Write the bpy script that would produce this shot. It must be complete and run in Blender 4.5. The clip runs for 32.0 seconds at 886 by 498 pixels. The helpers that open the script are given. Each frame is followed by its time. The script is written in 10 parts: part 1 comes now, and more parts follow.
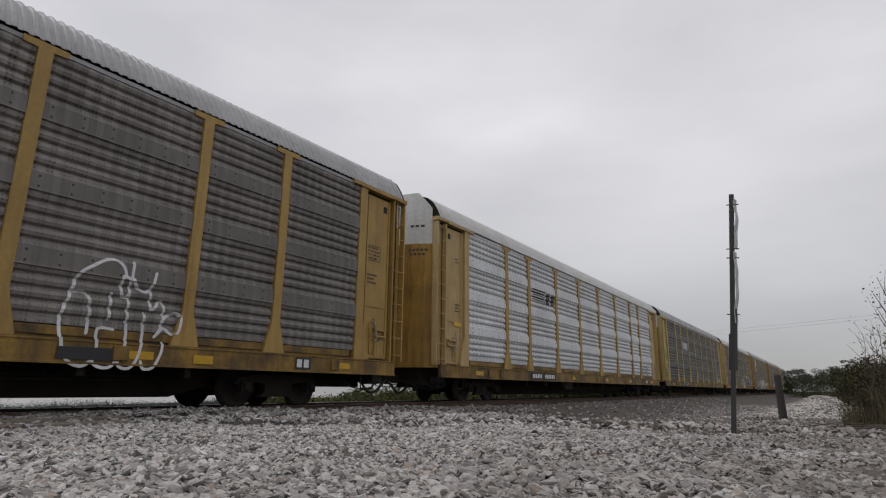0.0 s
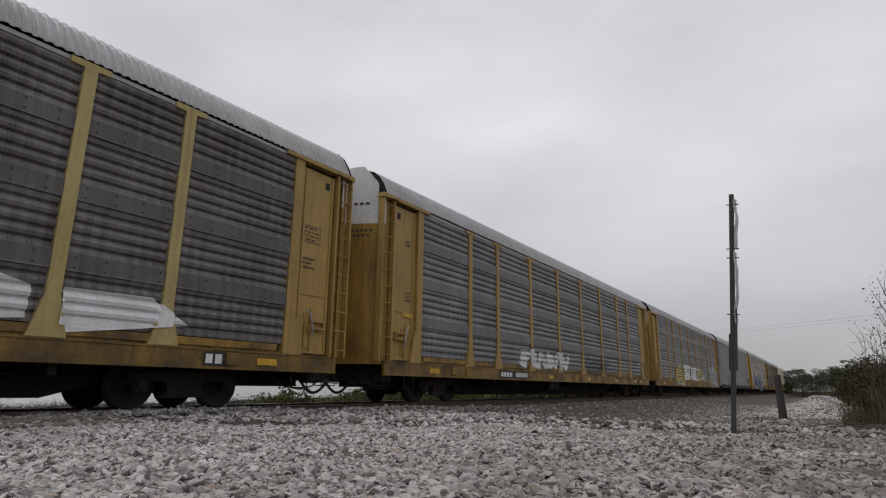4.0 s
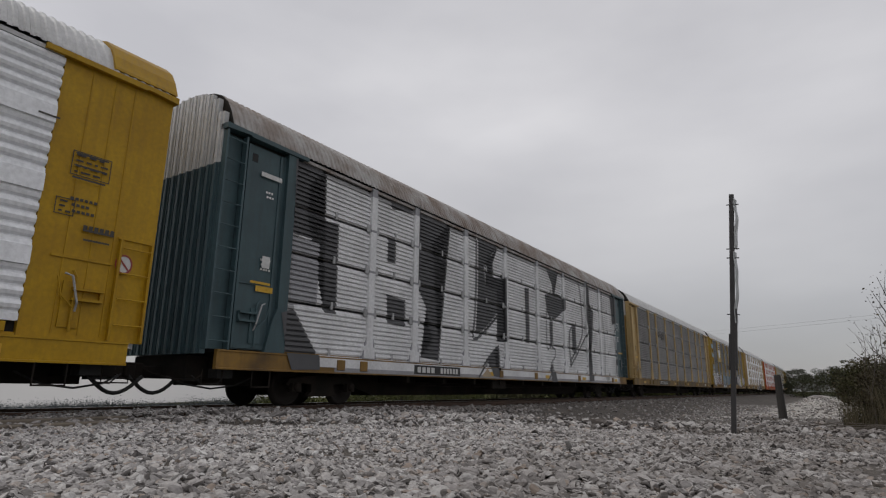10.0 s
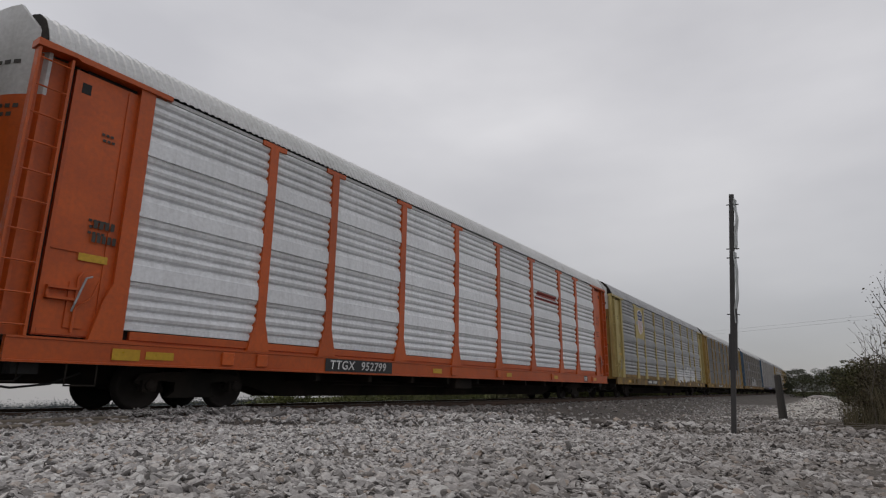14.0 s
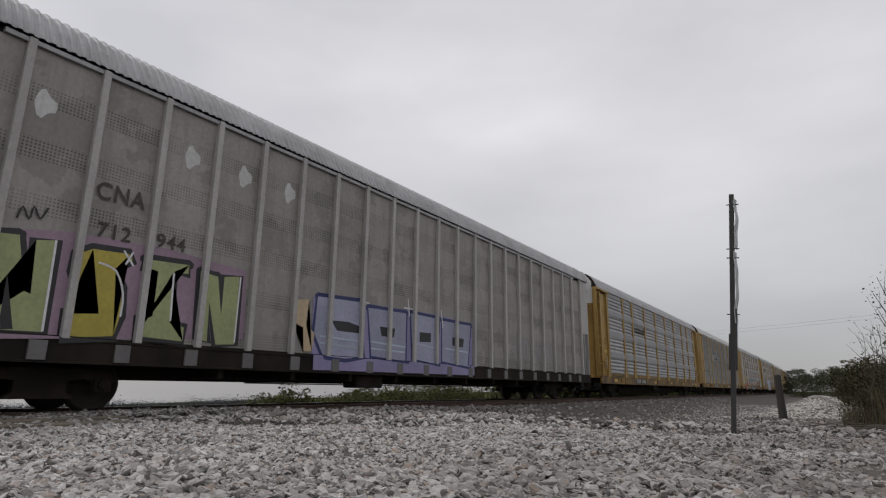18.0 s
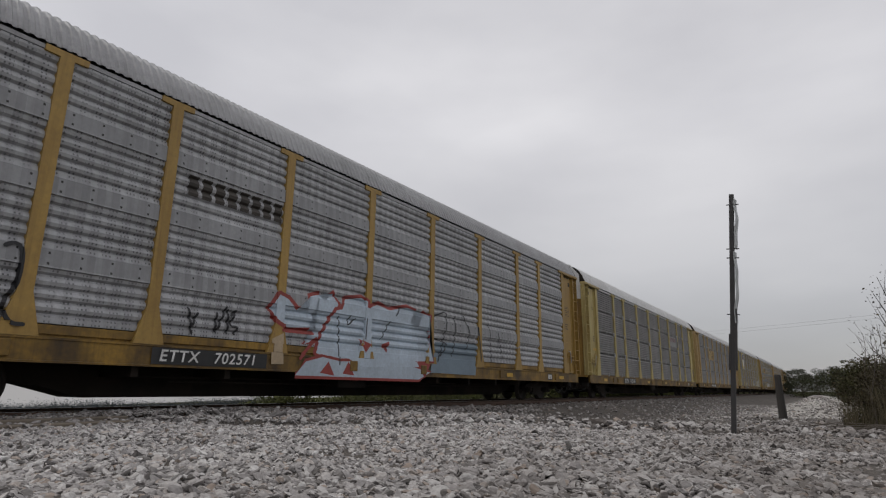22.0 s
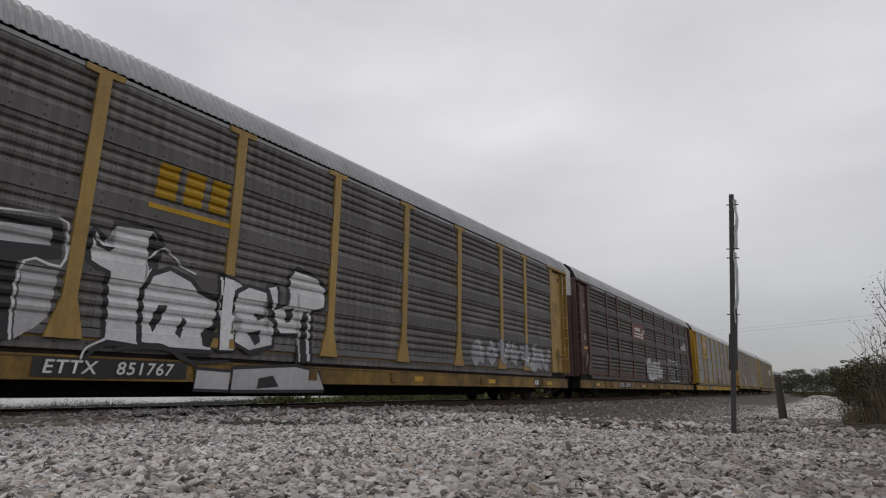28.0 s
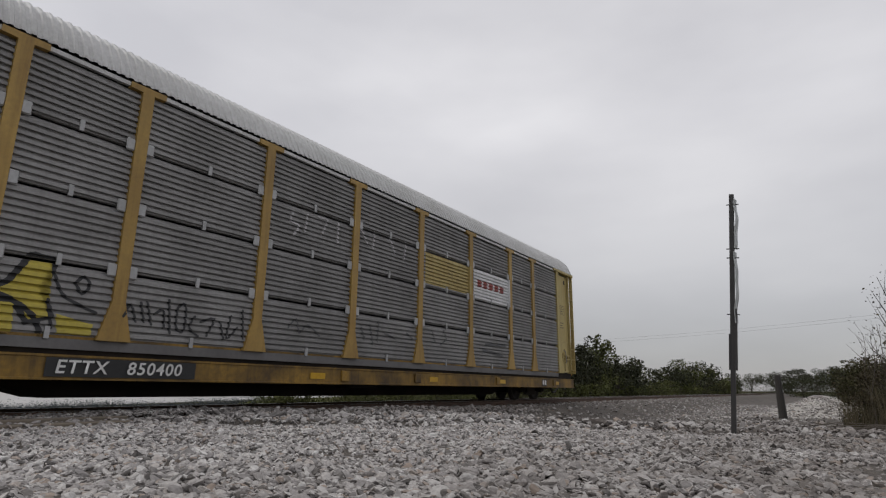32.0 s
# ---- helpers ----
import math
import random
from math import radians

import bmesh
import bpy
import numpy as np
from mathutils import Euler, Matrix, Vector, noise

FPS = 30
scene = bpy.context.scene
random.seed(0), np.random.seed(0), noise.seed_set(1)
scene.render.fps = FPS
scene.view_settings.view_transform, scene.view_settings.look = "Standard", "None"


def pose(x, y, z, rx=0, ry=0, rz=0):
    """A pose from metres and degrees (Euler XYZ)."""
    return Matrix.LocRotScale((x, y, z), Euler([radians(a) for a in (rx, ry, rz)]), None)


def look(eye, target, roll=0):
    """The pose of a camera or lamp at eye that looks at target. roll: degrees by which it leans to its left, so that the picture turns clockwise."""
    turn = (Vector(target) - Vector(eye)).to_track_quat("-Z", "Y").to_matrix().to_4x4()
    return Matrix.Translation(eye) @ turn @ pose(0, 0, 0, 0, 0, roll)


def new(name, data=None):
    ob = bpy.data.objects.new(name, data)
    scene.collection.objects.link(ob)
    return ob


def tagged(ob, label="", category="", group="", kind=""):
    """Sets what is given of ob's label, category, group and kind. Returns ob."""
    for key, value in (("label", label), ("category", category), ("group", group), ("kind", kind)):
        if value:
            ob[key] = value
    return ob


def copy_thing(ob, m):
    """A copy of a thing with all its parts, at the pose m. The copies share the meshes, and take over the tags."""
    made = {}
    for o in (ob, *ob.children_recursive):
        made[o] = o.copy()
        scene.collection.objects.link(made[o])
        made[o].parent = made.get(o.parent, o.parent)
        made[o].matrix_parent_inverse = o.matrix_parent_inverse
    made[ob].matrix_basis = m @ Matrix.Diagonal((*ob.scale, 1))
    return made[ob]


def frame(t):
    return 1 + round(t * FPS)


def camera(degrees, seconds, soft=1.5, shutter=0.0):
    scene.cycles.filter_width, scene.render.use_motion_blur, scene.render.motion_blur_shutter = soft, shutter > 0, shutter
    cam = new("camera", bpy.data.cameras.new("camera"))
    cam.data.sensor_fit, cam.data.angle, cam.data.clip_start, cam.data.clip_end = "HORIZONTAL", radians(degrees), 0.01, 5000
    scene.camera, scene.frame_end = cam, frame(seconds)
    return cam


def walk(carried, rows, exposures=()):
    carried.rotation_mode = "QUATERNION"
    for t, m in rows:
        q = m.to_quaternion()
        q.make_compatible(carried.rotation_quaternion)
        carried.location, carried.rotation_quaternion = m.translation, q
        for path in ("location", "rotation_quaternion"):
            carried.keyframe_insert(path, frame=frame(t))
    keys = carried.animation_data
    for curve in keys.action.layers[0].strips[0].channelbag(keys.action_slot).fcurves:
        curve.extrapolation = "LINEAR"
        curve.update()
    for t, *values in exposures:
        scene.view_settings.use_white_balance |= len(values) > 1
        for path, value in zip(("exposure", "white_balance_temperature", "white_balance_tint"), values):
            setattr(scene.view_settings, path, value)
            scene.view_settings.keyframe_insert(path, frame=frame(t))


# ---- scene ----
# ---- camera ----
EYE = Vector((0.0, 0.0, 0.434))
AIM = Vector((-0.53627, 0.81061, 0.23523))
cam = camera(75.50, 32.0, soft=1.2)
walk(cam, [(0.0, look(EYE, EYE + 10 * AIM, 0.65)), (32.0, look(EYE, EYE + 10 * AIM, 0.65))],
     exposures=[(0.0, 0.08), (1.0, 0.0), (2.0, 0.04), (3.0, 0.08), (6.0, 0.04), (8.0, 0.03), (9.0, 0.07), (10.0, -0.12), (11.0, -0.12), (12.0, 0.04), (13.0, -0.03), (14.0, -0.1), (17.0, -0.02),
                (18.0, 0.06), (19.0, 0.0), (20.0, -0.02), (21.0, 0.05), (22.0, 0.0), (23.0, -0.05), (25.0, 0.05), (28.0, 0.06), (29.0, 0.06), (30.0, 0.1), (31.0, 0.05), (32.0, 0.05)])

# ---- sky and light ----
ELEV, TURN = radians(58), radians(229)
world = bpy.data.worlds.new("overcast_sky")
scene.world = world
world.use_nodes = True
wt = world.node_tree
wt.nodes.clear()


def wn(kind, **props):
    n = wt.nodes.new(kind)
    for k, v in props.items():
        n.inputs[k.replace("_", " ")].default_value = v
    return n


w_out = wt.nodes.new("ShaderNodeOutputWorld")
w_bg1, w_bg2 = wt.nodes.new("ShaderNodeBackground"), wt.nodes.new("ShaderNodeBackground")
w_sky = wt.nodes.new("ShaderNodeTexSky")
w_sky.sky_type = "NISHITA"
w_sky.sun_disc = False
w_sky.sun_elevation, w_sky.sun_rotation = ELEV, TURN
w_bg1.inputs["Strength"].default_value = 0.012
wt.links.new(w_sky.outputs[0], w_bg1.inputs["Color"])
w_co = wt.nodes.new("ShaderNodeTexCoord")
w_map = wt.nodes.new("ShaderNodeMapping")
w_map.inputs["Scale"].default_value = (1.0, 1.0, 2.6)
w_noise = wt.nodes.new("ShaderNodeTexNoise")
w_noise.inputs["Scale"].default_value = 1.7
w_noise.inputs["Detail"].default_value = 5
w_noise.inputs["Roughness"].default_value = 0.45
w_ramp = wt.nodes.new("ShaderNodeValToRGB")
w_ramp.color_ramp.elements[0].position, w_ramp.color_ramp.elements[0].color = 0.36, (0.55, 0.541, 0.561, 1)
w_ramp.color_ramp.elements[1].position, w_ramp.color_ramp.elements[1].color = 0.72, (0.76, 0.746, 0.757, 1)
wt.links.new(w_co.outputs["Generated"], w_map.inputs["Vector"])
wt.links.new(w_map.outputs[0], w_noise.inputs["Vector"])
wt.links.new(w_noise.outputs["Fac"], w_ramp.inputs["Fac"])
# the cloud deck thins towards the horizon
w_sep = wt.nodes.new("ShaderNodeSeparateXYZ")
wt.links.new(w_co.outputs["Generated"], w_sep.inputs[0])
w_mr = wt.nodes.new("ShaderNodeMapRange")
w_mr.inputs["From Min"].default_value, w_mr.inputs["From Max"].default_value = 0.0, 0.42
w_mr.inputs["To Min"].default_value, w_mr.inputs["To Max"].default_value = 0.50, 1.0
wt.links.new(w_sep.outputs["Z"], w_mr.inputs["Value"])
w_mul = wt.nodes.new("ShaderNodeVectorMath")
w_mul.operation = "SCALE"
wt.links.new(w_ramp.outputs["Color"], w_mul.inputs[0])
wt.links.new(w_mr.outputs[0], w_mul.inputs["Scale"])
wt.links.new(w_mul.outputs[0], w_bg2.inputs["Color"])
w_add = wt.nodes.new("ShaderNodeAddShader")
wt.links.new(w_bg1.outputs[0], w_add.inputs[0])
wt.links.new(w_bg2.outputs[0], w_add.inputs[1])
wt.links.new(w_add.outputs[0], w_out.inputs["Surface"])

sun = new("sun", bpy.data.lights.new("sun", "SUN"))
sun.data.energy, sun.data.angle, sun.data.color = 0.7, radians(40), (1.0, 0.97, 0.93)
sun.matrix_world = look((0, 0, 0), (math.cos(ELEV) * 0.75, math.cos(ELEV) * 0.66, -math.sin(ELEV)))


# ---- materials ----
def surface(name, a, b, rough=0.6, metal=0.0, grain=14.0, blotch=1.2, streak=0.0, dirt=(0.06, 0.055, 0.05), bump=0.15,
            dots=False, bands=0.0, spec=0.5, flake=None, vary=0.10, stretch=(1, 1, 1), depth=0.004):
    """A worn surface: two tones in blotches, fine grain, running dirt, an uneven sheen, relief."""
    m = bpy.data.materials.new(name)
    m.use_nodes = True
    t = m.node_tree
    t.nodes.clear()
    L = t.links.new

    def node(kind, **ins):
        n = t.nodes.new(kind)
        for k, v in ins.items():
            n.inputs[k].default_value = v
        return n
    out, bsdf = node("ShaderNodeOutputMaterial"), node("ShaderNodeBsdfPrincipled")
    co, info = node("ShaderNodeTexCoord"), node("ShaderNodeObjectInfo")
    shift = t.nodes.new("ShaderNodeVectorMath")
    shift.operation = "MULTIPLY_ADD"
    comb = node("ShaderNodeCombineXYZ")
    L(info.outputs["Random"], comb.inputs[0]), L(info.outputs["Random"], comb.inputs[1]), L(info.outputs["Random"], comb.inputs[2])
    L(comb.outputs[0], shift.inputs[0])
    shift.inputs[1].default_value = (37.0, 61.0, 23.0)
    mp = node("ShaderNodeMapping")
    mp.inputs["Scale"].default_value = stretch
    L(co.outputs["Object"], mp.inputs["Vector"])
    L(mp.outputs[0], shift.inputs[2])

    def noise_of(scale, detail, vec=shift.outputs[0], rough_=0.55):
        n = node("ShaderNodeTexNoise", Scale=scale, Detail=detail, Roughness=rough_)
        L(vec, n.inputs["Vector"])
        return n.outputs["Fac"]

    def ramp(fac, lo, hi, va=0.0, vb=1.0):
        r = node("ShaderNodeMapRange")
        r.inputs["From Min"].default_value, r.inputs["From Max"].default_value = lo, hi
        r.inputs["To Min"].default_value, r.inputs["To Max"].default_value = va, vb
        L(fac, r.inputs["Value"])
        return r.outputs[0]

    def mixc(fac, c1, c2, mode="MIX"):
        x = t.nodes.new("ShaderNodeMix")
        x.data_type, x.blend_type = "RGBA", mode
        for sock, val in ((x.inputs[0], fac), (x.inputs[6], c1), (x.inputs[7], c2)):
            if isinstance(val, (int, float)):
                sock.default_value = val
            elif isinstance(val, tuple):
                sock.default_value = (*val[:3], 1)
            else:
                L(val, sock)
        return x.outputs[2]
    fine = noise_of(grain, 6)
    col = mixc(ramp(noise_of(blotch, 4), 0.35, 0.68), a, b)
    if flake:
        # paint lost in ragged patches
        col = mixc(ramp(noise_of(0.9, 7, shift.outputs[0], 0.6), 0.53, 0.56, 0.0, 0.75), col, flake)
    g = node("ShaderNodeCombineColor")
    gv = ramp(fine, 0.25, 0.75, 1 - vary * 1.6, 1 + vary * 1.2)
    for i in range(3):
        L(gv, g.inputs[i])
    col = mixc(1.0, col, g.outputs[0], "MULTIPLY")
    rv = node("ShaderNodeCombineColor")
    rr = ramp(info.outputs["Random"], 0, 1, 1 - vary, 1 + vary * 0.6)
    for i in range(3):
        L(rr, rv.inputs[i])
    col = mixc(1.0, col, rv.outputs[0], "MULTIPLY")
    if streak > 0:
        sm = node("ShaderNodeMapping")
        sm.inputs["Scale"].default_value = (3.0, 5.0, 0.35)
        L(shift.outputs[0], sm.inputs["Vector"])
        run = ramp(noise_of(1.6, 5, sm.outputs[0], 0.6), 0.48, 0.78, 0.0, streak)
        col = mixc(run, col, dirt)
        # narrow runs under the bolts and seams
        sm2 = node("ShaderNodeMapping")
        sm2.inputs["Scale"].default_value = (5.0, 9.0, 0.6)
        L(shift.outputs[0], sm2.inputs["Vector"])
        col = mixc(ramp(noise_of(1.3, 6, sm2.outputs[0], 0.65), 0.52, 0.76, 0.0, min(0.6, streak * 0.75)), col, dirt)
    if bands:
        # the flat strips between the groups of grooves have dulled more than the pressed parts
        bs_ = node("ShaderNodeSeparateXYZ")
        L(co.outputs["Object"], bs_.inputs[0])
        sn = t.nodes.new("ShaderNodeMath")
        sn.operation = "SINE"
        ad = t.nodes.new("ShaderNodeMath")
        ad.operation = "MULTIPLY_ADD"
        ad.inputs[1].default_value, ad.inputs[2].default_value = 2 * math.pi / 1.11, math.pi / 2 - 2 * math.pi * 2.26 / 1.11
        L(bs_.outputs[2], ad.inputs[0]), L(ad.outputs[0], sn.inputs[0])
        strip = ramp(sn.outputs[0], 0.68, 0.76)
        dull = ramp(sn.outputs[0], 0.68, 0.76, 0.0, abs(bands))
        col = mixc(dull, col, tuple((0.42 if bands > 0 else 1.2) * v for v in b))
    if dots:
        # rows of punched holes in upright groups
        sp = node("ShaderNodeSeparateXYZ")
        L(co.outputs["Object"], sp.inputs[0])

        def cell(sock, size):
            dv = t.nodes.new("ShaderNodeMath")
            dv.operation = "DIVIDE"
            dv.inputs[1].default_value = size
            L(sock, dv.inputs[0])
            fr = t.nodes.new("ShaderNodeMath")
            fr.operation = "FRACT"
            L(dv.outputs[0], fr.inputs[0])
            ab = t.nodes.new("ShaderNodeMath")
            ab.operation = "SUBTRACT"
            ab.inputs[1].default_value = 0.5
            L(fr.outputs[0], ab.inputs[0])
            aa = t.nodes.new("ShaderNodeMath")
            aa.operation = "ABSOLUTE"
            L(ab.outputs[0], aa.inputs[0])
            return aa.outputs[0]

        def below(sock, lim):
            c = t.nodes.new("ShaderNodeMath")
            c.operation = "LESS_THAN"
            c.inputs[1].default_value = lim
            L(sock, c.inputs[0])
            return c.outputs[0]

        def both(s1, s2):
            c = t.nodes.new("ShaderNodeMath")
            c.operation = "MULTIPLY"
            L(s1, c.inputs[0]), L(s2, c.inputs[1])
            return c.outputs[0]
        if dots == "bands":
            hole = both(both(below(cell(sp.outputs[1], 0.055), 0.26), below(cell(sp.outputs[2], 0.055), 0.26)), below(cell(sp.outputs[2], 0.86), 0.19))
        else:
            hole = both(both(below(cell(sp.outputs[1], 0.06), 0.2), below(cell(sp.outputs[2], 0.075), 0.2)), below(cell(sp.outputs[1], 0.235), 0.30))
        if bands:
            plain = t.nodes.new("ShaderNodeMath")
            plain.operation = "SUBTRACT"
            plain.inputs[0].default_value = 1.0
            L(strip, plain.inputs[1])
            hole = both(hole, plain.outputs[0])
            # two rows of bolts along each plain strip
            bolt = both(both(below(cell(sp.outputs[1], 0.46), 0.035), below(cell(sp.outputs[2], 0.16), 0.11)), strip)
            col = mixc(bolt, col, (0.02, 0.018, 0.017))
        if dots is True:
            # the punched columns hold more dirt than the sheet between them
            col = mixc(both(below(cell(sp.outputs[1], 0.235), 0.27), ramp(noise_of(0.7, 3), 0.3, 0.65, 0.0, 0.34)), col, tuple(0.35 * v for v in b))
        col = mixc(both(hole, ramp(noise_of(0.9, 2), 0.3, 0.6, 0.15, 0.75)), col, (0.03, 0.03, 0.032))
    L(col, bsdf.inputs["Base Color"])
    L(ramp(fine, 0.3, 0.7, max(0.05, rough - 0.10), min(1, rough + 0.12)), bsdf.inputs["Roughness"])
    bsdf.inputs["Metallic"].default_value = metal
    bsdf.inputs["Specular IOR Level"].default_value = spec
    if bump:
        bp = node("ShaderNodeBump", Strength=bump, Distance=depth)
        L(fine, bp.inputs["Height"])
        L(bp.outputs[0], bsdf.inputs["Normal"])
    L(bsdf.outputs[0], out.inputs["Surface"])
    return m


GRIME = (0.035, 0.03, 0.027)
M = {}
M["ochre"] = surface("weathered_ochre_paint", (0.403, 0.259, 0.0684), (0.331, 0.205, 0.054), 0.55, streak=0.45, dirt=(0.13, 0.068, 0.024))
M["ochre_old"] = surface("sooty_ochre_paint", (0.28, 0.155, 0.028), (0.09, 0.052, 0.017), 0.65, blotch=1.1, streak=0.35, dirt=(0.07, 0.04, 0.02))
M["tan"] = surface("faded_tan_paint", (0.51, 0.368, 0.17), (0.43, 0.30, 0.126), 0.6, streak=0.28, dirt=(0.16, 0.085, 0.036))
M["pale"] = surface("faded_pale_yellow_paint", (0.488, 0.4, 0.163), (0.429, 0.333, 0.126), 0.6, streak=0.42, dirt=(0.17, 0.09, 0.035))
M["yellow"] = surface("bright_yellow_paint", (0.47, 0.28, 0.011), (0.38, 0.215, 0.009), 0.5, spec=0.3, streak=0.32, dirt=(0.22, 0.11, 0.02))
M["orange"] = surface("orange_red_paint", (0.56, 0.10, 0.012), (0.46, 0.078, 0.010), 0.45, streak=0.15, dirt=(0.2, 0.05, 0.02))
M["brown"] = surface("oxide_brown_paint", (0.115, 0.055, 0.05), (0.075, 0.04, 0.037), 0.6, streak=0.3, dirt=(0.03, 0.02, 0.02))
M["oxide"] = surface("oxide_red_paint", (0.20, 0.058, 0.035), (0.15, 0.046, 0.03), 0.6, streak=0.3, dirt=(0.05, 0.03, 0.025))
M["enamel"] = surface("white_enamel", (0.78, 0.78, 0.78), (0.72, 0.72, 0.715), 0.45, streak=0.12, dirt=(0.45, 0.44, 0.42))
M["gold"] = surface("deep_yellow_paint", (0.50, 0.345, 0.055), (0.42, 0.27, 0.042), 0.5, streak=0.4, dirt=(0.18, 0.09, 0.02))
M["teal"] = surface("dark_teal_paint", (0.06, 0.108, 0.12), (0.044, 0.08, 0.092), 0.55, streak=0.3, dirt=(0.03, 0.035, 0.035))
M["blue"] = surface("faded_blue_paint", (0.056, 0.12, 0.208), (0.04, 0.088, 0.152), 0.55, streak=0.3, dirt=(0.03, 0.03, 0.035))
M["sill_ochre"] = surface("soot_stained_ochre_sill", (0.31, 0.18, 0.028), (0.06, 0.036, 0.014), 0.6, blotch=1.3, streak=0.5, dirt=(0.025, 0.017, 0.012), vary=0.2)
M["end_ochre"] = surface("rust_streaked_ochre_end", (0.43, 0.255, 0.042), (0.25, 0.135, 0.026), 0.65, blotch=1.0, streak=0.7, dirt=(0.07, 0.04, 0.02))
M["white"] = surface("off_white_paint", (0.629, 0.629, 0.629), (0.544, 0.544, 0.535), 0.5, streak=0.25, dirt=(0.33, 0.32, 0.30))
M["roof"] = surface("galvanised_roof_sheet", (0.40, 0.40, 0.41), (0.31, 0.31, 0.315), 0.55, 0.2, streak=0.3, dirt=(0.13, 0.125, 0.12))
M["roof_light"] = surface("pale_roof_sheet", (0.607, 0.607, 0.607), (0.515, 0.515, 0.506), 0.5, 0.05, streak=0.25, dirt=(0.3, 0.29, 0.28))
M["roof_dark"] = surface("rusty_roof_sheet", (0.42, 0.41, 0.40), (0.20, 0.15, 0.12), 0.6, 0.05, streak=0.6, dirt=(0.12, 0.075, 0.05))
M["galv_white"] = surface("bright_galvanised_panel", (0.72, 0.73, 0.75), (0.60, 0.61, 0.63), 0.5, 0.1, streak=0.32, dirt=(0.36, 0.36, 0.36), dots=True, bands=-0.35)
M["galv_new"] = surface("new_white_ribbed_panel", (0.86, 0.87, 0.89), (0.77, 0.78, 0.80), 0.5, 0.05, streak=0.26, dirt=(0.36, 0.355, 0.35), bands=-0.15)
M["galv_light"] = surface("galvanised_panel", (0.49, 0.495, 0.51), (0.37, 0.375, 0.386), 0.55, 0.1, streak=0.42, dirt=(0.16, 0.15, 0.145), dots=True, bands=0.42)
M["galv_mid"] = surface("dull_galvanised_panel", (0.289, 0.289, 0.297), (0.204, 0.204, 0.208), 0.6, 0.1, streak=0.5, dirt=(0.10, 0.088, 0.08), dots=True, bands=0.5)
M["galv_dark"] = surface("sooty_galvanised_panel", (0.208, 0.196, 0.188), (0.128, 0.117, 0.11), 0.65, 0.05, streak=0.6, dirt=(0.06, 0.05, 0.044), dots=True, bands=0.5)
M["galv_soot"] = surface("soot_brown_panel", (0.115, 0.096, 0.092), (0.07, 0.058, 0.055), 0.65, 0.05, streak=0.5, dirt=(0.04, 0.033, 0.03), dots=True, bands=0.3)
M["galv_taupe"] = surface("grey_brown_ribbed_panel", (0.285, 0.265, 0.245), (0.19, 0.175, 0.16), 0.65, 0.05, streak=0.5, dirt=(0.09, 0.075, 0.065))
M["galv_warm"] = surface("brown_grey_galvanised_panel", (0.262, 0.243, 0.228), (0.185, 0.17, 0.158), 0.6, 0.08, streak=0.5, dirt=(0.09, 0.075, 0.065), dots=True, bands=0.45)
M["galv_brown"] = surface("brown_stained_panel", (0.225, 0.198, 0.165), (0.13, 0.11, 0.09), 0.65, 0.05, streak=0.6, dirt=(0.07, 0.05, 0.04))
M["strip_white"] = surface("new_white_panel", (0.86, 0.87, 0.89), (0.80, 0.81, 0.83), 0.45, 0.05, streak=0.10, dirt=(0.45, 0.45, 0.45))
M["strip_light"] = surface("zinc_grey_panel", (0.37, 0.366, 0.37), (0.285, 0.28, 0.28), 0.55, 0.1, streak=0.25, dirt=(0.17, 0.165, 0.16))
M["strip_mid"] = surface("weathered_zinc_panel", (0.28, 0.274, 0.272), (0.20, 0.195, 0.192), 0.6, 0.1, streak=0.35, dirt=(0.12, 0.115, 0.11))
M["strip_dark"] = surface("dark_zinc_panel", (0.205, 0.197, 0.193), (0.14, 0.134, 0.13), 0.6, 0.05, streak=0.4, dirt=(0.075, 0.07, 0.065))
M["max_grey"] = surface("light_grey_smooth_panel", (0.345, 0.325, 0.305), (0.285, 0.266, 0.248), 0.6, 0.0, streak=0.35, dirt=(0.15, 0.135, 0.125), dots="bands", flake=(0.235, 0.218, 0.205))
M["max_trim"] = surface("light_grey_paint", (0.46, 0.445, 0.43), (0.39, 0.375, 0.36), 0.55, streak=0.2, dirt=(0.2, 0.19, 0.18))
M["max_dark"] = surface("slate_grey_paint", (0.16, 0.155, 0.155), (0.12, 0.115, 0.115), 0.6, streak=0.2, dirt=(0.07, 0.07, 0.07))
M["under"] = surface("black_underframe_steel", (0.016, 0.0145, 0.013), (0.034, 0.027, 0.022), 0.9, spec=0.15, streak=0.2, dirt=(0.03, 0.024, 0.018))
M["wheel"] = surface("worn_wheel_steel", (0.04, 0.034, 0.03), (0.022, 0.019, 0.017), 0.8, 0.1, spec=0.2)
M["tread"] = surface("polished_wheel_tread", (0.35, 0.34, 0.33), (0.28, 0.27, 0.26), 0.3, 0.9)
M["inside"] = surface("dark_car_interior", (0.03, 0.03, 0.03), (0.02, 0.02, 0.02), 0.9)
M["hose"] = surface("black_rubber_hose", (0.018, 0.018, 0.018), (0.026, 0.025, 0.024), 0.7)
M["clip"] = surface("zinc_bracket", (0.434, 0.434, 0.441), (0.336, 0.336, 0.336), 0.5, 0.3)
M["plate"] = surface("black_sill_paint", (0.022, 0.022, 0.023), (0.03, 0.03, 0.03), 0.6)
M["letter"] = surface("white_stencil_paint", (0.72, 0.72, 0.71), (0.62, 0.62, 0.60), 0.6)
M["ink"] = surface("dark_stencil_paint", (0.05, 0.045, 0.04), (0.07, 0.06, 0.05), 0.7)
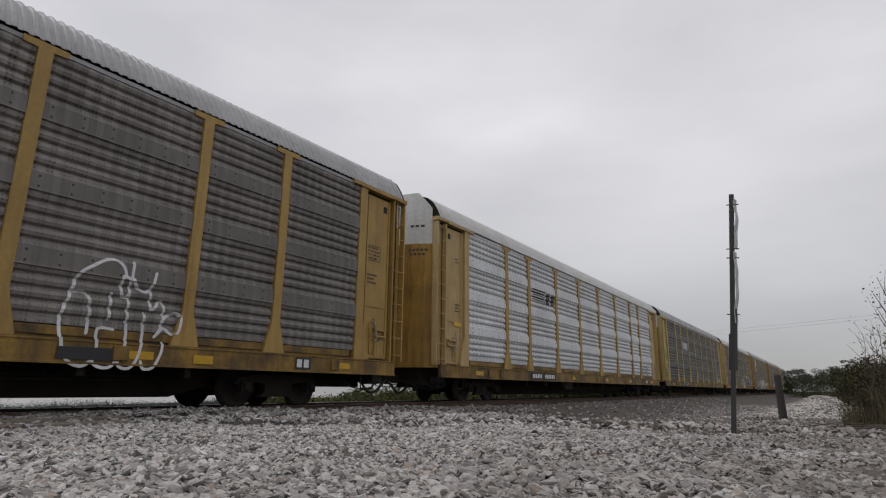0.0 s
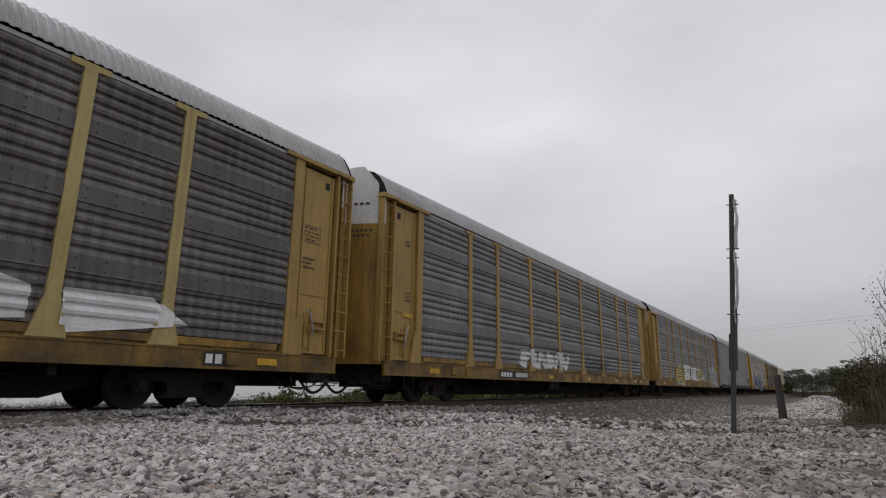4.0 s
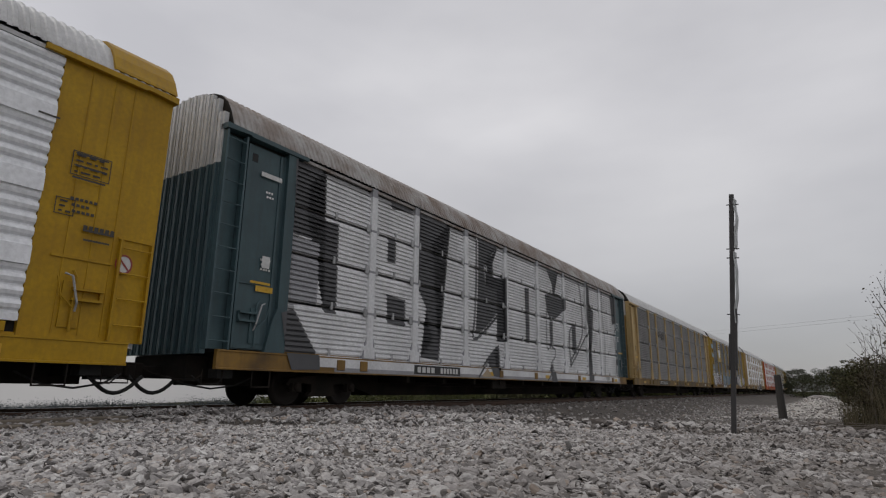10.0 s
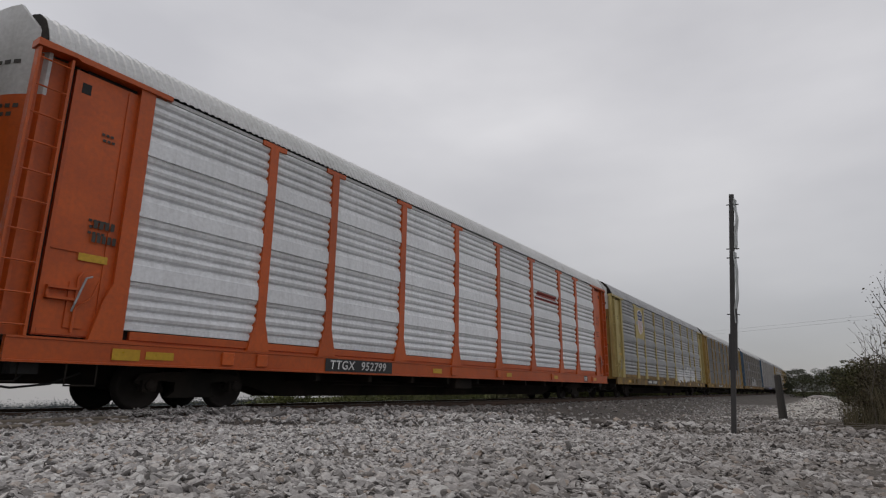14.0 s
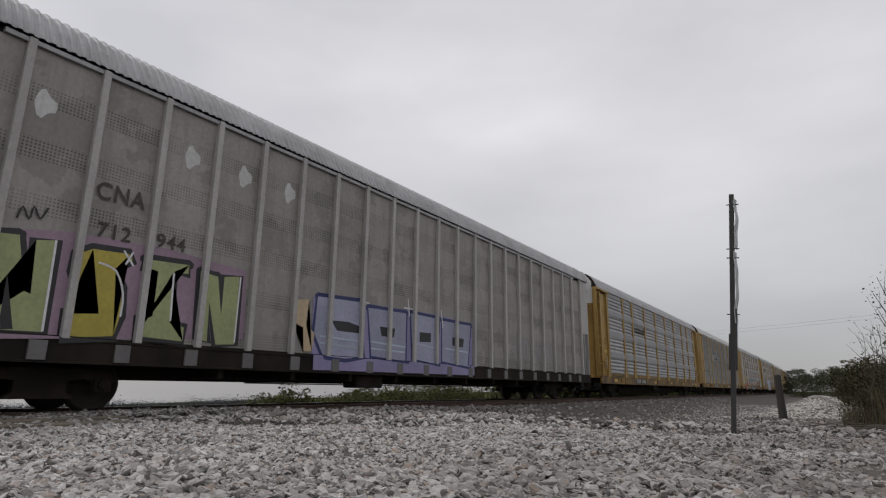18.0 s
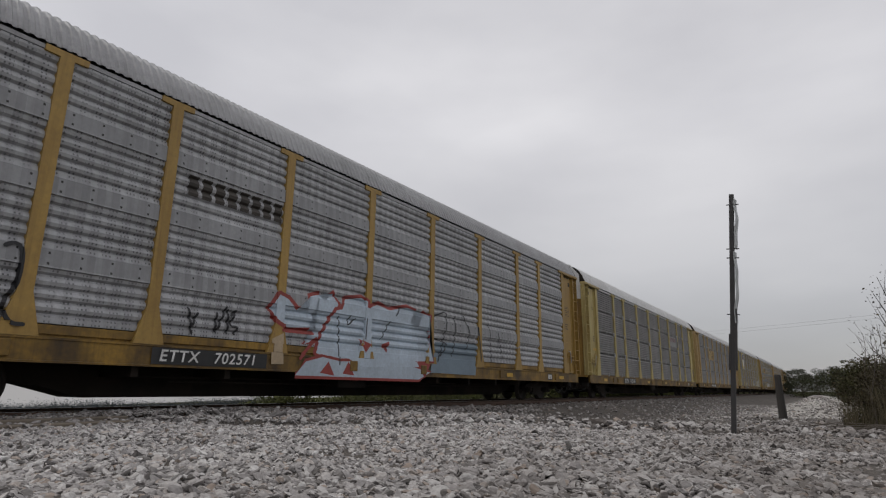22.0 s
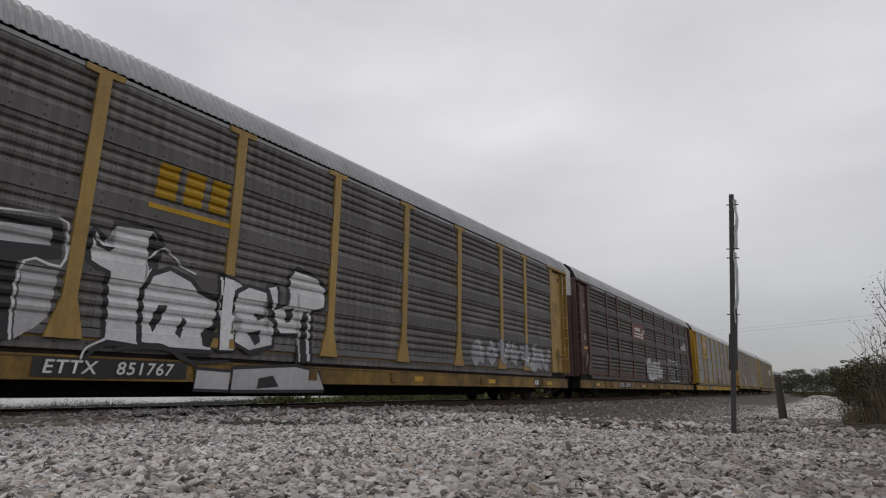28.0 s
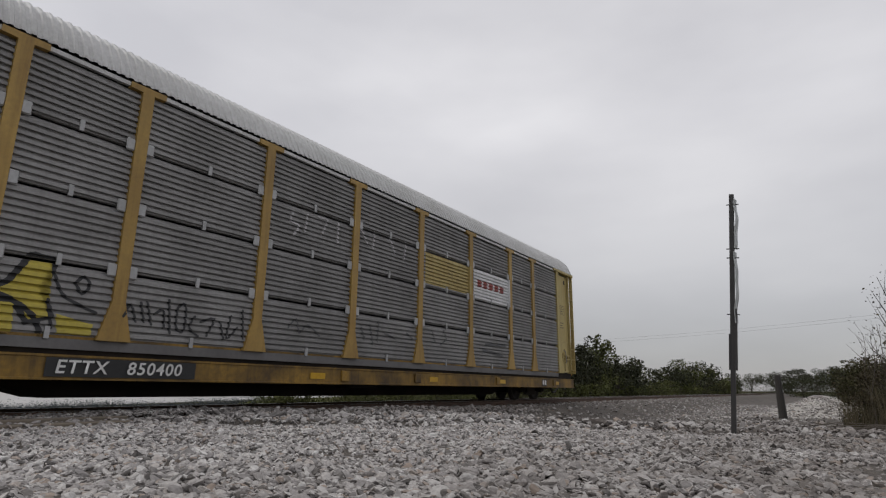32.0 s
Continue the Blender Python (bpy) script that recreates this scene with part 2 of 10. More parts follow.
M["reflect"] = surface("yellow_reflective_strip", (0.6, 0.36, 0.015), (0.525, 0.3, 0.015), 0.35)
SPRAY = {"u": (0.36, 0.37, 0.49), "m": (0.17, 0.125, 0.125), "M": (0.24, 0.22, 0.21), "q": (0.50, 0.488, 0.50), "B": (0.085, 0.105, 0.145), "w": (0.76, 0.76, 0.77), "e": (0.36, 0.40, 0.19), "L": (0.50, 0.58, 0.66), "g": (0.34, 0.34, 0.36), "k": (0.025, 0.025, 0.028), "y": (0.50, 0.41, 0.07), "b": (0.06, 0.19, 0.42), "l": (0.30, 0.48, 0.62),
         "t": (0.12, 0.36, 0.42), "r": (0.33, 0.055, 0.045), "p": (0.34, 0.235, 0.31), "v": (0.30, 0.27, 0.46), "o": (0.58, 0.22, 0.05),
         "n": (0.12, 0.28, 0.10), "c": (0.52, 0.40, 0.26), "d": (0.09, 0.09, 0.095), "N": (0.025, 0.035, 0.14), "s": (0.20, 0.26, 0.31), "x": (0.26, 0.15, 0.165)}
for key, c in SPRAY.items():
    M["spray_" + key] = surface("spray_paint", c, tuple(0.8 * v for v in c), 0.55, streak=0.22, dirt=tuple(0.55 * v + 0.02 for v in c))


# ---- mesh helpers ----
def box(bm, x0, x1, y0, y1, z0, z1):
    v = [bm.verts.new(p) for p in ((x0, y0, z0), (x1, y0, z0), (x1, y1, z0), (x0, y1, z0), (x0, y0, z1), (x1, y0, z1), (x1, y1, z1), (x0, y1, z1))]
    for f in ((3, 2, 1, 0), (4, 5, 6, 7), (0, 1, 5, 4), (1, 2, 6, 5), (2, 3, 7, 6), (3, 0, 4, 7)):
        bm.faces.new([v[i] for i in f])
    return v


def bevelled(bm, width=0.01, segments=1):
    bmesh.ops.bevel(bm, geom=list(bm.edges), offset=width, segments=segments, affect="EDGES", clamp_overlap=True)
    return bm


def prism(bm, outline, y0, y1):
    """An outline in x and z drawn out from y0 to y1."""
    a = [bm.verts.new((x, y0, z)) for x, z in outline]
    b = [bm.verts.new((x, y1, z)) for x, z in outline]
    n = len(a)
    for i in range(n):
        bm.faces.new((a[i], a[(i + 1) % n], b[(i + 1) % n], b[i]))
    bm.faces.new(a[::-1])
    bm.faces.new(b)
    bmesh.ops.recalc_face_normals(bm, faces=bm.faces)


def side_prism(bm, outline, x0, x1):
    """An outline in y and z drawn out from x0 to x1."""
    a = [bm.verts.new((x0, y, z)) for y, z in outline]
    b = [bm.verts.new((x1, y, z)) for y, z in outline]
    n = len(a)
    for i in range(n):
        bm.faces.new((a[i], a[(i + 1) % n], b[(i + 1) % n], b[i]))
    bm.faces.new(a[::-1])
    bm.faces.new(b)
    bmesh.ops.recalc_face_normals(bm, faces=bm.faces)


def tube(bm, points, r, sides=6):
    rings = []
    pts = [Vector(p) for p in points]
    for i, p in enumerate(pts):
        d = (pts[min(i + 1, len(pts) - 1)] - pts[max(i - 1, 0)]).normalized()
        q = d.to_track_quat("Z", "Y")
        rad = r if not isinstance(r, (list, tuple)) else r[i]
        rings.append([bm.verts.new(p + q @ Vector((rad * math.cos(2 * math.pi * k / sides), rad * math.sin(2 * math.pi * k / sides), 0))) for k in range(sides)])
    for a, b in zip(rings, rings[1:]):
        for k in range(sides):
            bm.faces.new((a[k], a[(k + 1) % sides], b[(k + 1) % sides], b[k]))
    bm.faces.new(rings[0][::-1])
    bm.faces.new(rings[-1])


def lathe(bm, profile, centre, axis="X", sides=28):
    """Turns a profile of (along, radius) about an axle."""
    rings = []
    for al, r in profile:
        ring = []
        for k in range(sides):
            a = 2 * math.pi * k / sides
            p = (al, r * math.cos(a), r * math.sin(a)) if axis == "X" else (r * math.cos(a), r * math.sin(a), al)
            ring.append(bm.verts.new(Vector(centre) + Vector(p)))
        rings.append(ring)
    for a, b in zip(rings, rings[1:]):
        for k in range(sides):
            bm.faces.new((a[k], a[(k + 1) % sides], b[(k + 1) % sides], b[k]))
    bm.faces.new(rings[0][::-1])
    bm.faces.new(rings[-1])
    bmesh.ops.recalc_face_normals(bm, faces=bm.faces)


def mesh_of(name, bm, material=None, smooth=False):
    me = bpy.data.meshes.new(name)
    bm.normal_update()
    bm.to_mesh(me)
    bm.free()
    if material:
        me.materials.append(material)
    if smooth:
        me.polygons.foreach_set("use_smooth", [True] * len(me.polygons))
    return me


def part(name, bm, material, parent, label="", at=None, smooth=False):
    """Links a bmesh, or a mesh already made, as one mesh object under a thing or a part."""
    me = mesh_of(name, bm, material, smooth) if isinstance(bm, bmesh.types.BMesh) else bm
    ob = new(name, me)
    ob.parent = parent
    if at is not None:
        ob.matrix_basis = at
    if label:
        ob["label"] = label
    return ob


def raw_mesh(name, verts, faces, material, smooth=False):
    me = bpy.data.meshes.new(name)
    me.from_pydata(verts, [], faces)
    me.materials.append(material)
    if smooth:
        me.polygons.foreach_set("use_smooth", [True] * len(me.polygons))
    return me


MESHES = {}


def shared(key, material_key, make, smooth=False):
    """One mesh for alike pieces: made once for each shape and material."""
    k = (key, material_key)
    if k not in MESHES:
        bm = bmesh.new()
        make(bm)
        MESHES[k] = mesh_of(key if isinstance(key, str) else key[0], bm, M[material_key], smooth)
    return MESHES[k]


# ---- the line of the track ----
XC, BEND, RADIUS = -11.02, 165.0, 620.0


def on_track(s):
    """The place and heading at s metres along the track: straight, then a wide curve to the left."""
    if s <= BEND:
        return Vector((XC, s, 0)), 0.0
    a = (s - BEND) / RADIUS
    return Vector((XC - RADIUS * (1 - math.cos(a)), BEND + RADIUS * math.sin(a), 0)), a


def lay(outline, s_list, dx=0.0):
    """An outline in x and z carried along the track."""
    vs, fs, n = [], [], len(outline)
    for s in s_list:
        p, a = on_track(s)
        for x, z in outline:
            vs.append((p.x + (x + dx) * math.cos(a), p.y + (x + dx) * math.sin(a), z))
    for i in range(len(s_list) - 1):
        for k in range(n):
            fs.append((i * n + k, i * n + (k + 1) % n, (i + 1) * n + (k + 1) % n, (i + 1) * n + k))
    fs.append(tuple(range(n)))
    fs.append(tuple(range((len(s_list) - 1) * n, len(s_list) * n))[::-1])
    return vs, fs


def smooth01(v, lo, hi):
    v = min(1.0, max(0.0, (v - lo) / (hi - lo)))
    return v * v * (3 - 2 * v)


def height(x, y):
    """The lie of the land: the ballast bed, the stony apron, the service track, the fields falling away."""
    p = XC
    if y > BEND:
        a = min(1.2, (y - BEND) / RADIUS)
        p = XC - RADIUS * (1 - math.cos(a))
    u = x - p
    bed = -0.19
    if u < 0:
        z = bed - 0.95 * smooth01(-u, 1.6, 4.2)
        z -= 0.042 * max(0.0, -u - 9)
        z += 0.12 * noise.noise((x * 0.08, y * 0.08, 3.1)) * smooth01(-u, 5, 15)
        return z
    heap = (0.06 + 0.055 * smooth01(y, 4.6, 8.0)) * (1 - smooth01(y, 12.0, 15.5)) * math.exp(-((u - 2.1) / 0.9) ** 2)
    apron = -0.10 - 0.03 * smooth01(y, 3.0, 9.0) - 0.28 * smooth01(y, 9.5, 16)
    far = smooth01(y, 10.0, 22.0)
    mix = smooth01(u, 1.9, 3.8)
    low = apron - 0.42 * far * smooth01(u, 2.2, 4.2) + 0.30 * far * smooth01(u, 6.5, 9.0)
    z = bed + (low - bed) * mix + heap
    # pale heap of the service track
    z += 0.62 * math.exp(-((x + 1.0) / 1.0) ** 2) * smooth01(y, 27, 46) * (1 - 0.6 * smooth01(y, 60, 120))
    z += 0.06 * noise.noise((x * 0.9, y * 0.9, 0.3)) * mix + 0.025 * noise.noise((x * 2.7, y * 2.7, 5.3))
    z += 0.25 * smooth01(x, 3.0, 12.0)
    return z


M["ground"] = surface("grey_stony_soil", (0.10, 0.085, 0.072), (0.065, 0.056, 0.048), 0.9, grain=26, blotch=0.5, bump=0.9, vary=0.25, depth=0.03)
M["grass"] = surface("rough_field_grass", (0.055, 0.06, 0.03), (0.075, 0.068, 0.036), 1.0, spec=0.0, grain=9, blotch=0.08, bump=0.6, vary=0.25, depth=0.05)


def build_ground():
    xs = sorted(set([-3000, -1500, -800, -500, -350, -250, -180, -120, -90, -70] + [-60 + 2 * i for i in range(20)] + [-21 + 0.35 * i for i in range(75)]
                    + [5.6 + 1.5 * i for i in range(12)] + [26, 40, 70, 120, 250, 500, 1000, 3000]))
    ys = sorted(set([-3000, -800, -250, -80, -40, -20, -12] + [-8 + 0.4 * i for i in range(95)] + [30.5 + 1.5 * i for i in range(60)]
                    + [122, 130, 140, 150, 160, 170, 185, 200, 230, 270, 320, 400, 500, 700, 1000, 1600, 3000]))
    vs = [(x, y, height(x, y)) for y in ys for x in xs]
    n = len(xs)
    fs = [(j * n + i, j * n + i + 1, (j + 1) * n + i + 1, (j + 1) * n + i) for j in range(len(ys) - 1) for i in range(n - 1)]
    me = raw_mesh("ground", vs, fs, M["ground"], True)
    me.materials.append(M["grass"])
    me.materials.append(M["sand"])
    for p in me.polygons:
        c = p.center
        if c.x < XC - 3.6 or (c.x > 2.2 and c.y > 11) or c.x > 9 or c.y > 190:
            p.material_index = 1
        elif -3.2 < c.x <= 2.2 and c.y > 26:
            p.material_index = 2
    ground = new("ground", me)
    tagged(ground, "grey stony ground with rough grass beyond the track", "ground", kind="structure")


M["sand"] = surface("pale_crushed_stone_track", (0.42, 0.40, 0.36), (0.33, 0.31, 0.28), 0.95, grain=30, blotch=0.7, bump=0.9, vary=0.22, depth=0.03)
build_ground()

# ---- rails and ties ----
M["rail"] = surface("rusty_rail_steel", (0.11, 0.07, 0.05), (0.07, 0.048, 0.038), 0.8, 0.2, grain=20, streak=0.2, dirt=(0.16, 0.09, 0.05))
M["railhead"] = surface("polished_rail_head", (0.30, 0.29, 0.28), (0.22, 0.21, 0.20), 0.32, 0.9)
M["tie"] = surface("weathered_timber", (0.13, 0.105, 0.085), (0.085, 0.07, 0.06), 0.9, grain=18, stretch=(0.4, 3, 3), bump=0.6, depth=0.01)
M["old_plank"] = surface("bleached_timber", (0.19, 0.16, 0.125), (0.115, 0.097, 0.078), 0.9, grain=20, stretch=(3, 0.4, 3), bump=0.6, depth=0.01)
S_RAIL = [-120, -40, 0, 40, 80, 120, 150] + [BEND + 25 * i for i in range(0, 40)]
RAIL = [(-0.075, -0.17), (0.075, -0.17), (0.075, -0.158), (0.012, -0.14), (0.009, -0.045), (0.034, -0.036), (0.034, -0.0065), (-0.034, -0.0065), (-0.034, -0.036), (-0.009, -0.045), (-0.012, -0.14), (-0.075, -0.158)]
HEAD = [(-0.034, -0.006), (0.034, -0.006), (0.034, -0.004), (0.026, 0.0), (-0.026, 0.0), (-0.034, -0.004)]
for side in (-0.753, 0.753):
    rail = new("rail", None)
    tagged(rail, "rusty steel running rail with a shiny worn head", "rail", "rails of the track")
    vs, fs = lay(RAIL, S_RAIL, side)
    part("rail_web", raw_mesh("rail_web", vs, fs, M["rail"]), None, rail)
    vs, fs = lay(HEAD, S_RAIL, side)
    part("rail_head", raw_mesh("rail_head", vs, fs, M["railhead"]), None, rail, "shiny worn rail head")


def tie_mesh(bm):
    box(bm, -1.29, 1.29, -0.115, 0.115, -0.36, -0.175)
    bevelled(bm, 0.012)


tie = new("railway_tie", shared("railway_tie", "tie", tie_mesh))
tagged(tie, "weathered dark timber tie bedded in ballast", "railway tie", "ties under the rails")
tie.matrix_basis = pose(XC, -1.2, 0)
for i in range(1, 240):
    p, a = on_track(-1.2 + 0.52 * i)
    copy_thing(tie, pose(p.x, p.y, random.uniform(-0.008, 0.004), 0, 0, math.degrees(a) + random.uniform(-1.2, 1.2)))


def plate_mesh(bm):
    box(bm, -0.19, 0.19, -0.09, 0.09, -0.175, -0.16)
    for sx in (-0.1, 0.1):
        for sy in (-0.05, 0.05):
            box(bm, sx - 0.014, sx + 0.014, sy - 0.014, sy + 0.014, -0.165, -0.125)


plate = new("tie_plate", shared("tie_plate", "rail", plate_mesh))
tagged(plate, "rusty steel tie plate with spikes under the rail", "tie plate", "tie plates on the ties")
plate.matrix_basis = pose(XC + 0.753, -1.2, 0)
for i in range(1, 130):
    copy_thing(plate, pose(XC + 0.753, -1.2 + 0.52 * i, 0))


# timbers of a crossing, half sunk in the stones beside the near rail
def timbers():
    for j, (x0, x1, y0, y1, z1, tilt) in enumerate(((-9.55, -9.25, -7.0, 5.1, -0.055, 0.0), (-8.75, -8.45, -7.5, 4.75, -0.075, 0.0))):
        bm = bmesh.new()
        box(bm, x0, x1, y0, y1, z1 - 0.22, z1)
        bevelled(bm, 0.015)
        ob = new("crossing_timber", mesh_of("crossing_timber", bm, M["old_plank"]))
        tagged(ob, "bleached old crossing timber sunk in stones beside the rail", "timber", "crossing timbers")


timbers()


# ---- ballast ----
def stone_material():
    m = bpy.data.materials.new("crushed_limestone")
    m.use_nodes = True
    t = m.node_tree
    b = t.nodes["Principled BSDF"]
    geo, ramp = t.nodes.new("ShaderNodeNewGeometry"), t.nodes.new("ShaderNodeValToRGB")
    e = ramp.color_ramp.elements
    e[0].position, e[0].color = 0.0, (0.15, 0.142, 0.135, 1)
    e[1].position, e[1].color = 1.0, (0.60, 0.585, 0.57, 1)
    for pos, c in ((0.12, (0.27, 0.257, 0.25, 1)), (0.45, (0.42, 0.40, 0.388, 1)), (0.72, (0.52, 0.495, 0.475, 1)), (0.80, (0.34, 0.275, 0.225, 1)), (0.84, (0.54, 0.52, 0.50, 1))):
        n = e.new(pos)
        n.color = c
    t.links.new(geo.outputs["Random Per Island"], ramp.inputs["Fac"])
    co, no = t.nodes.new("ShaderNodeTexCoord"), t.nodes.new("ShaderNodeTexNoise")
    no.inputs["Scale"].default_value, no.inputs["Detail"].default_value = 55, 5
    t.links.new(co.outputs["Object"], no.inputs["Vector"])
    mr = t.nodes.new("ShaderNodeMapRange")
    mr.inputs["From Min"].default_value, mr.inputs["From Max"].default_value = 0.3, 0.7
    mr.inputs["To Min"].default_value, mr.inputs["To Max"].default_value = 0.77, 1.18
    t.links.new(no.outputs["Fac"], mr.inputs["Value"])
    vm = t.nodes.new("ShaderNodeVectorMath")
    vm.operation = "SCALE"
    t.links.new(ramp.outputs["Color"], vm.inputs[0])
    t.links.new(mr.outputs[0], vm.inputs["Scale"])
    # brake dust and soil: heavy by the rails, patchy over the lower ground farther on
    sp, dust = t.nodes.new("ShaderNodeSeparateXYZ"), t.nodes.new("ShaderNodeTexNoise")
    t.links.new(co.outputs["Object"], sp.inputs[0])
    dust.inputs["Scale"].default_value, dust.inputs["Detail"].default_value = 0.9, 4
    t.links.new(co.outputs["Object"], dust.inputs["Vector"])

    def span(sock, lo, hi, top, low=0.0):
        r = t.nodes.new("ShaderNodeMapRange")
        r.inputs["From Min"].default_value, r.inputs["From Max"].default_value = lo, hi
        r.inputs["To Min"].default_value, r.inputs["To Max"].default_value = low, top
        t.links.new(sock, r.inputs["Value"])
        return r.outputs[0]

    def join(op, p, q):
        n = t.nodes.new("ShaderNodeMath")
        n.operation = op
        t.links.new(p, n.inputs[0]), t.links.new(q, n.inputs[1])
        return n.outputs[0]
    by_rail = join("MULTIPLY", span(sp.outputs[0], -6.8, -8.9, 0.6), span(sp.outputs[1], 6.0, 11.0, 1.0, 0.35))
    afar = join("MULTIPLY", span(sp.outputs[1], 5.5, 12.0, 1.0), span(dust.outputs["Fac"], 0.36, 0.64, 0.42, 0.08))
    aside = join("MULTIPLY", span(sp.outputs[0], -4.5, 0.0, 1.0), span(dust.outputs["Fac"], 0.32, 0.62, 0.7, 0.2))
    mask = join("MAXIMUM", by_rail, join("MAXIMUM", afar, aside))
    soil = t.nodes.new("ShaderNodeMix")
    soil.data_type = "RGBA"
    soil.inputs[7].default_value = (0.115, 0.097, 0.082, 1)
    t.links.new(mask, soil.inputs[0]), t.links.new(vm.outputs[0], soil.inputs[6])
    t.links.new(soil.outputs[2], b.inputs["Base Color"])
    b.inputs["Roughness"].default_value = 0.9
    b.inputs["Specular IOR Level"].default_value = 0.25
    bp = t.nodes.new("ShaderNodeBump")
    bp.inputs["Strength"].default_value, bp.inputs["Distance"].default_value = 0.5, 0.006
    t.links.new(no.outputs["Fac"], bp.inputs["Height"])
    t.links.new(bp.outputs[0], b.inputs["Normal"])
    return m


M["stone"] = stone_material()
M["dark_stone"] = surface("dark_broken_rock", (0.15, 0.13, 0.115), (0.085, 0.075, 0.07), 0.9, grain=30, blotch=2.0, bump=0.6, vary=0.25, depth=0.01)


def stone_shapes(sub, count, rng):
    """Broken angular stones: a ball cut by a few random planes."""
    out = []
    for _ in range(count):
        bm = bmesh.new()
        bmesh.ops.create_icosphere(bm, subdivisions=sub, radius=0.5)
        planes = []
        for _ in range(11):
            d = Vector(rng.normal(size=3)).normalized()
            planes.append((d, rng.uniform(0.22, 0.375)))
        for v in bm.verts:
            for d, lim in planes:
                over = v.co.dot(d) - lim
                if over > 0:
                    v.co -= d * over
            v.co += Vector(rng.normal(size=3)) * 0.008
        bm.verts.ensure_lookup_table()
        vs = np.array([v.co[:] for v in bm.verts])
        fs = np.array([[v.index for v in f.verts] for f in bm.faces])
        bm.free()
        out.append((vs, fs))
    return out


def scatter(name, label, spots, sizes, sub, seed, flat=0.54):
    rng = np.random.default_rng(seed)
    shapes = stone_shapes(sub, 14, rng)
    V, Fc, base = [], [], 0
    pick = rng.integers(0, len(shapes), len(spots))
    yaw = rng.uniform(0, 2 * math.pi, len(spots))
    tilt = rng.normal(0, 0.31, (len(spots), 2))
    for k, (vs, fs) in enumerate(shapes):
        idx = np.where(pick == k)[0]
        if not len(idx):
            continue
        sc = sizes[idx][:, None] * np.stack([rng.uniform(0.95, 1.45, len(idx)), rng.uniform(0.75, 1.1, len(idx)), rng.uniform(flat * 0.8, flat * 1.25, len(idx))], 1)
        P = vs[None] * sc[:, None, :]
        tx, ty = tilt[idx, 0][:, None], tilt[idx, 1][:, None]
        z = P[..., 2] + P[..., 0] * tx + P[..., 1] * ty
        c, s = np.cos(yaw[idx])[:, None], np.sin(yaw[idx])[:, None]
        x, y = P[..., 0] * c - P[..., 1] * s, P[..., 0] * s + P[..., 1] * c
        Q = np.stack([x, y, z], -1) + spots[idx][:, None, :]
        V.append(Q.reshape(-1, 3))
        Fc.append((fs[None] + (base + np.arange(len(idx)) * len(vs))[:, None, None]).reshape(-1, 3))
        base += len(idx) * len(vs)
    V, Fc = np.concatenate(V), np.concatenate(Fc)
    me = bpy.data.meshes.new(name)
    me.vertices.add(len(V)), me.loops.add(Fc.size), me.polygons.add(len(Fc))
    me.vertices.foreach_set("co", V.astype(np.float32).ravel())
    me.loops.foreach_set("vertex_index", Fc.astype(np.int32).ravel())
    me.polygons.foreach_set("loop_start", np.arange(0, Fc.size, 3, dtype=np.int32))
    me.polygons.foreach_set("use_smooth", np.zeros(len(Fc), dtype=bool))
    me.update(calc_edges=True)
    me.materials.append(M["stone"])
    return tagged(new(name, me), label, "ballast", kind="stuff")


def near_wedge(r0, r1, a0, a1, count, rng):
    """Spots on the ground in a sector round the standpoint, evenly by area."""
    r = np.sqrt(rng.uniform(r0 * r0, r1 * r1, count))
    a = np.radians(rng.uniform(a0, a1, count))
    x, y = -r * np.sin(a), r * np.cos(a)
    keep = x > XC + 0.95
    return x[keep], y[keep]


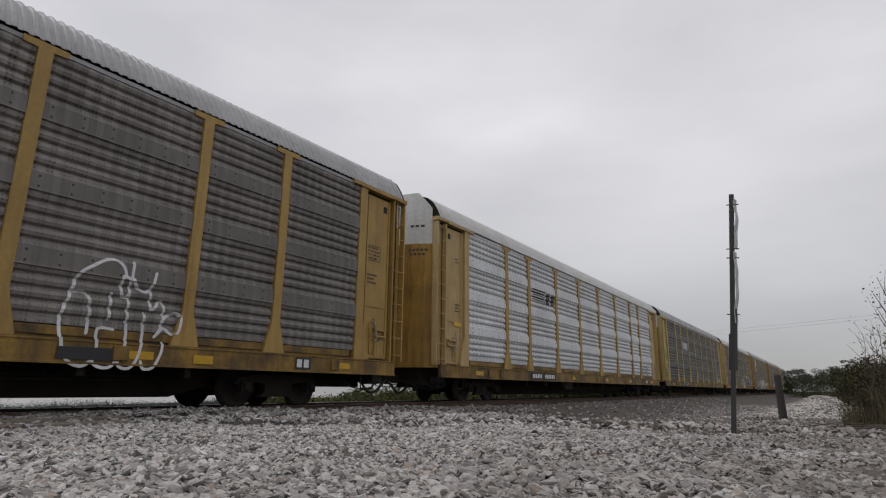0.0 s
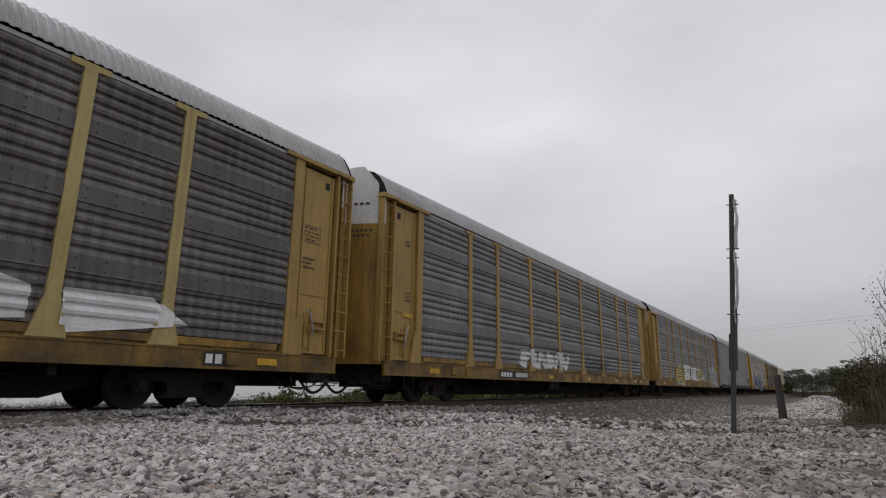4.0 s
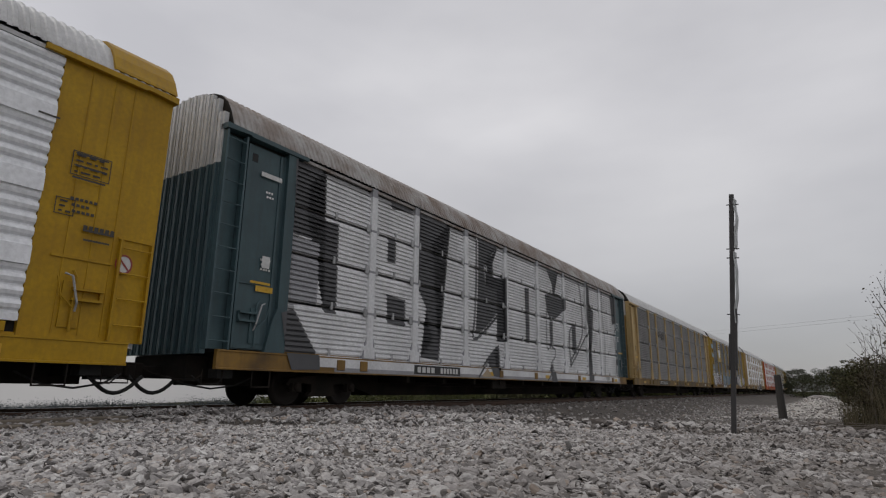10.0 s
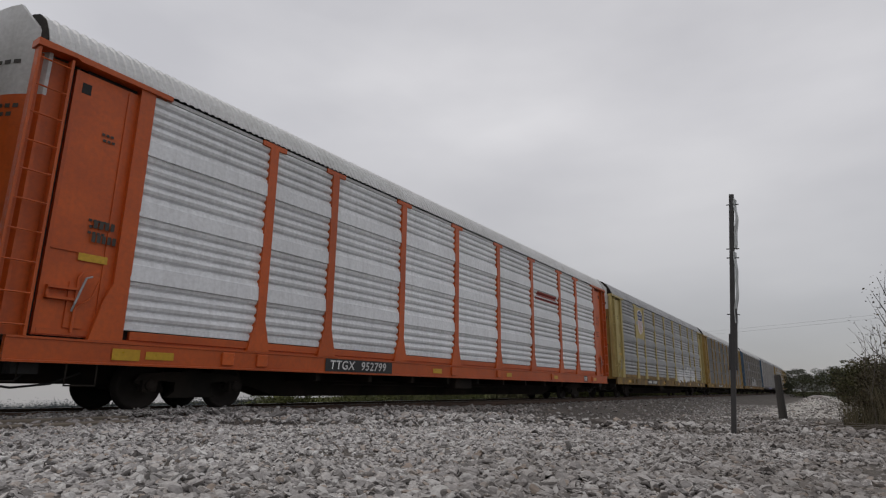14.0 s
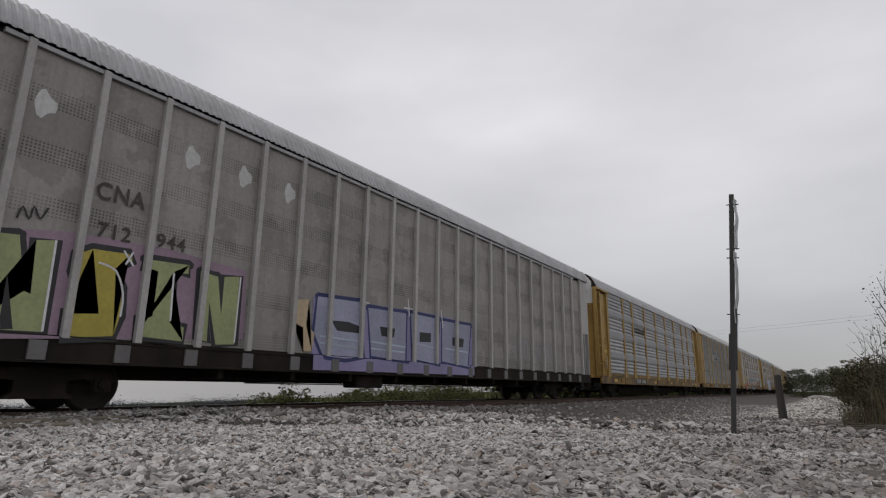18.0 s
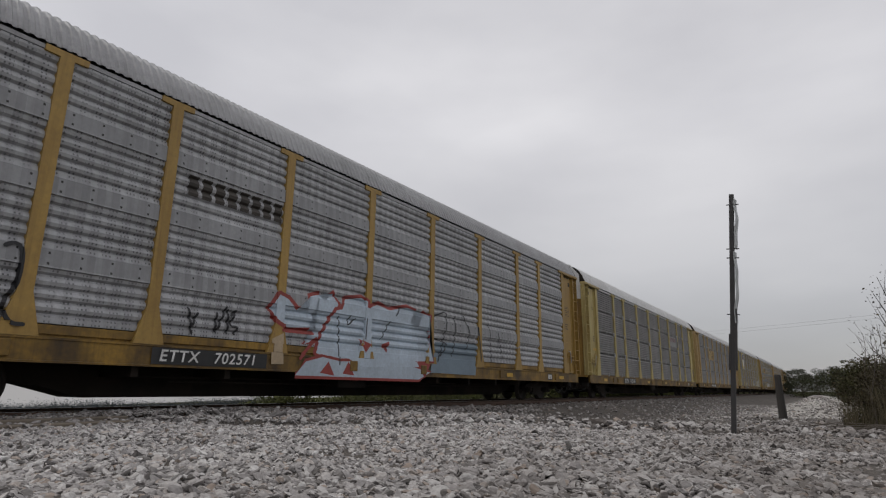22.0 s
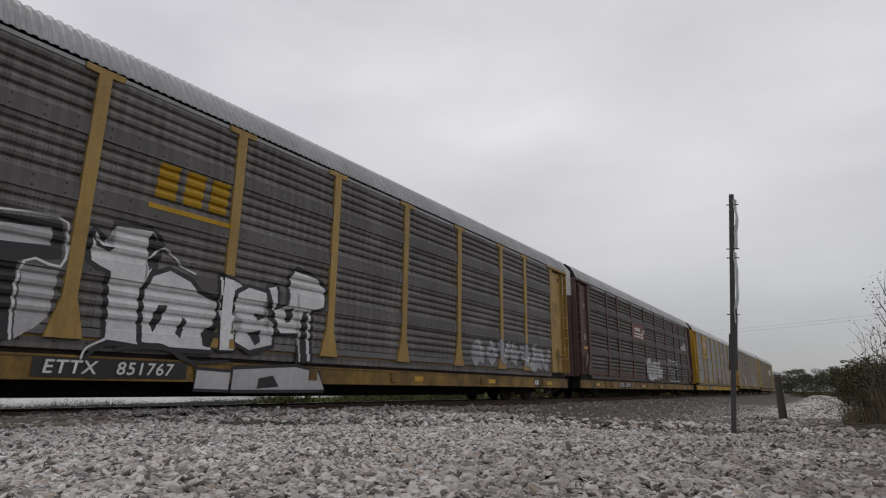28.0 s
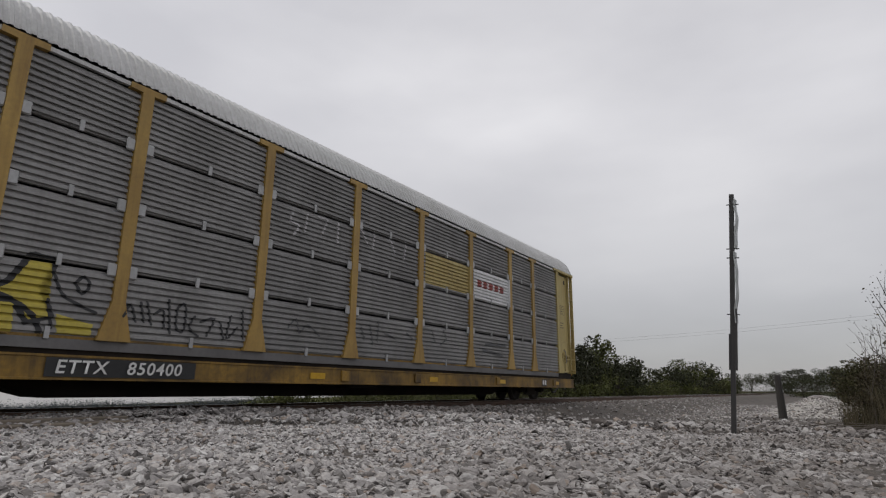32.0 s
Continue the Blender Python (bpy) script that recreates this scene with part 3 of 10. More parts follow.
def ballast():
    rng = np.random.default_rng(5)
    for name, r0, r1, a0, a1, count, size, sub, label in (
            ("near_ballast", 1.2, 4.2, -16, 92, 16500, 0.052, 2, "loose grey crushed limestone ballast lying thick on the ground"),
            ("ballast", 4.2, 9.0, -14, 84, 40000, 0.054, 1, "grey crushed stone covering the apron beside the track"),
            ("far_ballast", 9.0, 20.0, -12, 70, 17500, 0.098, 1, "grey crushed stone banked up to the track"),
            ("distant_ballast", 20.0, 60.0, -3, 32, 15000, 0.12, 1, "grey crushed stone along the track bank")):
        x, y = near_wedge(r0, r1, a0, a1, count, rng)
        if name == "distant_ballast":
            keep = (x < 0.9)
            x, y = x[keep], y[keep]
        z = np.array([height(p, q) for p, q in zip(x, y)])
        s = size * np.exp(rng.normal(-0.05, 0.30, len(x)))
        scatter(name, label, np.stack([x, y, z + (0.22 if "far" in name else 0.12) * s], 1), s, sub, 11)
    # the rest of the apron, round and behind the standpoint
    r = np.sqrt(rng.uniform(0.5 ** 2, 9.0 ** 2, 21000))
    a = np.radians(rng.uniform(84, 344, 21000))
    x, y = -r * np.sin(a), r * np.cos(a)
    keep = x > XC + 1.0
    x, y = x[keep], y[keep]
    z = np.array([height(p, q) for p, q in zip(x, y)])
    s = 0.06 * np.exp(rng.normal(-0.05, 0.30, len(x)))
    scatter("apron_ballast", "grey crushed stone spread over the trackside ground", np.stack([x, y, z + 0.10 * s], 1), s, 1, 13)
    # the filled crossing: stones up to the head of the near rail
    y = rng.uniform(-4, 9.0, 5200)
    x = XC + 0.87 + 0.75 * rng.uniform(0, 1, 5200)
    z = -0.075 + 0.05 * np.clip((y - 4.0) / 1.5, 0, 1) - 0.05 * np.clip((y - 7.0) / 2, 0, 1) + rng.normal(0, 0.022, 5200)
    scatter("crossing_ballast", "grey crushed stone filled up against the rail", np.stack([x, y, z], 1), 0.062 * np.exp(rng.normal(0, 0.28, 5200)), 1, 14)
    # larger dark broken rock along the edge of the spread stone
    u = rng.uniform(0, 1, 420)
    x = -4.2 + 3.6 * u + rng.normal(0, 0.25, 420)
    y = 10.0 - 1.1 * u + rng.normal(0, 0.32, 420)
    z = np.array([height(p, q) for p, q in zip(x, y)])
    scatter("rubble", "larger dark broken rock at the edge of the spread stone", np.stack([x, y, z + 0.01], 1), 0.105 * np.exp(rng.normal(0, 0.35, 420)), 1, 15, 0.6).data.materials[0] = M["dark_stone"]
    # stones between and under the rails
    y = rng.uniform(-2, 40, 9000)
    x = rng.uniform(XC - 2.2, XC + 1.6, 9000)
    z = np.full(9000, -0.20)
    scatter("track_ballast", "grey crushed stone between the ties", np.stack([x, y, z], 1), 0.06 * np.exp(rng.normal(0, 0.25, 9000)), 1, 12)


ballast()


# ---- the train: travel of the cars ----
KNOTS = ((0, 29.1), (8, 28.9), (13, 28.83), (16, 28.7), (18, 28.6), (21, 28.42), (24, 28.33), (27, 28.15), (29, 28.02), (32, 27.72))


UNEVEN = ((0, 2, 29.33), (2, 3, 28.0), (5.5, 7, 28.85), (7, 9, 29.05), (9, 10, 28.97), (12, 13, 28.7))


def speed(t):
    for t0, t1, v in UNEVEN:
        if t0 <= t < t1:
            return v
    for (t0, v0), (t1, v1) in zip(KNOTS, KNOTS[1:]):
        if t <= t1:
            return v0 + (v1 - v0) * (t - t0) / (t1 - t0)
    return KNOTS[-1][1]


def travel(t):
    """How far the train has run by t seconds."""
    n = max(1, int(round(t * 50)))
    h = t / n
    return sum(0.5 * (speed(i * h) + speed((i + 1) * h)) * h for i in range(n))


HALF, LONG, HEAD_END = 1.55, 26.72, -0.2
DECK, SILL, EAVE, TOP = 1.10, 0.72, 5.52, 5.45
POSTS = [4.39, 6.30, 9.06, 11.87, 14.68, 17.52, 20.39, 22.39]
RX = HALF - 0.085


def profile_wide():
    """Upright section of a panel with four groups of four narrow grooves: (z, how far it stands out)."""
    out = [(DECK + 0.19, 0.035)]
    for z0 in (1.42, 2.50, 3.62, 4.73):
        if z0 > 2:
            # plain strip lapped over the sheet below
            out += [(z0 - 0.405, 0.046), (z0 - 0.40, 0.088), (z0 - 0.12, 0.076), (z0 - 0.105, 0.05)]
        for k in range(4):
            z = z0 + 0.19 * k
            out += [(z - 0.03, 0.034), (z - 0.016, 0.0), (z + 0.012, -0.006), (z + 0.045, 0.046), (z + 0.10, 0.06)]
    out.append((TOP, 0.05))
    return out


def profile_fine():
    """Section of a wall of four narrow-ribbed sheets with open joints between them."""
    out, z0 = [], DECK + 0.03
    step = (TOP - z0) / 4
    for k in range(4):
        a = z0 + k * step + (0.03 if k else 0)
        b = z0 + (k + 1) * step - 0.03
        if k:
            out += [(a - 0.012, -0.05), (a, 0.0)]
        else:
            out.append((a, 0.0))
        n = 9
        for i in range(n):
            z = a + 0.03 + (b - a - 0.04) * i / n
            w = (b - a - 0.04) / n
            out += [(z, 0.0), (z + 0.004, 0.045), (z + w * 0.5, 0.042), (z + w * 0.86, 0.0)]
        out += [(b, 0.0)]
        if k < 3:
            out.append((b + 0.012, -0.05))
    return out


def profile_smooth():
    out = [(DECK + 0.03, 0.0)]
    return out + [(TOP, 0.0)]


PROFILES = {"wide": profile_wide(), "fine": profile_fine(), "smooth": profile_smooth()}


def stand_out(kind, z):
    pr = PROFILES[kind]
    for (z0, x0), (z1, x1) in zip(pr, pr[1:]):
        if z <= z1:
            return x0 + (x1 - x0) * max(0.0, (z - z0)) / max(1e-6, z1 - z0)
    return 0.0


def panel_maker(kind, width):
    def make(bm):
        pr = PROFILES[kind]
        rows = []
        for z, x in pr:
            rows.append([bm.verts.new((RX + x, y, z)) for y in (0.0, width)])
        for a, b in zip(rows, rows[1:]):
            bm.faces.new((a[0], a[1], b[1], b[0]))
        back = [bm.verts.new(p) for p in ((RX - 0.05, 0, pr[0][0]), (RX - 0.05, width, pr[0][0]), (RX - 0.05, width, pr[-1][0]), (RX - 0.05, 0, pr[-1][0]))]
        bm.faces.new(back[::-1])
    return make


def post_maker(foot=True, cap=True, wide=0.105):
    def make(bm):
        o = [(-wide, DECK + 0.62), (-wide, EAVE - 0.10)]
        if cap:
            o += [(-0.32, EAVE - 0.09), (-0.32, EAVE + 0.015), (0.32, EAVE + 0.015), (0.32, EAVE - 0.09)]
        else:
            o += [(-wide, EAVE + 0.01), (wide, EAVE + 0.01)]
        o += [(wide, EAVE - 0.10), (wide, DECK + 0.62)]
        o += [(0.27, DECK - 0.01), (-0.27, DECK - 0.01)] if foot else [(wide, DECK - 0.01), (-wide, DECK - 0.01)]
        side_prism(bm, o, RX - 0.02, HALF + 0.012)
    return make


ROOF = [(1.545, 5.565), (1.53, 5.62), (1.50, 5.68), (1.42, 5.86), (1.27, 6.09), (1.06, 6.26), (0.80, 6.36), (0.40, 6.42), (0.0, 6.44)]


def roof_maker(y0, y1, pitch=0.14, deep=0.028):
    def make(bm):
        half = ROOF + [(-x, z) for x, z in ROOF[-2::-1]]
        ys, y, k = [], y0, 0
        while y < y1 - 0.01:
            for f, d in ((0.0, 0), (0.14, deep), (0.5, deep), (0.64, 0)):
                ys.append((y + f * pitch, d))
            y += pitch
        ys.append((y1, 0))
        rows = []
        for yy, d in ys:
            row = []
            for i, (x, z) in enumerate(half):
                k = 1.0
                n = Vector((x * 0.9, 0, max(0.0, z - 5.2) * 1.0)).normalized()
                row.append(bm.verts.new((x + n.x * d * k, yy, z + n.z * d * k)))
            rows.append(row)
        for a, b in zip(rows, rows[1:]):
            for i in range(len(half) - 1):
                bm.faces.new((a[i], a[i + 1], b[i + 1], b[i]))
        bm.faces.new(rows[0])
        bm.faces.new(rows[-1][::-1])
        bmesh.ops.recalc_face_normals(bm, faces=bm.faces)
    return make


def hood_make(bm):
    half = [(x + (0.03 if x > 0 else 0), z + 0.05) for x, z in ROOF]
    prism(bm, half + [(-x, z) for x, z in half[-2::-1]], 0.02, 1.15)


def sill_make(bm):
    # channel with upper and lower lip
    prism(bm, [(HALF - 0.10, SILL), (HALF + 0.012, SILL), (HALF + 0.012, SILL + 0.03), (HALF - 0.012, SILL + 0.035), (HALF - 0.012, DECK - 0.05),
               (HALF + 0.006, DECK - 0.045), (HALF + 0.006, DECK - 0.012), (HALF - 0.10, DECK - 0.012)], HEAD_END + 0.28, LONG - 0.28)


def ledge_make(bm):
    # narrow top flange and bright strip at the foot of the panels
    box(bm, RX - 0.04, HALF - 0.07, 1.67, LONG - 1.87, DECK - 0.012, DECK + 0.03)


def chord_maker(width):
    def make(bm):
        box(bm, RX - 0.04, HALF - 0.035, 0.14, width - 0.14, DECK + 0.03, DECK + 0.17)
        bevelled(bm, 0.008)
    return make


def under_make(bm):
    side_prism(bm, [(0.5, 0.42), (5.1, 0.42), (5.9, 0.20), (20.9, 0.20), (21.7, 0.42), (26.3, 0.42), (26.3, 0.74), (0.5, 0.74)], -0.42, 0.42)


def shallow_make(bm):
    box(bm, -0.42, 0.42, 0.5, 26.3, 0.50, 0.74)


def floor_make(bm):
    box(bm, -HALF + 0.12, HALF - 0.12, 0.35, LONG - 0.35, 0.74, 1.06)
    for k in range(9):
        y = 6.2 + 1.8 * k
        box(bm, -HALF + 0.12, HALF - 0.12, y - 0.06, y + 0.06, 0.55, 0.74)


def core_make(bm):
    box(bm, -HALF + 0.16, HALF - 0.16, 0.6, LONG - 0.6, 1.07, 5.6)


def far_side_make(bm):
    rows = [[bm.verts.new((-RX - x, y, z)) for y in (0.5, LONG - 0.5)] for z, x in PROFILES["wide"]]
    for a, b in zip(rows, rows[1:]):
        bm.faces.new((a[1], a[0], b[0], b[1]))
    box(bm, -HALF, -HALF + 0.1, 0.28, LONG - 0.28, SILL, DECK)
    for y in POSTS:
        box(bm, -HALF - 0.01, -RX + 0.02, y - 0.1, y + 0.1, DECK, EAVE)


def door_side_make(bm):
    """Recessed sheet in the side of a car end; its outer end is at y = 0."""
    side_prism(bm, [(0.60, DECK + 0.02), (1.64, DECK + 0.02), (1.64, EAVE - 0.14), (0.60, EAVE - 0.14)], RX - 0.07, RX - 0.01)


def stiffener_make(bm):
    side_prism(bm, [(-0.09, DECK + 0.05), (0.09, DECK + 0.05), (0.07, EAVE - 0.12), (-0.07, EAVE - 0.12)], RX - 0.03, RX + 0.035)


def seam_make(bm):
    side_prism(bm, [(-0.012, DECK + 0.05), (0.012, DECK + 0.05), (0.012, EAVE - 0.03), (-0.012, EAVE - 0.03)], RX, RX + 0.032)


def smooth_door_make(bm):
    side_prism(bm, [(0.03, DECK - 0.02), (1.86, DECK - 0.02), (1.86, EAVE + 0.02), (0.03, EAVE + 0.02)], RX - 0.08, RX + 0.02)


def fascia_make(bm):
    box(bm, HALF - 0.10, HALF - 0.025, 1.9, LONG - 1.9, EAVE - 0.06, EAVE + 0.012)


def pocket_make(bm):
    box(bm, HALF - 0.015, HALF + 0.035, -0.13, 0.13, SILL + 0.07, DECK - 0.07)
    bevelled(bm, 0.012)


def latch_make(bm):
    box(bm, RX - 0.02, HALF + 0.02, -0.12, 0.12, 1.42, 1.52)
    box(bm, RX - 0.02, HALF + 0.04, 0.02, 0.08, 1.38, 1.78)
    tube(bm, [(HALF, 0.06, 1.78), (HALF + 0.04, -0.02, 1.84), (HALF + 0.04, -0.16, 1.82)], 0.014, 6)


def corner_post_make(bm):
    side_prism(bm, [(1.50, DECK + 0.62), (1.36, DECK - 0.01), (1.88, DECK - 0.01), (1.88, EAVE - 0.05), (1.62, EAVE - 0.05), (1.62, DECK + 0.9)], RX - 0.08, HALF)


def top_rail_make(bm):
    side_prism(bm, [(-0.02, EAVE - 0.06), (0.55, EAVE - 0.02), (0.6, EAVE - 0.05), (2.18, EAVE - 0.05), (2.18, EAVE + 0.035), (-0.02, EAVE + 0.06)], RX - 0.12, HALF + 0.035)


def ladder_back_make(bm):
    side_prism(bm, [(0.04, DECK + 0.0), (0.50, DECK + 0.0), (0.50, EAVE - 0.08), (0.04, EAVE - 0.08)], RX - 0.13, RX - 0.09)


def ladder_rail_make(bm):
    box(bm, RX - 0.06, HALF + 0.01, -0.022, 0.022, DECK - 0.02, EAVE - 0.07)
    bevelled(bm, 0.006)


def rung_make(bm):
    tube(bm, [(HALF - 0.005, 0.0, 0), (HALF - 0.005, 0.48, 0)], 0.013, 6)


def end_door_make(z0, z1, arch):
    def make(bm):
        xs = [-1.44 + 2.88 * i / 16 for i in range(17)]
        top = []
        for x in xs:
            if arch:
                ax = abs(x)
                top.append(6.40 if ax <= 0.9 else 6.40 - 0.72 * (ax - 0.9) / 0.54)
            else:
                top.append(z1)
        f, b = [], []
        for x, zt in zip(xs, top):
            y = -0.26 + 0.46 * abs(x / 1.44) ** 2.6
            f.append((bm.verts.new((x, y, z0)), bm.verts.new((x, y, zt))))
            b.append((bm.verts.new((x, y + 0.05, z0)), bm.verts.new((x, y + 0.05, zt))))
        for i in range(16):
            bm.faces.new((f[i][0], f[i + 1][0], f[i + 1][1], f[i][1]))
            bm.faces.new((b[i + 1][0], b[i][0], b[i][1], b[i + 1][1]))
            bm.faces.new((f[i][1], f[i + 1][1], b[i + 1][1], b[i][1]))
            bm.faces.new((f[i + 1][0], f[i][0], b[i][0], b[i + 1][0]))
        bm.faces.new((f[0][0], f[0][1], b[0][1], b[0][0]))
        bm.faces.new((f[16][1], f[16][0], b[16][0], b[16][1]))
        bmesh.ops.recalc_face_normals(bm, faces=bm.faces)
    return make


def roof_at(x):
    for (x1, z1), (x0, z0) in zip(ROOF, ROOF[1:]):
        if x0 <= x <= x1:
            return z0 + (z1 - z0) * (x - x0) / max(1e-6, x1 - x0)
    return 5.66


def end_curve(x):
    return -0.26 + 0.46 * abs(x / 1.44) ** 2.6


def roof_edge_make(bm):
    half = [(x + (0.014 if x > 0 else 0), z + 0.014) for x, z in ROOF]
    prism(bm, half + [(-x, z) for x, z in half[-2::-1]], 0.085, 0.118)


def end_marks_make(groups):
    """Flat marks on the curved car end: (x0, x1, z0, z1) in metres from the middle."""
    def make(bm):
        for x0, x1, z0, z1 in groups:
            n = max(1, int((x1 - x0) / 0.12))
            cols = [x0 + (x1 - x0) * i / n for i in range(n + 1)]
            lo = [bm.verts.new((x, end_curve(x) - 0.007, z0)) for x in cols]
            hi = [bm.verts.new((x, end_curve(x) - 0.007, z1)) for x in cols]
            for i in range(n):
                bm.faces.new((lo[i], lo[i + 1], hi[i + 1], hi[i]))
        bmesh.ops.recalc_face_normals(bm, faces=bm.faces)
    return make


END_WORDS = [(-1.1 + 0.16 * i, -1.1 + 0.16 * i + 0.11, 5.28, 5.35) for i in range(14) if i not in (3, 7, 10)] + [(0.62 + 0.12 * i, 0.70 + 0.12 * i, 4.52, 4.59) for i in range(5)] + [(0.66 + 0.12 * i, 0.74 + 0.12 * i, 4.38, 4.45) for i in range(4)]
END_SLOTS = [(0.55, 1.22, 5.0, 5.13), (0.55, 1.22, 4.2, 4.33), (0.55, 1.22, 2.7, 2.83)]
RAISE = {6: 0.10, 7: 0.10, 10: 0.10, 13: 0.09, 14: -0.05, 22: 0.05, 23: 0.06, 32: 0.06}


def door_gap_make(bm):
    side_prism(bm, [(0.52, DECK + 0.03), (0.61, DECK + 0.03), (0.61, EAVE - 0.12), (0.52, EAVE - 0.12)], RX - 0.088, RX - 0.068)


def door_frame_make(bm):
    # raised border and cross seam of the flat end door
    for y0, y1, z0, z1 in ((0.60, 0.655, DECK + 0.04, EAVE - 0.15), (1.45, 1.50, DECK + 0.04, EAVE - 0.15), (0.66, 1.44, 2.42, 2.45), (0.66, 1.44, DECK + 0.04, DECK + 0.12)):
        box(bm, RX - 0.03, RX + 0.012, y0, y1, z0, z1)


def lock_make(bm):
    # locking bracket, upright rod, crank and chain guard
    box(bm, RX - 0.02, RX + 0.09, -0.36, 0.10, 1.66, 1.70)
    box(bm, RX - 0.02, RX + 0.09, -0.36, 0.10, 1.82, 1.86)
    box(bm, RX - 0.02, RX + 0.05, -0.36, -0.32, 1.66, 1.86)
    box(bm, RX - 0.02, RX + 0.02, -0.05, 0.22, 1.25, 1.95)
    tube(bm, [(RX + 0.05, 0.06, 1.18), (RX + 0.05, 0.06, 2.02), (RX + 0.05, 0.12, 2.12)], 0.02, 6)
    tube(bm, [(RX + 0.06, 0.06, 1.55), (RX + 0.09, 0.26, 1.72), (RX + 0.09, 0.34, 2.0)], 0.014, 5)


def handle_make(bm):
    tube(bm, [(RX + 0.05, 0.02, 1.5), (RX + 0.11, 0.03, 1.62), (RX + 0.11, 0.14, 2.02), (RX + 0.07, 0.24, 2.06)], 0.017, 6)


def hatch_make(bm):
    box(bm, RX - 0.02, RX - 0.004, 0.72, 0.86, 5.02, 5.2)


def data_box(car, s0, s1, z0, z1, lift, material="ink", rows=4):
    """A boxed table of small unreadable print, drawn as bars."""
    t = 0.014
    ps = [[(a, c), (b, c), (b, d), (a, d)] for a, b, c, d in ((s0, s1, z0, z0 + t), (s0, s1, z1 - t, z1), (s0, s0 + t, z0, z1), (s1 - t, s1, z0, z1))]
    for r in range(rows):
        z = z0 + (z1 - z0) * (r + 0.55) / (rows + 0.4)
        x = s0 + 0.06
        k = 0
        while x < s1 - 0.12:
            w = 0.05 + 0.03 * ((r * 5 + k * 3) % 4)
            ps.append([(x, z), (min(x + w, s1 - 0.05), z), (min(x + w, s1 - 0.05), z + 0.03), (x, z + 0.03)])
            x += w + 0.045
            k += 1
    painted("stencil", ps, M[material], car, "smooth", lift, "boxed table of small stencilled print")


def fold_make(z0, z1, i):
    """Folding end door of narrow upright leaves."""
    def make(bm):
        x = -1.44 + 0.24 * i
        top = min(z1, roof_at(max(abs(x), abs(x + 0.24))) - 0.02)
        box(bm, x + 0.018, x + 0.222, -0.02, 0.10, z0, top)
        box(bm, x + 0.09, x + 0.15, -0.05, -0.015, z0, top)
    return make


def wheel_make(bm):
    lathe(bm, [(-0.07, 0.10), (-0.07, 0.33), (-0.065, 0.36), (-0.065, 0.45), (-0.03, 0.45), (-0.02, 0.425), (0.06, 0.415), (0.065, 0.36), (0.02, 0.33), (0.0, 0.16), (0.06, 0.14), (0.06, 0.06)], (0, 0, 0))


def axle_make(bm):
    lathe(bm, [(-1.05, 0.075), (-0.7, 0.08), (-0.62, 0.09), (0.62, 0.09), (0.7, 0.08), (1.05, 0.075)], (0, 0, 0), sides=14)


def frame_make(bm):
    # cast side frame: arched top chord, sagging bottom chord, spring nest, journal boxes
    side_prism(bm, [(-1.12, 0.47), (-1.02, 0.60), (-0.45, 0.66), (0.45, 0.66), (1.02, 0.60), (1.12, 0.47), (0.96, 0.40), (0.62, 0.50), (0.36, 0.47), (0.36, 0.30),
                    (0.50, 0.20), (-0.50, 0.20), (-0.36, 0.30), (-0.36, 0.47), (-0.62, 0.50), (-0.96, 0.40)], 0.92, 1.06)
    for y in (-0.875, 0.875):
        box(bm, 1.0, 1.15, y - 0.13, y + 0.13, 0.30, 0.50)
        lathe(bm, [(1.15, 0.10), (1.19, 0.09), (1.21, 0.05)], (0, y, 0.415), sides=12)
    for k in (-0.2, -0.07, 0.07, 0.2):
        lathe(bm, [(0.25, 0.055), (0.44, 0.055)], (0.99, k, 0.0), axis="Z", sides=8)


def bolster_make(bm):
    box(bm, -1.0, 1.0, -0.2, 0.2, 0.42, 0.70)
    for y in (-0.5, 0.5):
        box(bm, -0.85, 0.85, y - 0.05, y + 0.05, 0.28, 0.40)


def coupler_make(bm):
    box(bm, -0.11, 0.11, -0.30, 0.40, 0.56, 0.78)
    box(bm, -0.19, 0.12, -0.58, -0.28, 0.52, 0.83)
    box(bm, 0.05, 0.17, -0.66, -0.46, 0.56, 0.80)
    bevelled(bm, 0.02)
    side_prism(bm, [(0.1, 0.55), (0.9, 0.55), (0.9, 0.95), (0.1, 0.98)], -0.9, 0.9)


def hose_make(bm):
    pts = [(0.38, 0.30 - 0.98 * u, 0.62 - 0.62 * math.sin(math.pi * min(1, u * 1.02)) ** 0.9 * 0.52 - 0.05 * u) for u in [i / 10 for i in range(11)]]
    tube(bm, pts, 0.036, 7)


def cable_make(bm):
    tube(bm, [(0.95, 1.6, 0.60), (0.9, 1.2, 0.42), (0.85, 0.7, 0.36), (0.75, 0.2, 0.44), (0.62, -0.1, 0.58)], 0.018, 5)
    tube(bm, [(1.2, 0.75, 0.62), (1.2, 0.6, 0.46), (1.15, 0.3, 0.44), (1.1, 0.1, 0.60)], 0.014, 5)
    box(bm, 0.55, 0.85, 0.15, 0.45, 0.50, 0.72)
    box(bm, 1.02, 1.3, 0.5, 0.85, 0.56, 0.74)


def lever_make(bm):
    tube(bm, [(1.38, 0.12, 0.62), (1.36, -0.02, 0.50), (0.9, -0.08, 0.52), (0.35, -0.16, 0.62), (0.12, -0.3, 0.72)], 0.014, 5)
    tube(bm, [(1.38, 0.12, 0.72), (1.38, 0.12, 0.45), (1.38, 0.55, 0.45), (1.38, 0.55, 0.72)], 0.014, 5)


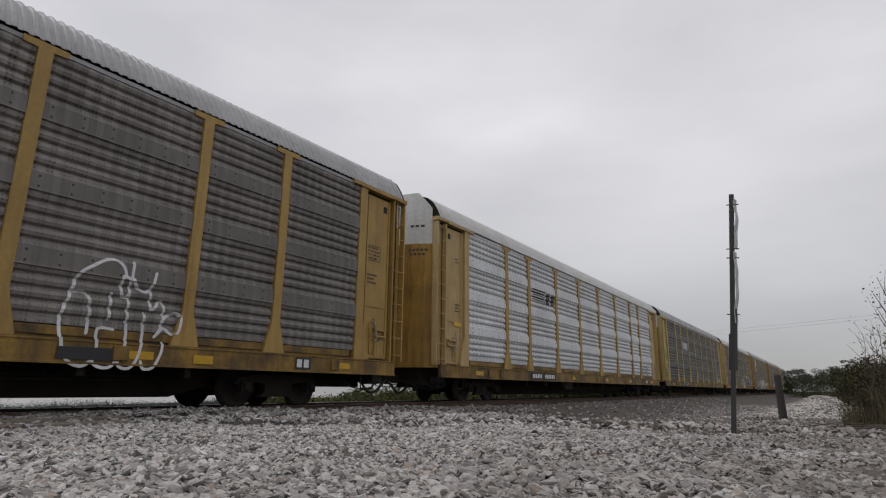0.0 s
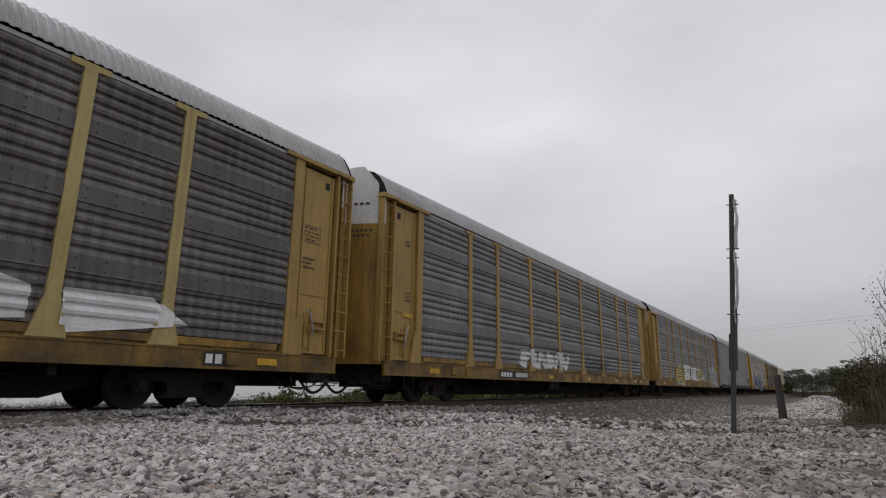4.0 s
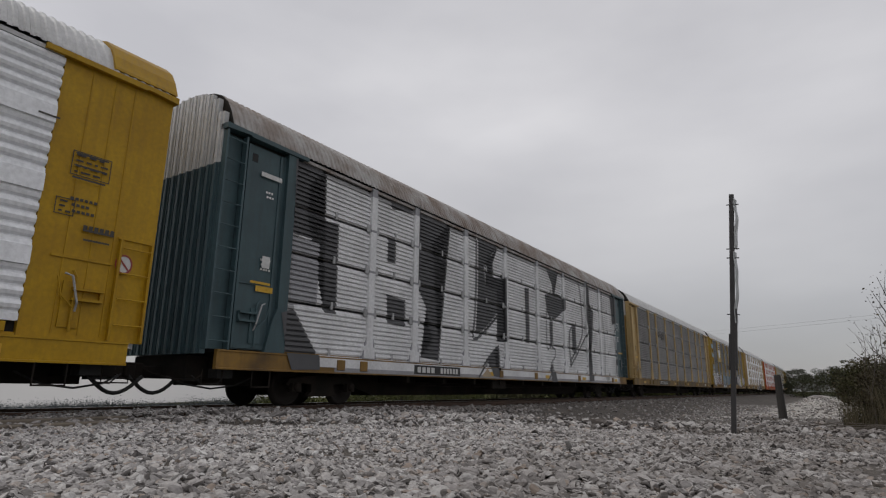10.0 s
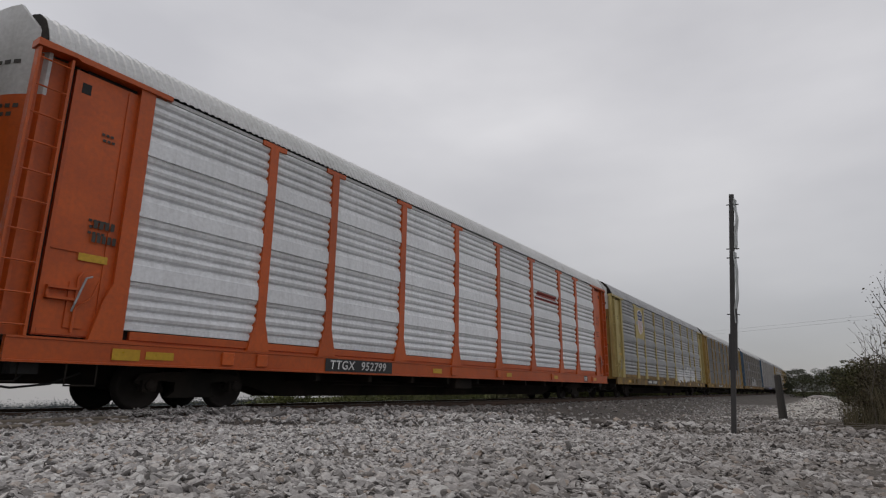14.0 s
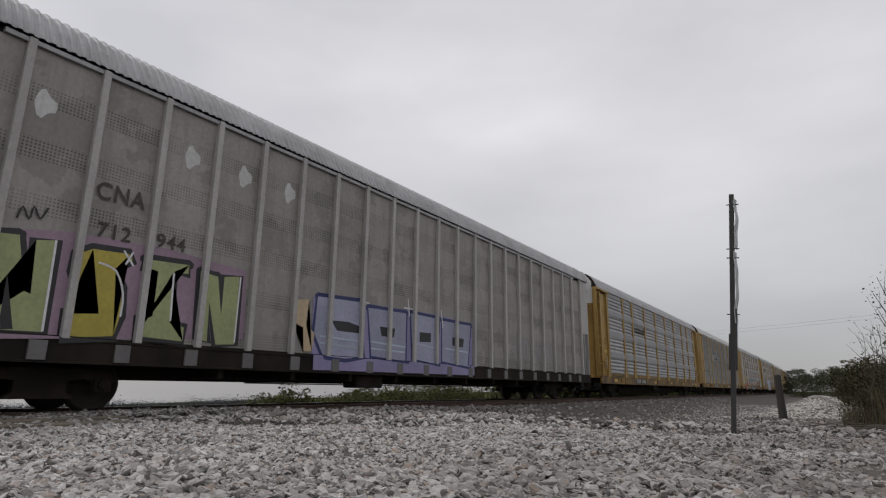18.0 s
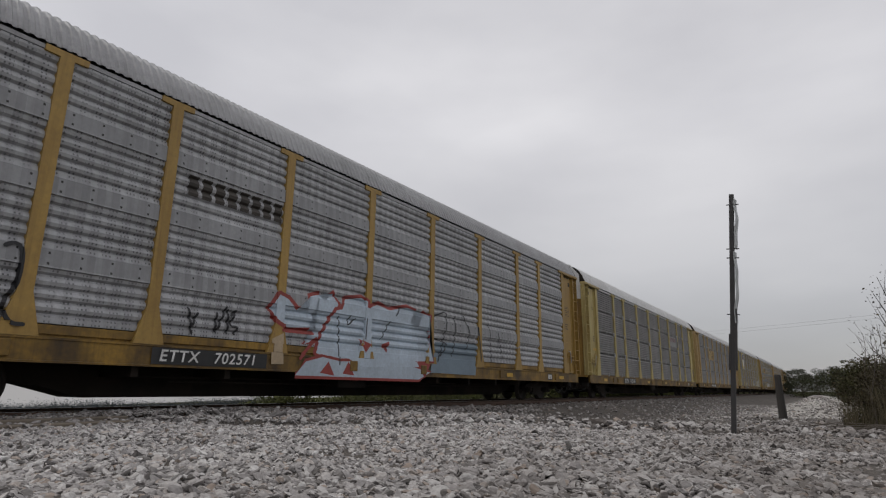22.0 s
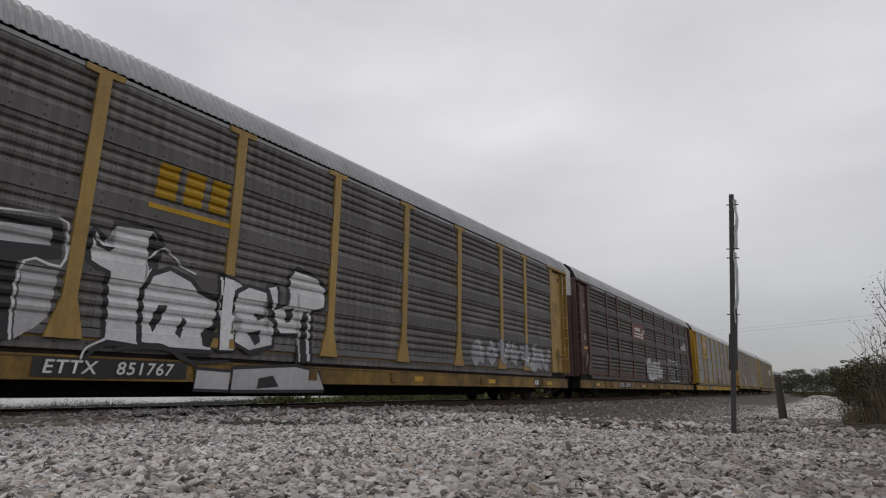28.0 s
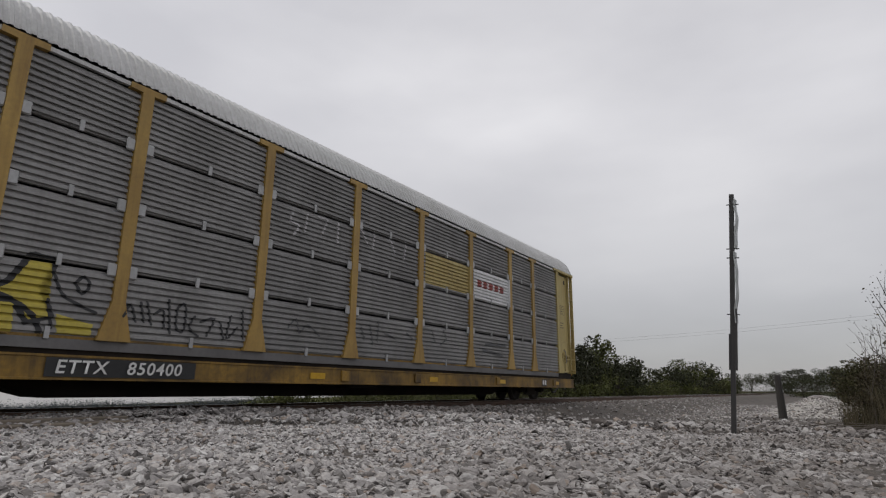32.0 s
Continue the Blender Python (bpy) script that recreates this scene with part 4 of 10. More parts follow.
def rod_make(bm):
    tube(bm, [(0.95, 6.2, 0.56), (0.95, 20.5, 0.56)], 0.016, 5)
    tube(bm, [(1.12, 7.0, 0.48), (1.12, 12.5, 0.46), (1.12, 19.8, 0.5)], 0.013, 5)


def box_make(bm):
    box(bm, 0.9, 1.38, -0.5, 0.5, 0.40, 0.72)
    bevelled(bm, 0.03)


def step_make(bm):
    tube(bm, [(HALF - 0.03, -0.22, 0.74), (HALF - 0.03, -0.22, 0.40), (HALF - 0.03, 0.22, 0.40), (HALF - 0.03, 0.22, 0.74)], 0.018, 5)


def clip_make(bm):
    box(bm, HALF - 0.045, HALF - 0.005, -0.075, 0.075, -0.11, 0.11)
    bevelled(bm, 0.03)


def tab_make(bm):
    box(bm, HALF - 0.06, HALF - 0.025, -0.035, 0.035, -0.09, 0.09)


# ---- paint on the cars ----
CARS, FLATS = [], []


def face_of(kind, s, z):
    """How far out the outer face of a car stands at s along it and at height z."""
    if z < DECK + 0.0085:
        return HALF + 0.004
    if kind == "wide" and z < DECK + 0.18 and 1.7 < s < LONG - 1.9 and all(abs(s - p) > 0.118 for p in POSTS):
        return HALF - 0.034
    for p in POSTS:
        if kind != "smooth" and abs(s - p) < 0.118 + 0.25 * max(0.0, DECK + 0.62 - z):
            return HALF + 0.014
    for s0, s1, z0, z1 in FLATS:
        if s0 <= s <= s1 and z0 <= z <= z1:
            return HALF - 0.004
    if s < 1.68 or s > LONG - 1.88:
        return HALF + 0.006
    return RX + stand_out(kind, z)


def painted(name, polys, material, car, kind, lift, label=""):
    """Flat outlines in (s, z) laid on the face of a car, following its ribs and posts."""
    bm = bmesh.new()
    leaf = bm.verts.layers.float.new("leaf")
    for j, poly in enumerate(polys):
        vs = [bm.verts.new((0, s, z)) for s, z in poly]
        for v in vs:
            v[leaf] = 0.00001 * (j % 40)
        try:
            bm.faces.new(vs)
        except ValueError:
            pass
    if len(polys) > 1:
        bmesh.ops.remove_doubles(bm, verts=bm.verts[:], dist=1e-5)
    bmesh.ops.triangulate(bm, faces=[f for f in bm.faces if len(f.verts) > 4], ngon_method="EAR_CLIP")
    ss, zs = [v.co.y for v in bm.verts], [v.co.z for v in bm.verts]
    cuts = [("z", z) for z, _ in PROFILES[kind]] + [("z", DECK + 0.007), ("z", DECK + 0.01)] + ([("z", DECK + 0.176), ("z", DECK + 0.184)] if kind == "wide" else [])
    if kind != "smooth":
        for p in POSTS:
            cuts += [("y", p - 0.122), ("y", p - 0.112), ("y", p + 0.112), ("y", p + 0.122)]
            if min(zs) < DECK + 0.5:
                cuts += [("y", p - 0.28), ("y", p - 0.2), ("y", p + 0.2), ("y", p + 0.28)]
    cuts += [("y", 1.672), ("y", 1.69), ("y", LONG - 1.89), ("y", LONG - 1.872)]
    if any(s0 < sum(ss) / len(ss) < s1 and z0 < sum(zs) / len(zs) < z1 for s0, s1, z0, z1 in FLATS):
        cuts = []
    for ax, v in cuts:
        lo, hi = (min(zs), max(zs)) if ax == "z" else (min(ss), max(ss))
        if lo < v < hi:
            bmesh.ops.bisect_plane(bm, geom=bm.verts[:] + bm.edges[:] + bm.faces[:], dist=1e-5,
                                   plane_co=(0, 0, v) if ax == "z" else (0, v, 0), plane_no=(0, 0, 1) if ax == "z" else (0, 1, 0))
    if kind == "fine" and cuts:
        # the open joints between the sheets stay bare
        step = (TOP - DECK - 0.03) / 4
        gone = [f for f in bm.faces if any(abs(f.calc_center_median().z - (DECK + 0.03 + step * j)) < 0.029 for j in (1, 2, 3))]
        bmesh.ops.delete(bm, geom=gone, context="FACES")
    for v in bm.verts:
        v.co.x = face_of(kind, v.co.y, v.co.z) + lift + v[leaf]
    bmesh.ops.recalc_face_normals(bm, faces=bm.faces)
    for f in bm.faces:
        f.normal_update()
        if f.normal.x < 0:
            f.normal_flip()
    return part(name, bm, material, car, label)


def eased(points):
    """The points with two more between each pair, on a smooth curve through them."""
    if len(points) < 3:
        return list(points)
    p = [points[0]] + list(points) + [points[-1]]
    out = []
    for a, b, c, d in zip(p, p[1:], p[2:], p[3:]):
        for u in (0.0, 1 / 3, 2 / 3):
            out.append(tuple(0.5 * (2 * b[i] + (c[i] - a[i]) * u + (2 * a[i] - 5 * b[i] + 4 * c[i] - d[i]) * u * u + (3 * b[i] - a[i] - 3 * c[i] + d[i]) * u ** 3) for i in (0, 1)))
    return out + [points[-1]]


def ribbon(points, w):
    """A brush stroke: one strip of quads with mitred joints and drawn-in ends."""
    pts = [p for i, p in enumerate(points) if i == 0 or math.dist(p, points[i - 1]) > 1e-4]
    n = len(pts)
    if n < 2:
        return []
    rows = []
    for i, (x, z) in enumerate(pts):
        (ax, az), (bx, bz) = pts[max(0, i - 1)], pts[min(n - 1, i + 1)]
        k = math.hypot(bx - ax, bz - az) or 1e-6
        tx, tz = (bx - ax) / k, (bz - az) / k
        e = -1 if i == 0 else 1 if i == n - 1 else 0
        if e == -1:
            rows.append(((x - tx * w * 0.45 - tz * w * 0.2, z - tz * w * 0.45 + tx * w * 0.2), (x - tx * w * 0.45 + tz * w * 0.2, z - tz * w * 0.45 - tx * w * 0.2)))
        rows.append(((x - tz * w / 2, z + tx * w / 2), (x + tz * w / 2, z - tx * w / 2)))
        if e == 1:
            rows.append(((x + tx * w * 0.45 - tz * w * 0.2, z + tz * w * 0.45 + tx * w * 0.2), (x + tx * w * 0.45 + tz * w * 0.2, z + tz * w * 0.45 - tx * w * 0.2)))
    return [[p[1], q[1], q[0], p[0]] for p, q in zip(rows, rows[1:])]


CURVES = ([(0.0, 0.15), (0.12, 0.7), (0.45, 1.0), (0.8, 0.8), (0.95, 0.35), (0.8, 0.0)], [(0.9, 0.95), (0.3, 0.85), (0.1, 0.5), (0.5, 0.45), (0.9, 0.3), (0.6, 0.0), (0.05, 0.1)],
          [(0.05, 0.9), (0.3, 0.2), (0.5, 0.0), (0.75, 0.3), (1.0, 1.0)], [(0.1, 0.5), (0.4, 0.95), (0.85, 0.6), (0.5, 0.15), (0.1, 0.5)],
          [(0.0, 0.0), (0.35, 0.55), (0.2, 1.0), (0.7, 0.65), (1.0, 0.95), (0.85, 0.2)])


def squiggle(rng):
    """A free curve in the unit square, turned over at random."""
    fx, fz = rng.random() < 0.5, rng.random() < 0.5
    return [((1 - x if fx else x) + rng.uniform(-0.09, 0.09), min(1.0, max(0.0, (1 - z if fz else z) + rng.uniform(-0.07, 0.07)))) for x, z in rng.choice(CURVES)]


def piece(car, kind, s0, s1, z0, z1, n, fill, line, seed, fat=0.34, shade=None):
    """A block of outlined spray-painted shapes."""
    rng = random.Random(seed)
    w = (s1 - s0) / n
    outer, inner, gleam = [], [], []
    for i in range(n):
        a = s0 + i * w + w * 0.12
        cw, lean = w * 0.74, rng.uniform(-0.12, 0.12)
        up, dn = z1 - rng.uniform(0, 0.12) * (z1 - z0), z0 + rng.uniform(0, 0.12) * (z1 - z0)
        th = 1.3 * fat * min(w, (z1 - z0) * 0.9)
        h = up - dn - th
        for _ in range(rng.choice((1, 2, 2))):
            pts = [(a + cw * x + lean * h * y, dn + th / 2 + h * y) for x, y in squiggle(rng)]
            outer += ribbon(pts, th + 0.085)
            inner += ribbon(pts, th)
            gleam += ribbon([(x - th * 0.2, y + th * 0.2) for x, y in pts[:2]], th * 0.16)
    if shade:
        painted("spray_paint", [[(s0 - 0.1, z0 - 0.05), (s1 + 0.1, z0 - 0.05), (s1 + 0.15, z0 + 0.55 * (z1 - z0)), (s1, z1), (s0, z1 - 0.1), (s0 - 0.15, z0 + 0.4 * (z1 - z0))]], M["spray_" + shade], car, kind, 0.0015, "spray-painted ground of a graffiti piece")
    painted("spray_paint", outer, M["spray_" + line], car, kind, 0.003, "dark spray-painted outlines" if line in "kdN" else "spray-painted outlines")
    painted("spray_paint", inner, M["spray_" + fill], car, kind, 0.005, "spray-painted graffiti shapes")
    painted("spray_paint", gleam, M["spray_" + ("w" if fill != "w" else "g")], car, kind, 0.007)


def tag(car, kind, s0, s1, z0, z1, colour, seed, thick=0.05, n=None):
    """A scrawl of one thin line."""
    rng = random.Random(seed)
    n = n or max(3, int((s1 - s0) / 0.28))
    polys = []
    for i in range(n):
        a, b = s0 + (s1 - s0) * i / n, s0 + (s1 - s0) * (i + 1) / n
        st = squiggle(rng)
        pts = [(a + (b - a) * 1.25 * x + 0.1 * (y - 0.5) * (z1 - z0), z0 + (z1 - z0) * y * rng.uniform(0.75, 1.0)) for x, y in st]
        polys += ribbon(pts, thick)
        if rng.random() < 0.6:
            polys += ribbon([pts[-1], (b + (b - a) * 0.2, z0 + (z1 - z0) * rng.random())], thick * 0.8)
    painted("spray_paint", polys, M["spray_" + colour], car, kind, 0.006, "thin spray-painted scrawl")


LAYER = [0]


def splash(car, kind, colour, outline, line=""):
    """One filled shape of a graffiti piece, with an outline of its own."""
    LAYER[0] += 1
    lift = 0.004 + 0.0006 * LAYER[0]
    if line:
        xs, zs = [p[0] for p in outline], [p[1] for p in outline]
        wide = min(0.19, 0.07 + 0.14 * min(max(xs) - min(xs), max(zs) - min(zs)))
        painted("spray_paint", ribbon(outline + outline[:2], wide), M["spray_" + line], car, kind, lift, "spray-painted outline")
        LAYER[0] += 1
    painted("spray_paint", [outline], M["spray_" + colour], car, kind, lift + 0.0006, "spray-painted graffiti shape")


def brush(car, kind, colour, width, *lines):
    """Strokes of one colour, drawn freehand."""
    for i, line in enumerate(lines):
        LAYER[0] += i % 4 == 0
        painted("spray_paint", ribbon(eased(line), width), M["spray_" + colour], car, kind, 0.004 + 0.0006 * LAYER[0] + 0.00012 * (i % 4), "spray-painted stroke")


def block(car, kind, s0, s1, z0, z1, material, name="painted_panel", lift=0.003, label=""):
    return painted(name, [[(s0, z0), (s1, z0), (s1, z1), (s0, z1)]], M[material], car, kind, lift, label)


def bars(car, kind, s0, s1, z0, z1, n, material, lift=0.006, name="lettering", skew=0.0):
    w = (s1 - s0) / n
    if name == "emblem":
        for i in range(n):
            a = s0 + w * i
            painted(name, [[(a, z0), (a + 0.72 * w, z0), (a + 0.72 * w + skew, z1), (a + skew, z1)]], M[material], car, kind, lift)
        return
    polys = [[(s0 + w * i, z0), (s0 + w * (i + 0.72), z0), (s0 + w * (i + 0.72) + skew, z1), (s0 + w * i + skew, z1)] for i in range(n)]
    return painted(name, polys, M[material], car, kind, lift)


def plate_panel(car, s0, s1, z0, z1, material):
    """A flat sheet fixed over one bay between two posts."""
    bm = bmesh.new()
    box(bm, RX - 0.01, HALF - 0.006, s0, s1, z0, z1)
    bevelled(bm, 0.006)
    part("sign_plate", bm, M[material], car, "flat painted sheet carrying an emblem")
    FLATS.append((s0, s1, z0, z1))


TEXTS = {}


def lettering(car, words, s, z, h, material, x, spread=1.0, shear=0.0):
    """Words in the built-in font, reading along the car."""
    key = (words, round(h, 3), material, shear)
    if key not in TEXTS:
        cu = bpy.data.curves.new("lettering", "FONT")
        cu.body, cu.size, cu.offset, cu.space_character, cu.shear = words, h * 1.38, h * 0.022, 1.12, shear
        tmp = bpy.data.objects.new("lettering", cu)
        me = bpy.data.meshes.new_from_object(tmp)
        bpy.data.objects.remove(tmp)
        bpy.data.curves.remove(cu)
        for v in me.vertices:
            v.co = (v.co.z, v.co.x * spread, v.co.y)
        me.materials.clear()
        me.materials.append(M[material])
        TEXTS[key] = me
    return part("lettering", TEXTS[key], None, car, at=pose(x, s, z))


def shield(car, kind, s, z, w, h, stripes=True, lift=0.012):
    """A plain shield: dark blue head, white field, red stripes."""
    rows = ((0.5, 0.05), (0.43, 0.27), (0.41, 0.38), (0.28, 0.5), (0.18, 0.44), (0.06, 0.42), (-0.15, 0.47), (-0.32, 0.43), (-0.43, 0.28), (-0.47, 0.12), (-0.5, 0.02))

    def field(k, rows):
        return [[(s - w * k * v, z + h * k * u), (s + w * k * v, z + h * k * u), (s + w * k * q, z + h * k * p), (s - w * k * q, z + h * k * p)] for (p, q), (u, v) in zip(rows, rows[1:])]
    painted("emblem", field(1.0, rows), M["enamel"], car, kind, lift, "plain shield emblem in white, blue and red")
    painted("emblem", field(0.93, rows[:6]), M["spray_N"], car, kind, lift + 0.003, "dark blue head of the shield")
    bars(car, kind, s - 0.26 * w, s + 0.28 * w, z + 0.26 * h, z + 0.33 * h, 5, "white", lift + 0.006)
    bars(car, kind, s - 0.30 * w, s + 0.32 * w, z + 0.13 * h, z + 0.20 * h, 7, "white", lift + 0.006)
    if stripes:
        ps = []
        for i in range(5):
            a = s + w * (-0.34 + 0.15 * i)
            d = 0.42 if abs(i - 2) == 2 else 0.45
            ps.append([(a, z - h * (d - 0.10 * (abs(i - 2) == 2))), (a + 0.075 * w, z - h * (d - 0.08 * (abs(i - 2) == 2))), (a + 0.075 * w, z + 0.03 * h), (a, z + 0.03 * h)])
        for q in ps:
            painted("emblem", [q], M["spray_r"], car, kind, lift + 0.003, "red stripe of the shield")


# ---- building a car ----
def rail_car(index, near, style, trim, wall, roof, label, door=None, plain_end=False, sill=None, marks="", mark_at=6.3, post=None, cap=True, drop=0.0):
    car = new("autorack_car", None)
    tagged(car, label, "freight car", "cars of the freight train")
    kind = {"A": "wide", "B": "fine", "C": "smooth", "D": "wide"}[style]
    door, sill, post = door or trim, sill or trim, post or trim
    sill = {"ochre": "sill_ochre", "pale": "sill_ochre", "tan": "sill_ochre"}.get(sill, sill)
    FLATS.clear()
    LAYER[0] = 0
    POSTS[-1] = 22.2 if 0 <= index <= 3 else 22.39
    bays = list(zip([1.67] + POSTS, POSTS + [LONG - 1.87]))
    rise = RAISE.get(index, 0.0)
    fore = pose(0, HEAD_END, 0)
    flip = Matrix.Translation((0, LONG, 0)) @ Matrix.Diagonal((1, -1, 1, 1))
    part("side_sill", shared("side_sill", sill, sill_make), None, car, at=pose(0, 0, -drop))
    if drop:
        part("skirt_panel", shared(("skirt_panel", drop), "max_dark" if style == "B" else wall, lambda bm: box(bm, RX - 0.02, RX + 0.03, 1.67, LONG - 1.87, DECK - drop + 0.07, DECK - 0.014)), None, car)
        part("sill_gap", shared(("sill_gap", drop), "under", lambda bm: box(bm, RX - 0.06, RX - 0.022, 0.3, LONG - 0.3, DECK - drop - 0.02, DECK - 0.014)), None, car, "dark gap above the sill")
    low, top = SILL - drop, DECK - drop
    part("centre_sill", shared(("centre_sill", style == "C"), "under", shallow_make if style == "C" else under_make), None, car, "black underframe beam")
    part("floor", shared("floor", "under", floor_make), None, car)
    part("interior", shared("interior", "inside", core_make), None, car)
    part("far_wall", shared("far_wall", wall, far_side_make), None, car)
    part("roof", shared("roof", roof, roof_maker(HEAD_END + 0.12, LONG - 0.12, 0.15 if style != "C" else 0.2, 0.026 if style != "C" else 0.04)), None, car, "ribbed sheet-metal roof", at=Matrix.Translation((0, 0, 5.53)) @ Matrix.Diagonal((1, 1, 1 + rise / 0.91, 1)) @ Matrix.Translation((0, 0, -5.53)))
    lift = Matrix.Translation((0, 0, 4.75)) @ Matrix.Diagonal((1, 1, 1 + rise / 1.69, 1)) @ Matrix.Translation((0, 0, -4.75))
    if style != "D":
        for f in (fore, flip):
            part("roof_edge", shared("roof_edge", "under", roof_edge_make), None, car, "dark sealing edge of the roof", at=f @ Matrix.Translation((0, 0, 5.53)) @ Matrix.Diagonal((1, 1, 1 + rise / 0.91, 1)) @ Matrix.Translation((0, 0, -5.53)))
    part("sill_ledge", shared("sill_ledge", sill, ledge_make), None, car)
    if style == "C":
        edges = [1.15 + 1.11 * i for i in range(23)] if index == 18 else [0.95] + [1.95 + 1.22 * i for i in range(20)] + [LONG - 1.15]
        for a, b in zip(edges, edges[1:]):
            part("side_panel", shared(("side_panel", kind, round(b - a, 2)), wall, panel_maker(kind, b - a)), None, car, at=pose(0, a, 0))
        for a in edges:
            part("post", shared(("post", "slim"), trim, post_maker(False, False, 0.055)), None, car, at=pose(0, a, 0))
        for f in (fore, flip):
            part("end_panel", shared(("end_panel", f is fore), "max_dark" if index == 6 and f is fore else trim, lambda bm: side_prism(bm, [(0.12, 3.0), (1.12, 3.0), (1.12, EAVE + 0.02), (0.12, EAVE + 0.02)], RX - 0.06, RX + 0.03)), None, car, at=f)
            part("ladder_back", shared("ladder_panel", trim, lambda bm: side_prism(bm, [(0.12, DECK), (1.0, DECK), (1.0, 2.98), (0.12, 2.98)], RX - 0.12, RX - 0.08)), None, car, at=f)
            for k in range(5):
                part("rung", shared("rung", trim, rung_make), None, car, at=f @ pose(-0.05, 0.3, DECK + 0.25 + 0.36 * k))
            for y in (0.27, 0.80):
                part("ladder_rail", shared("short_rail", trim, lambda bm: box(bm, RX - 0.06, HALF - 0.02, -0.02, 0.02, DECK - 0.2, 2.98)), None, car, at=f @ pose(0, y, 0))
            part("end_door", shared("end_door_plain", "max_dark" if index == 6 else trim, end_door_make(DECK - 0.1, 4.9, False)), None, car, at=f)
            part("end_door_top", shared("end_door_top_plain", "white" if index != 18 else trim, end_door_make(4.9, 6.2, True)), None, car, at=f)
        for k in range(20):
            part("sill_pocket", shared("sill_pocket", "max_dark", lambda bm: (box(bm, HALF - 0.02, HALF + 0.03, -0.12, 0.12, SILL + 0.04, DECK - 0.06))), None, car, at=pose(0, 1.8 + 1.22 * k, 0))
    else:
        for i, (a, b) in enumerate(bays):
            part("side_panel", shared(("side_panel", kind, round(b - a, 2)), wall, panel_maker(kind, b - a)), None, car, at=pose(0, a, 0))
            if kind == "wide":
                part("foot_chord", shared(("foot_chord", round(b - a, 2), drop, index == 28), sill if not drop else "max_dark" if style != "A" or index == 28 else trim, chord_maker(b - a)), None, car, at=pose(0, a, 0))
        for y in POSTS:
            part("post", shared(("post", cap), post, post_maker(True, cap)), None, car, at=pose(0, y, 0))
        for f in (fore, flip):
            if style == "D":
                part("end_hood", shared("end_hood", door, hood_make), None, car, "tall yellow end hood", at=f)
                part("end_side_panel", shared("smooth_end_panel", door, smooth_door_make), None, car, at=f)
                for y in (0.72, 1.05, 1.42):
                    part("seam", shared("seam", door, seam_make), None, car, at=f @ pose(0, y, 0))
                lock = part("door_lock", shared("door_lock", door, lock_make), None, car, "locking bracket and rod", at=f @ pose(0.03, 1.15, 0))
                part("lock_handle", shared("lock_handle", "clip", handle_make), None, lock, "worn bright lock handle")
                part("door_lower_edge", shared("door_lower_edge", door, lambda bm: [box(bm, RX + 0.0, RX + 0.045, 0.7, 1.6, 2.30, 2.34), box(bm, RX + 0.0, RX + 0.05, 0.05, 0.66, 2.76, 2.80)]), None, car, at=f)
                for y, z0 in ((0.10, 2.6), (0.62, 2.6)):
                    part("ladder_rail", shared("grab_rail", door, lambda bm: box(bm, HALF - 0.06, HALF + 0.02, -0.02, 0.02, DECK, 2.75)), None, car, at=f @ pose(0, y, 0))
                for k in range(4):
                    part("rung", shared("rung", door, rung_make), None, car, at=f @ pose(0.02, 0.1, DECK + 0.25 + 0.42 * k))
            else:
                part("end_side_panel", shared("end_side_panel", door, door_side_make), None, car, at=f)
                part("door_border", shared("door_border", door, door_frame_make), None, car, at=f)
                part("door_gap", shared("door_gap", "inside", door_gap_make), None, car, "dark gap beside the end door", at=f)
                part("door_hole", shared("door_hole", "inside", hatch_make), None, car, "small dark opening in the door", at=f)
                lock = part("door_lock", shared("door_lock", door, lock_make), None, car, "locking bracket and rod", at=f @ pose(0, 1.05, 0))
                part("lock_handle", shared("lock_handle", "clip", handle_make), None, lock, "worn bright lock handle")
                part("corner_post", shared("corner_post", door, corner_post_make), None, car, at=f)
                ladder = part("ladder", shared("ladder_back", door, ladder_back_make), None, car, at=f)
                for y in (0.03, 0.50):
                    part("ladder_rail", shared("ladder_rail", door, ladder_rail_make), None, ladder, at=pose(0, y, 0))
                for k in range(10):
                    part("rung", shared("rung", door, rung_make), None, ladder, at=pose(0, 0.03, DECK + 0.14 + 0.45 * k))
            part("top_rail", shared("top_rail", door, top_rail_make), None, car, at=f)
            lower, upper = ({"ochre": "end_ochre", "tan": "end_ochre", "pale": "end_ochre", "ochre_old": "end_ochre"}.get(door, door), "white") if style != "D" else ("white", door)
            if plain_end:
                for i in range(12):
                    part("door_leaf", shared(("door_leaf", i), lower, fold_make(DECK - 0.1, 4.75, i)), None, car, "upright leaf of the folding end door", at=f)
                    part("door_leaf", shared(("door_leaf_top", i), upper, fold_make(4.752, 6.44, i)), None, car, "pale-painted top of a folding leaf", at=f @ lift)
            else:
                part("end_door", shared("end_door", lower, end_door_make(DECK - 0.1, 4.75, False)), None, car, at=f)
                part("end_door_top", shared("end_door_top", upper, end_door_make(4.75, 6.2, True)), None, car, "white-painted top of the end door" if upper == "white" else "", at=f @ lift)
                part("end_lettering", shared("end_lettering", "ink", end_marks_make(END_WORDS)), None, car, "small dark print across the car end", at=f)
                if index in (8, 11, 3, 15, 20, 24, 27):
                    for q in (END_SLOTS[1:2] if index == 8 else END_SLOTS):
                        part("end_slot", shared(("end_slot", q), "inside", end_marks_make([q])), None, car, "black slot in the end door", at=f)
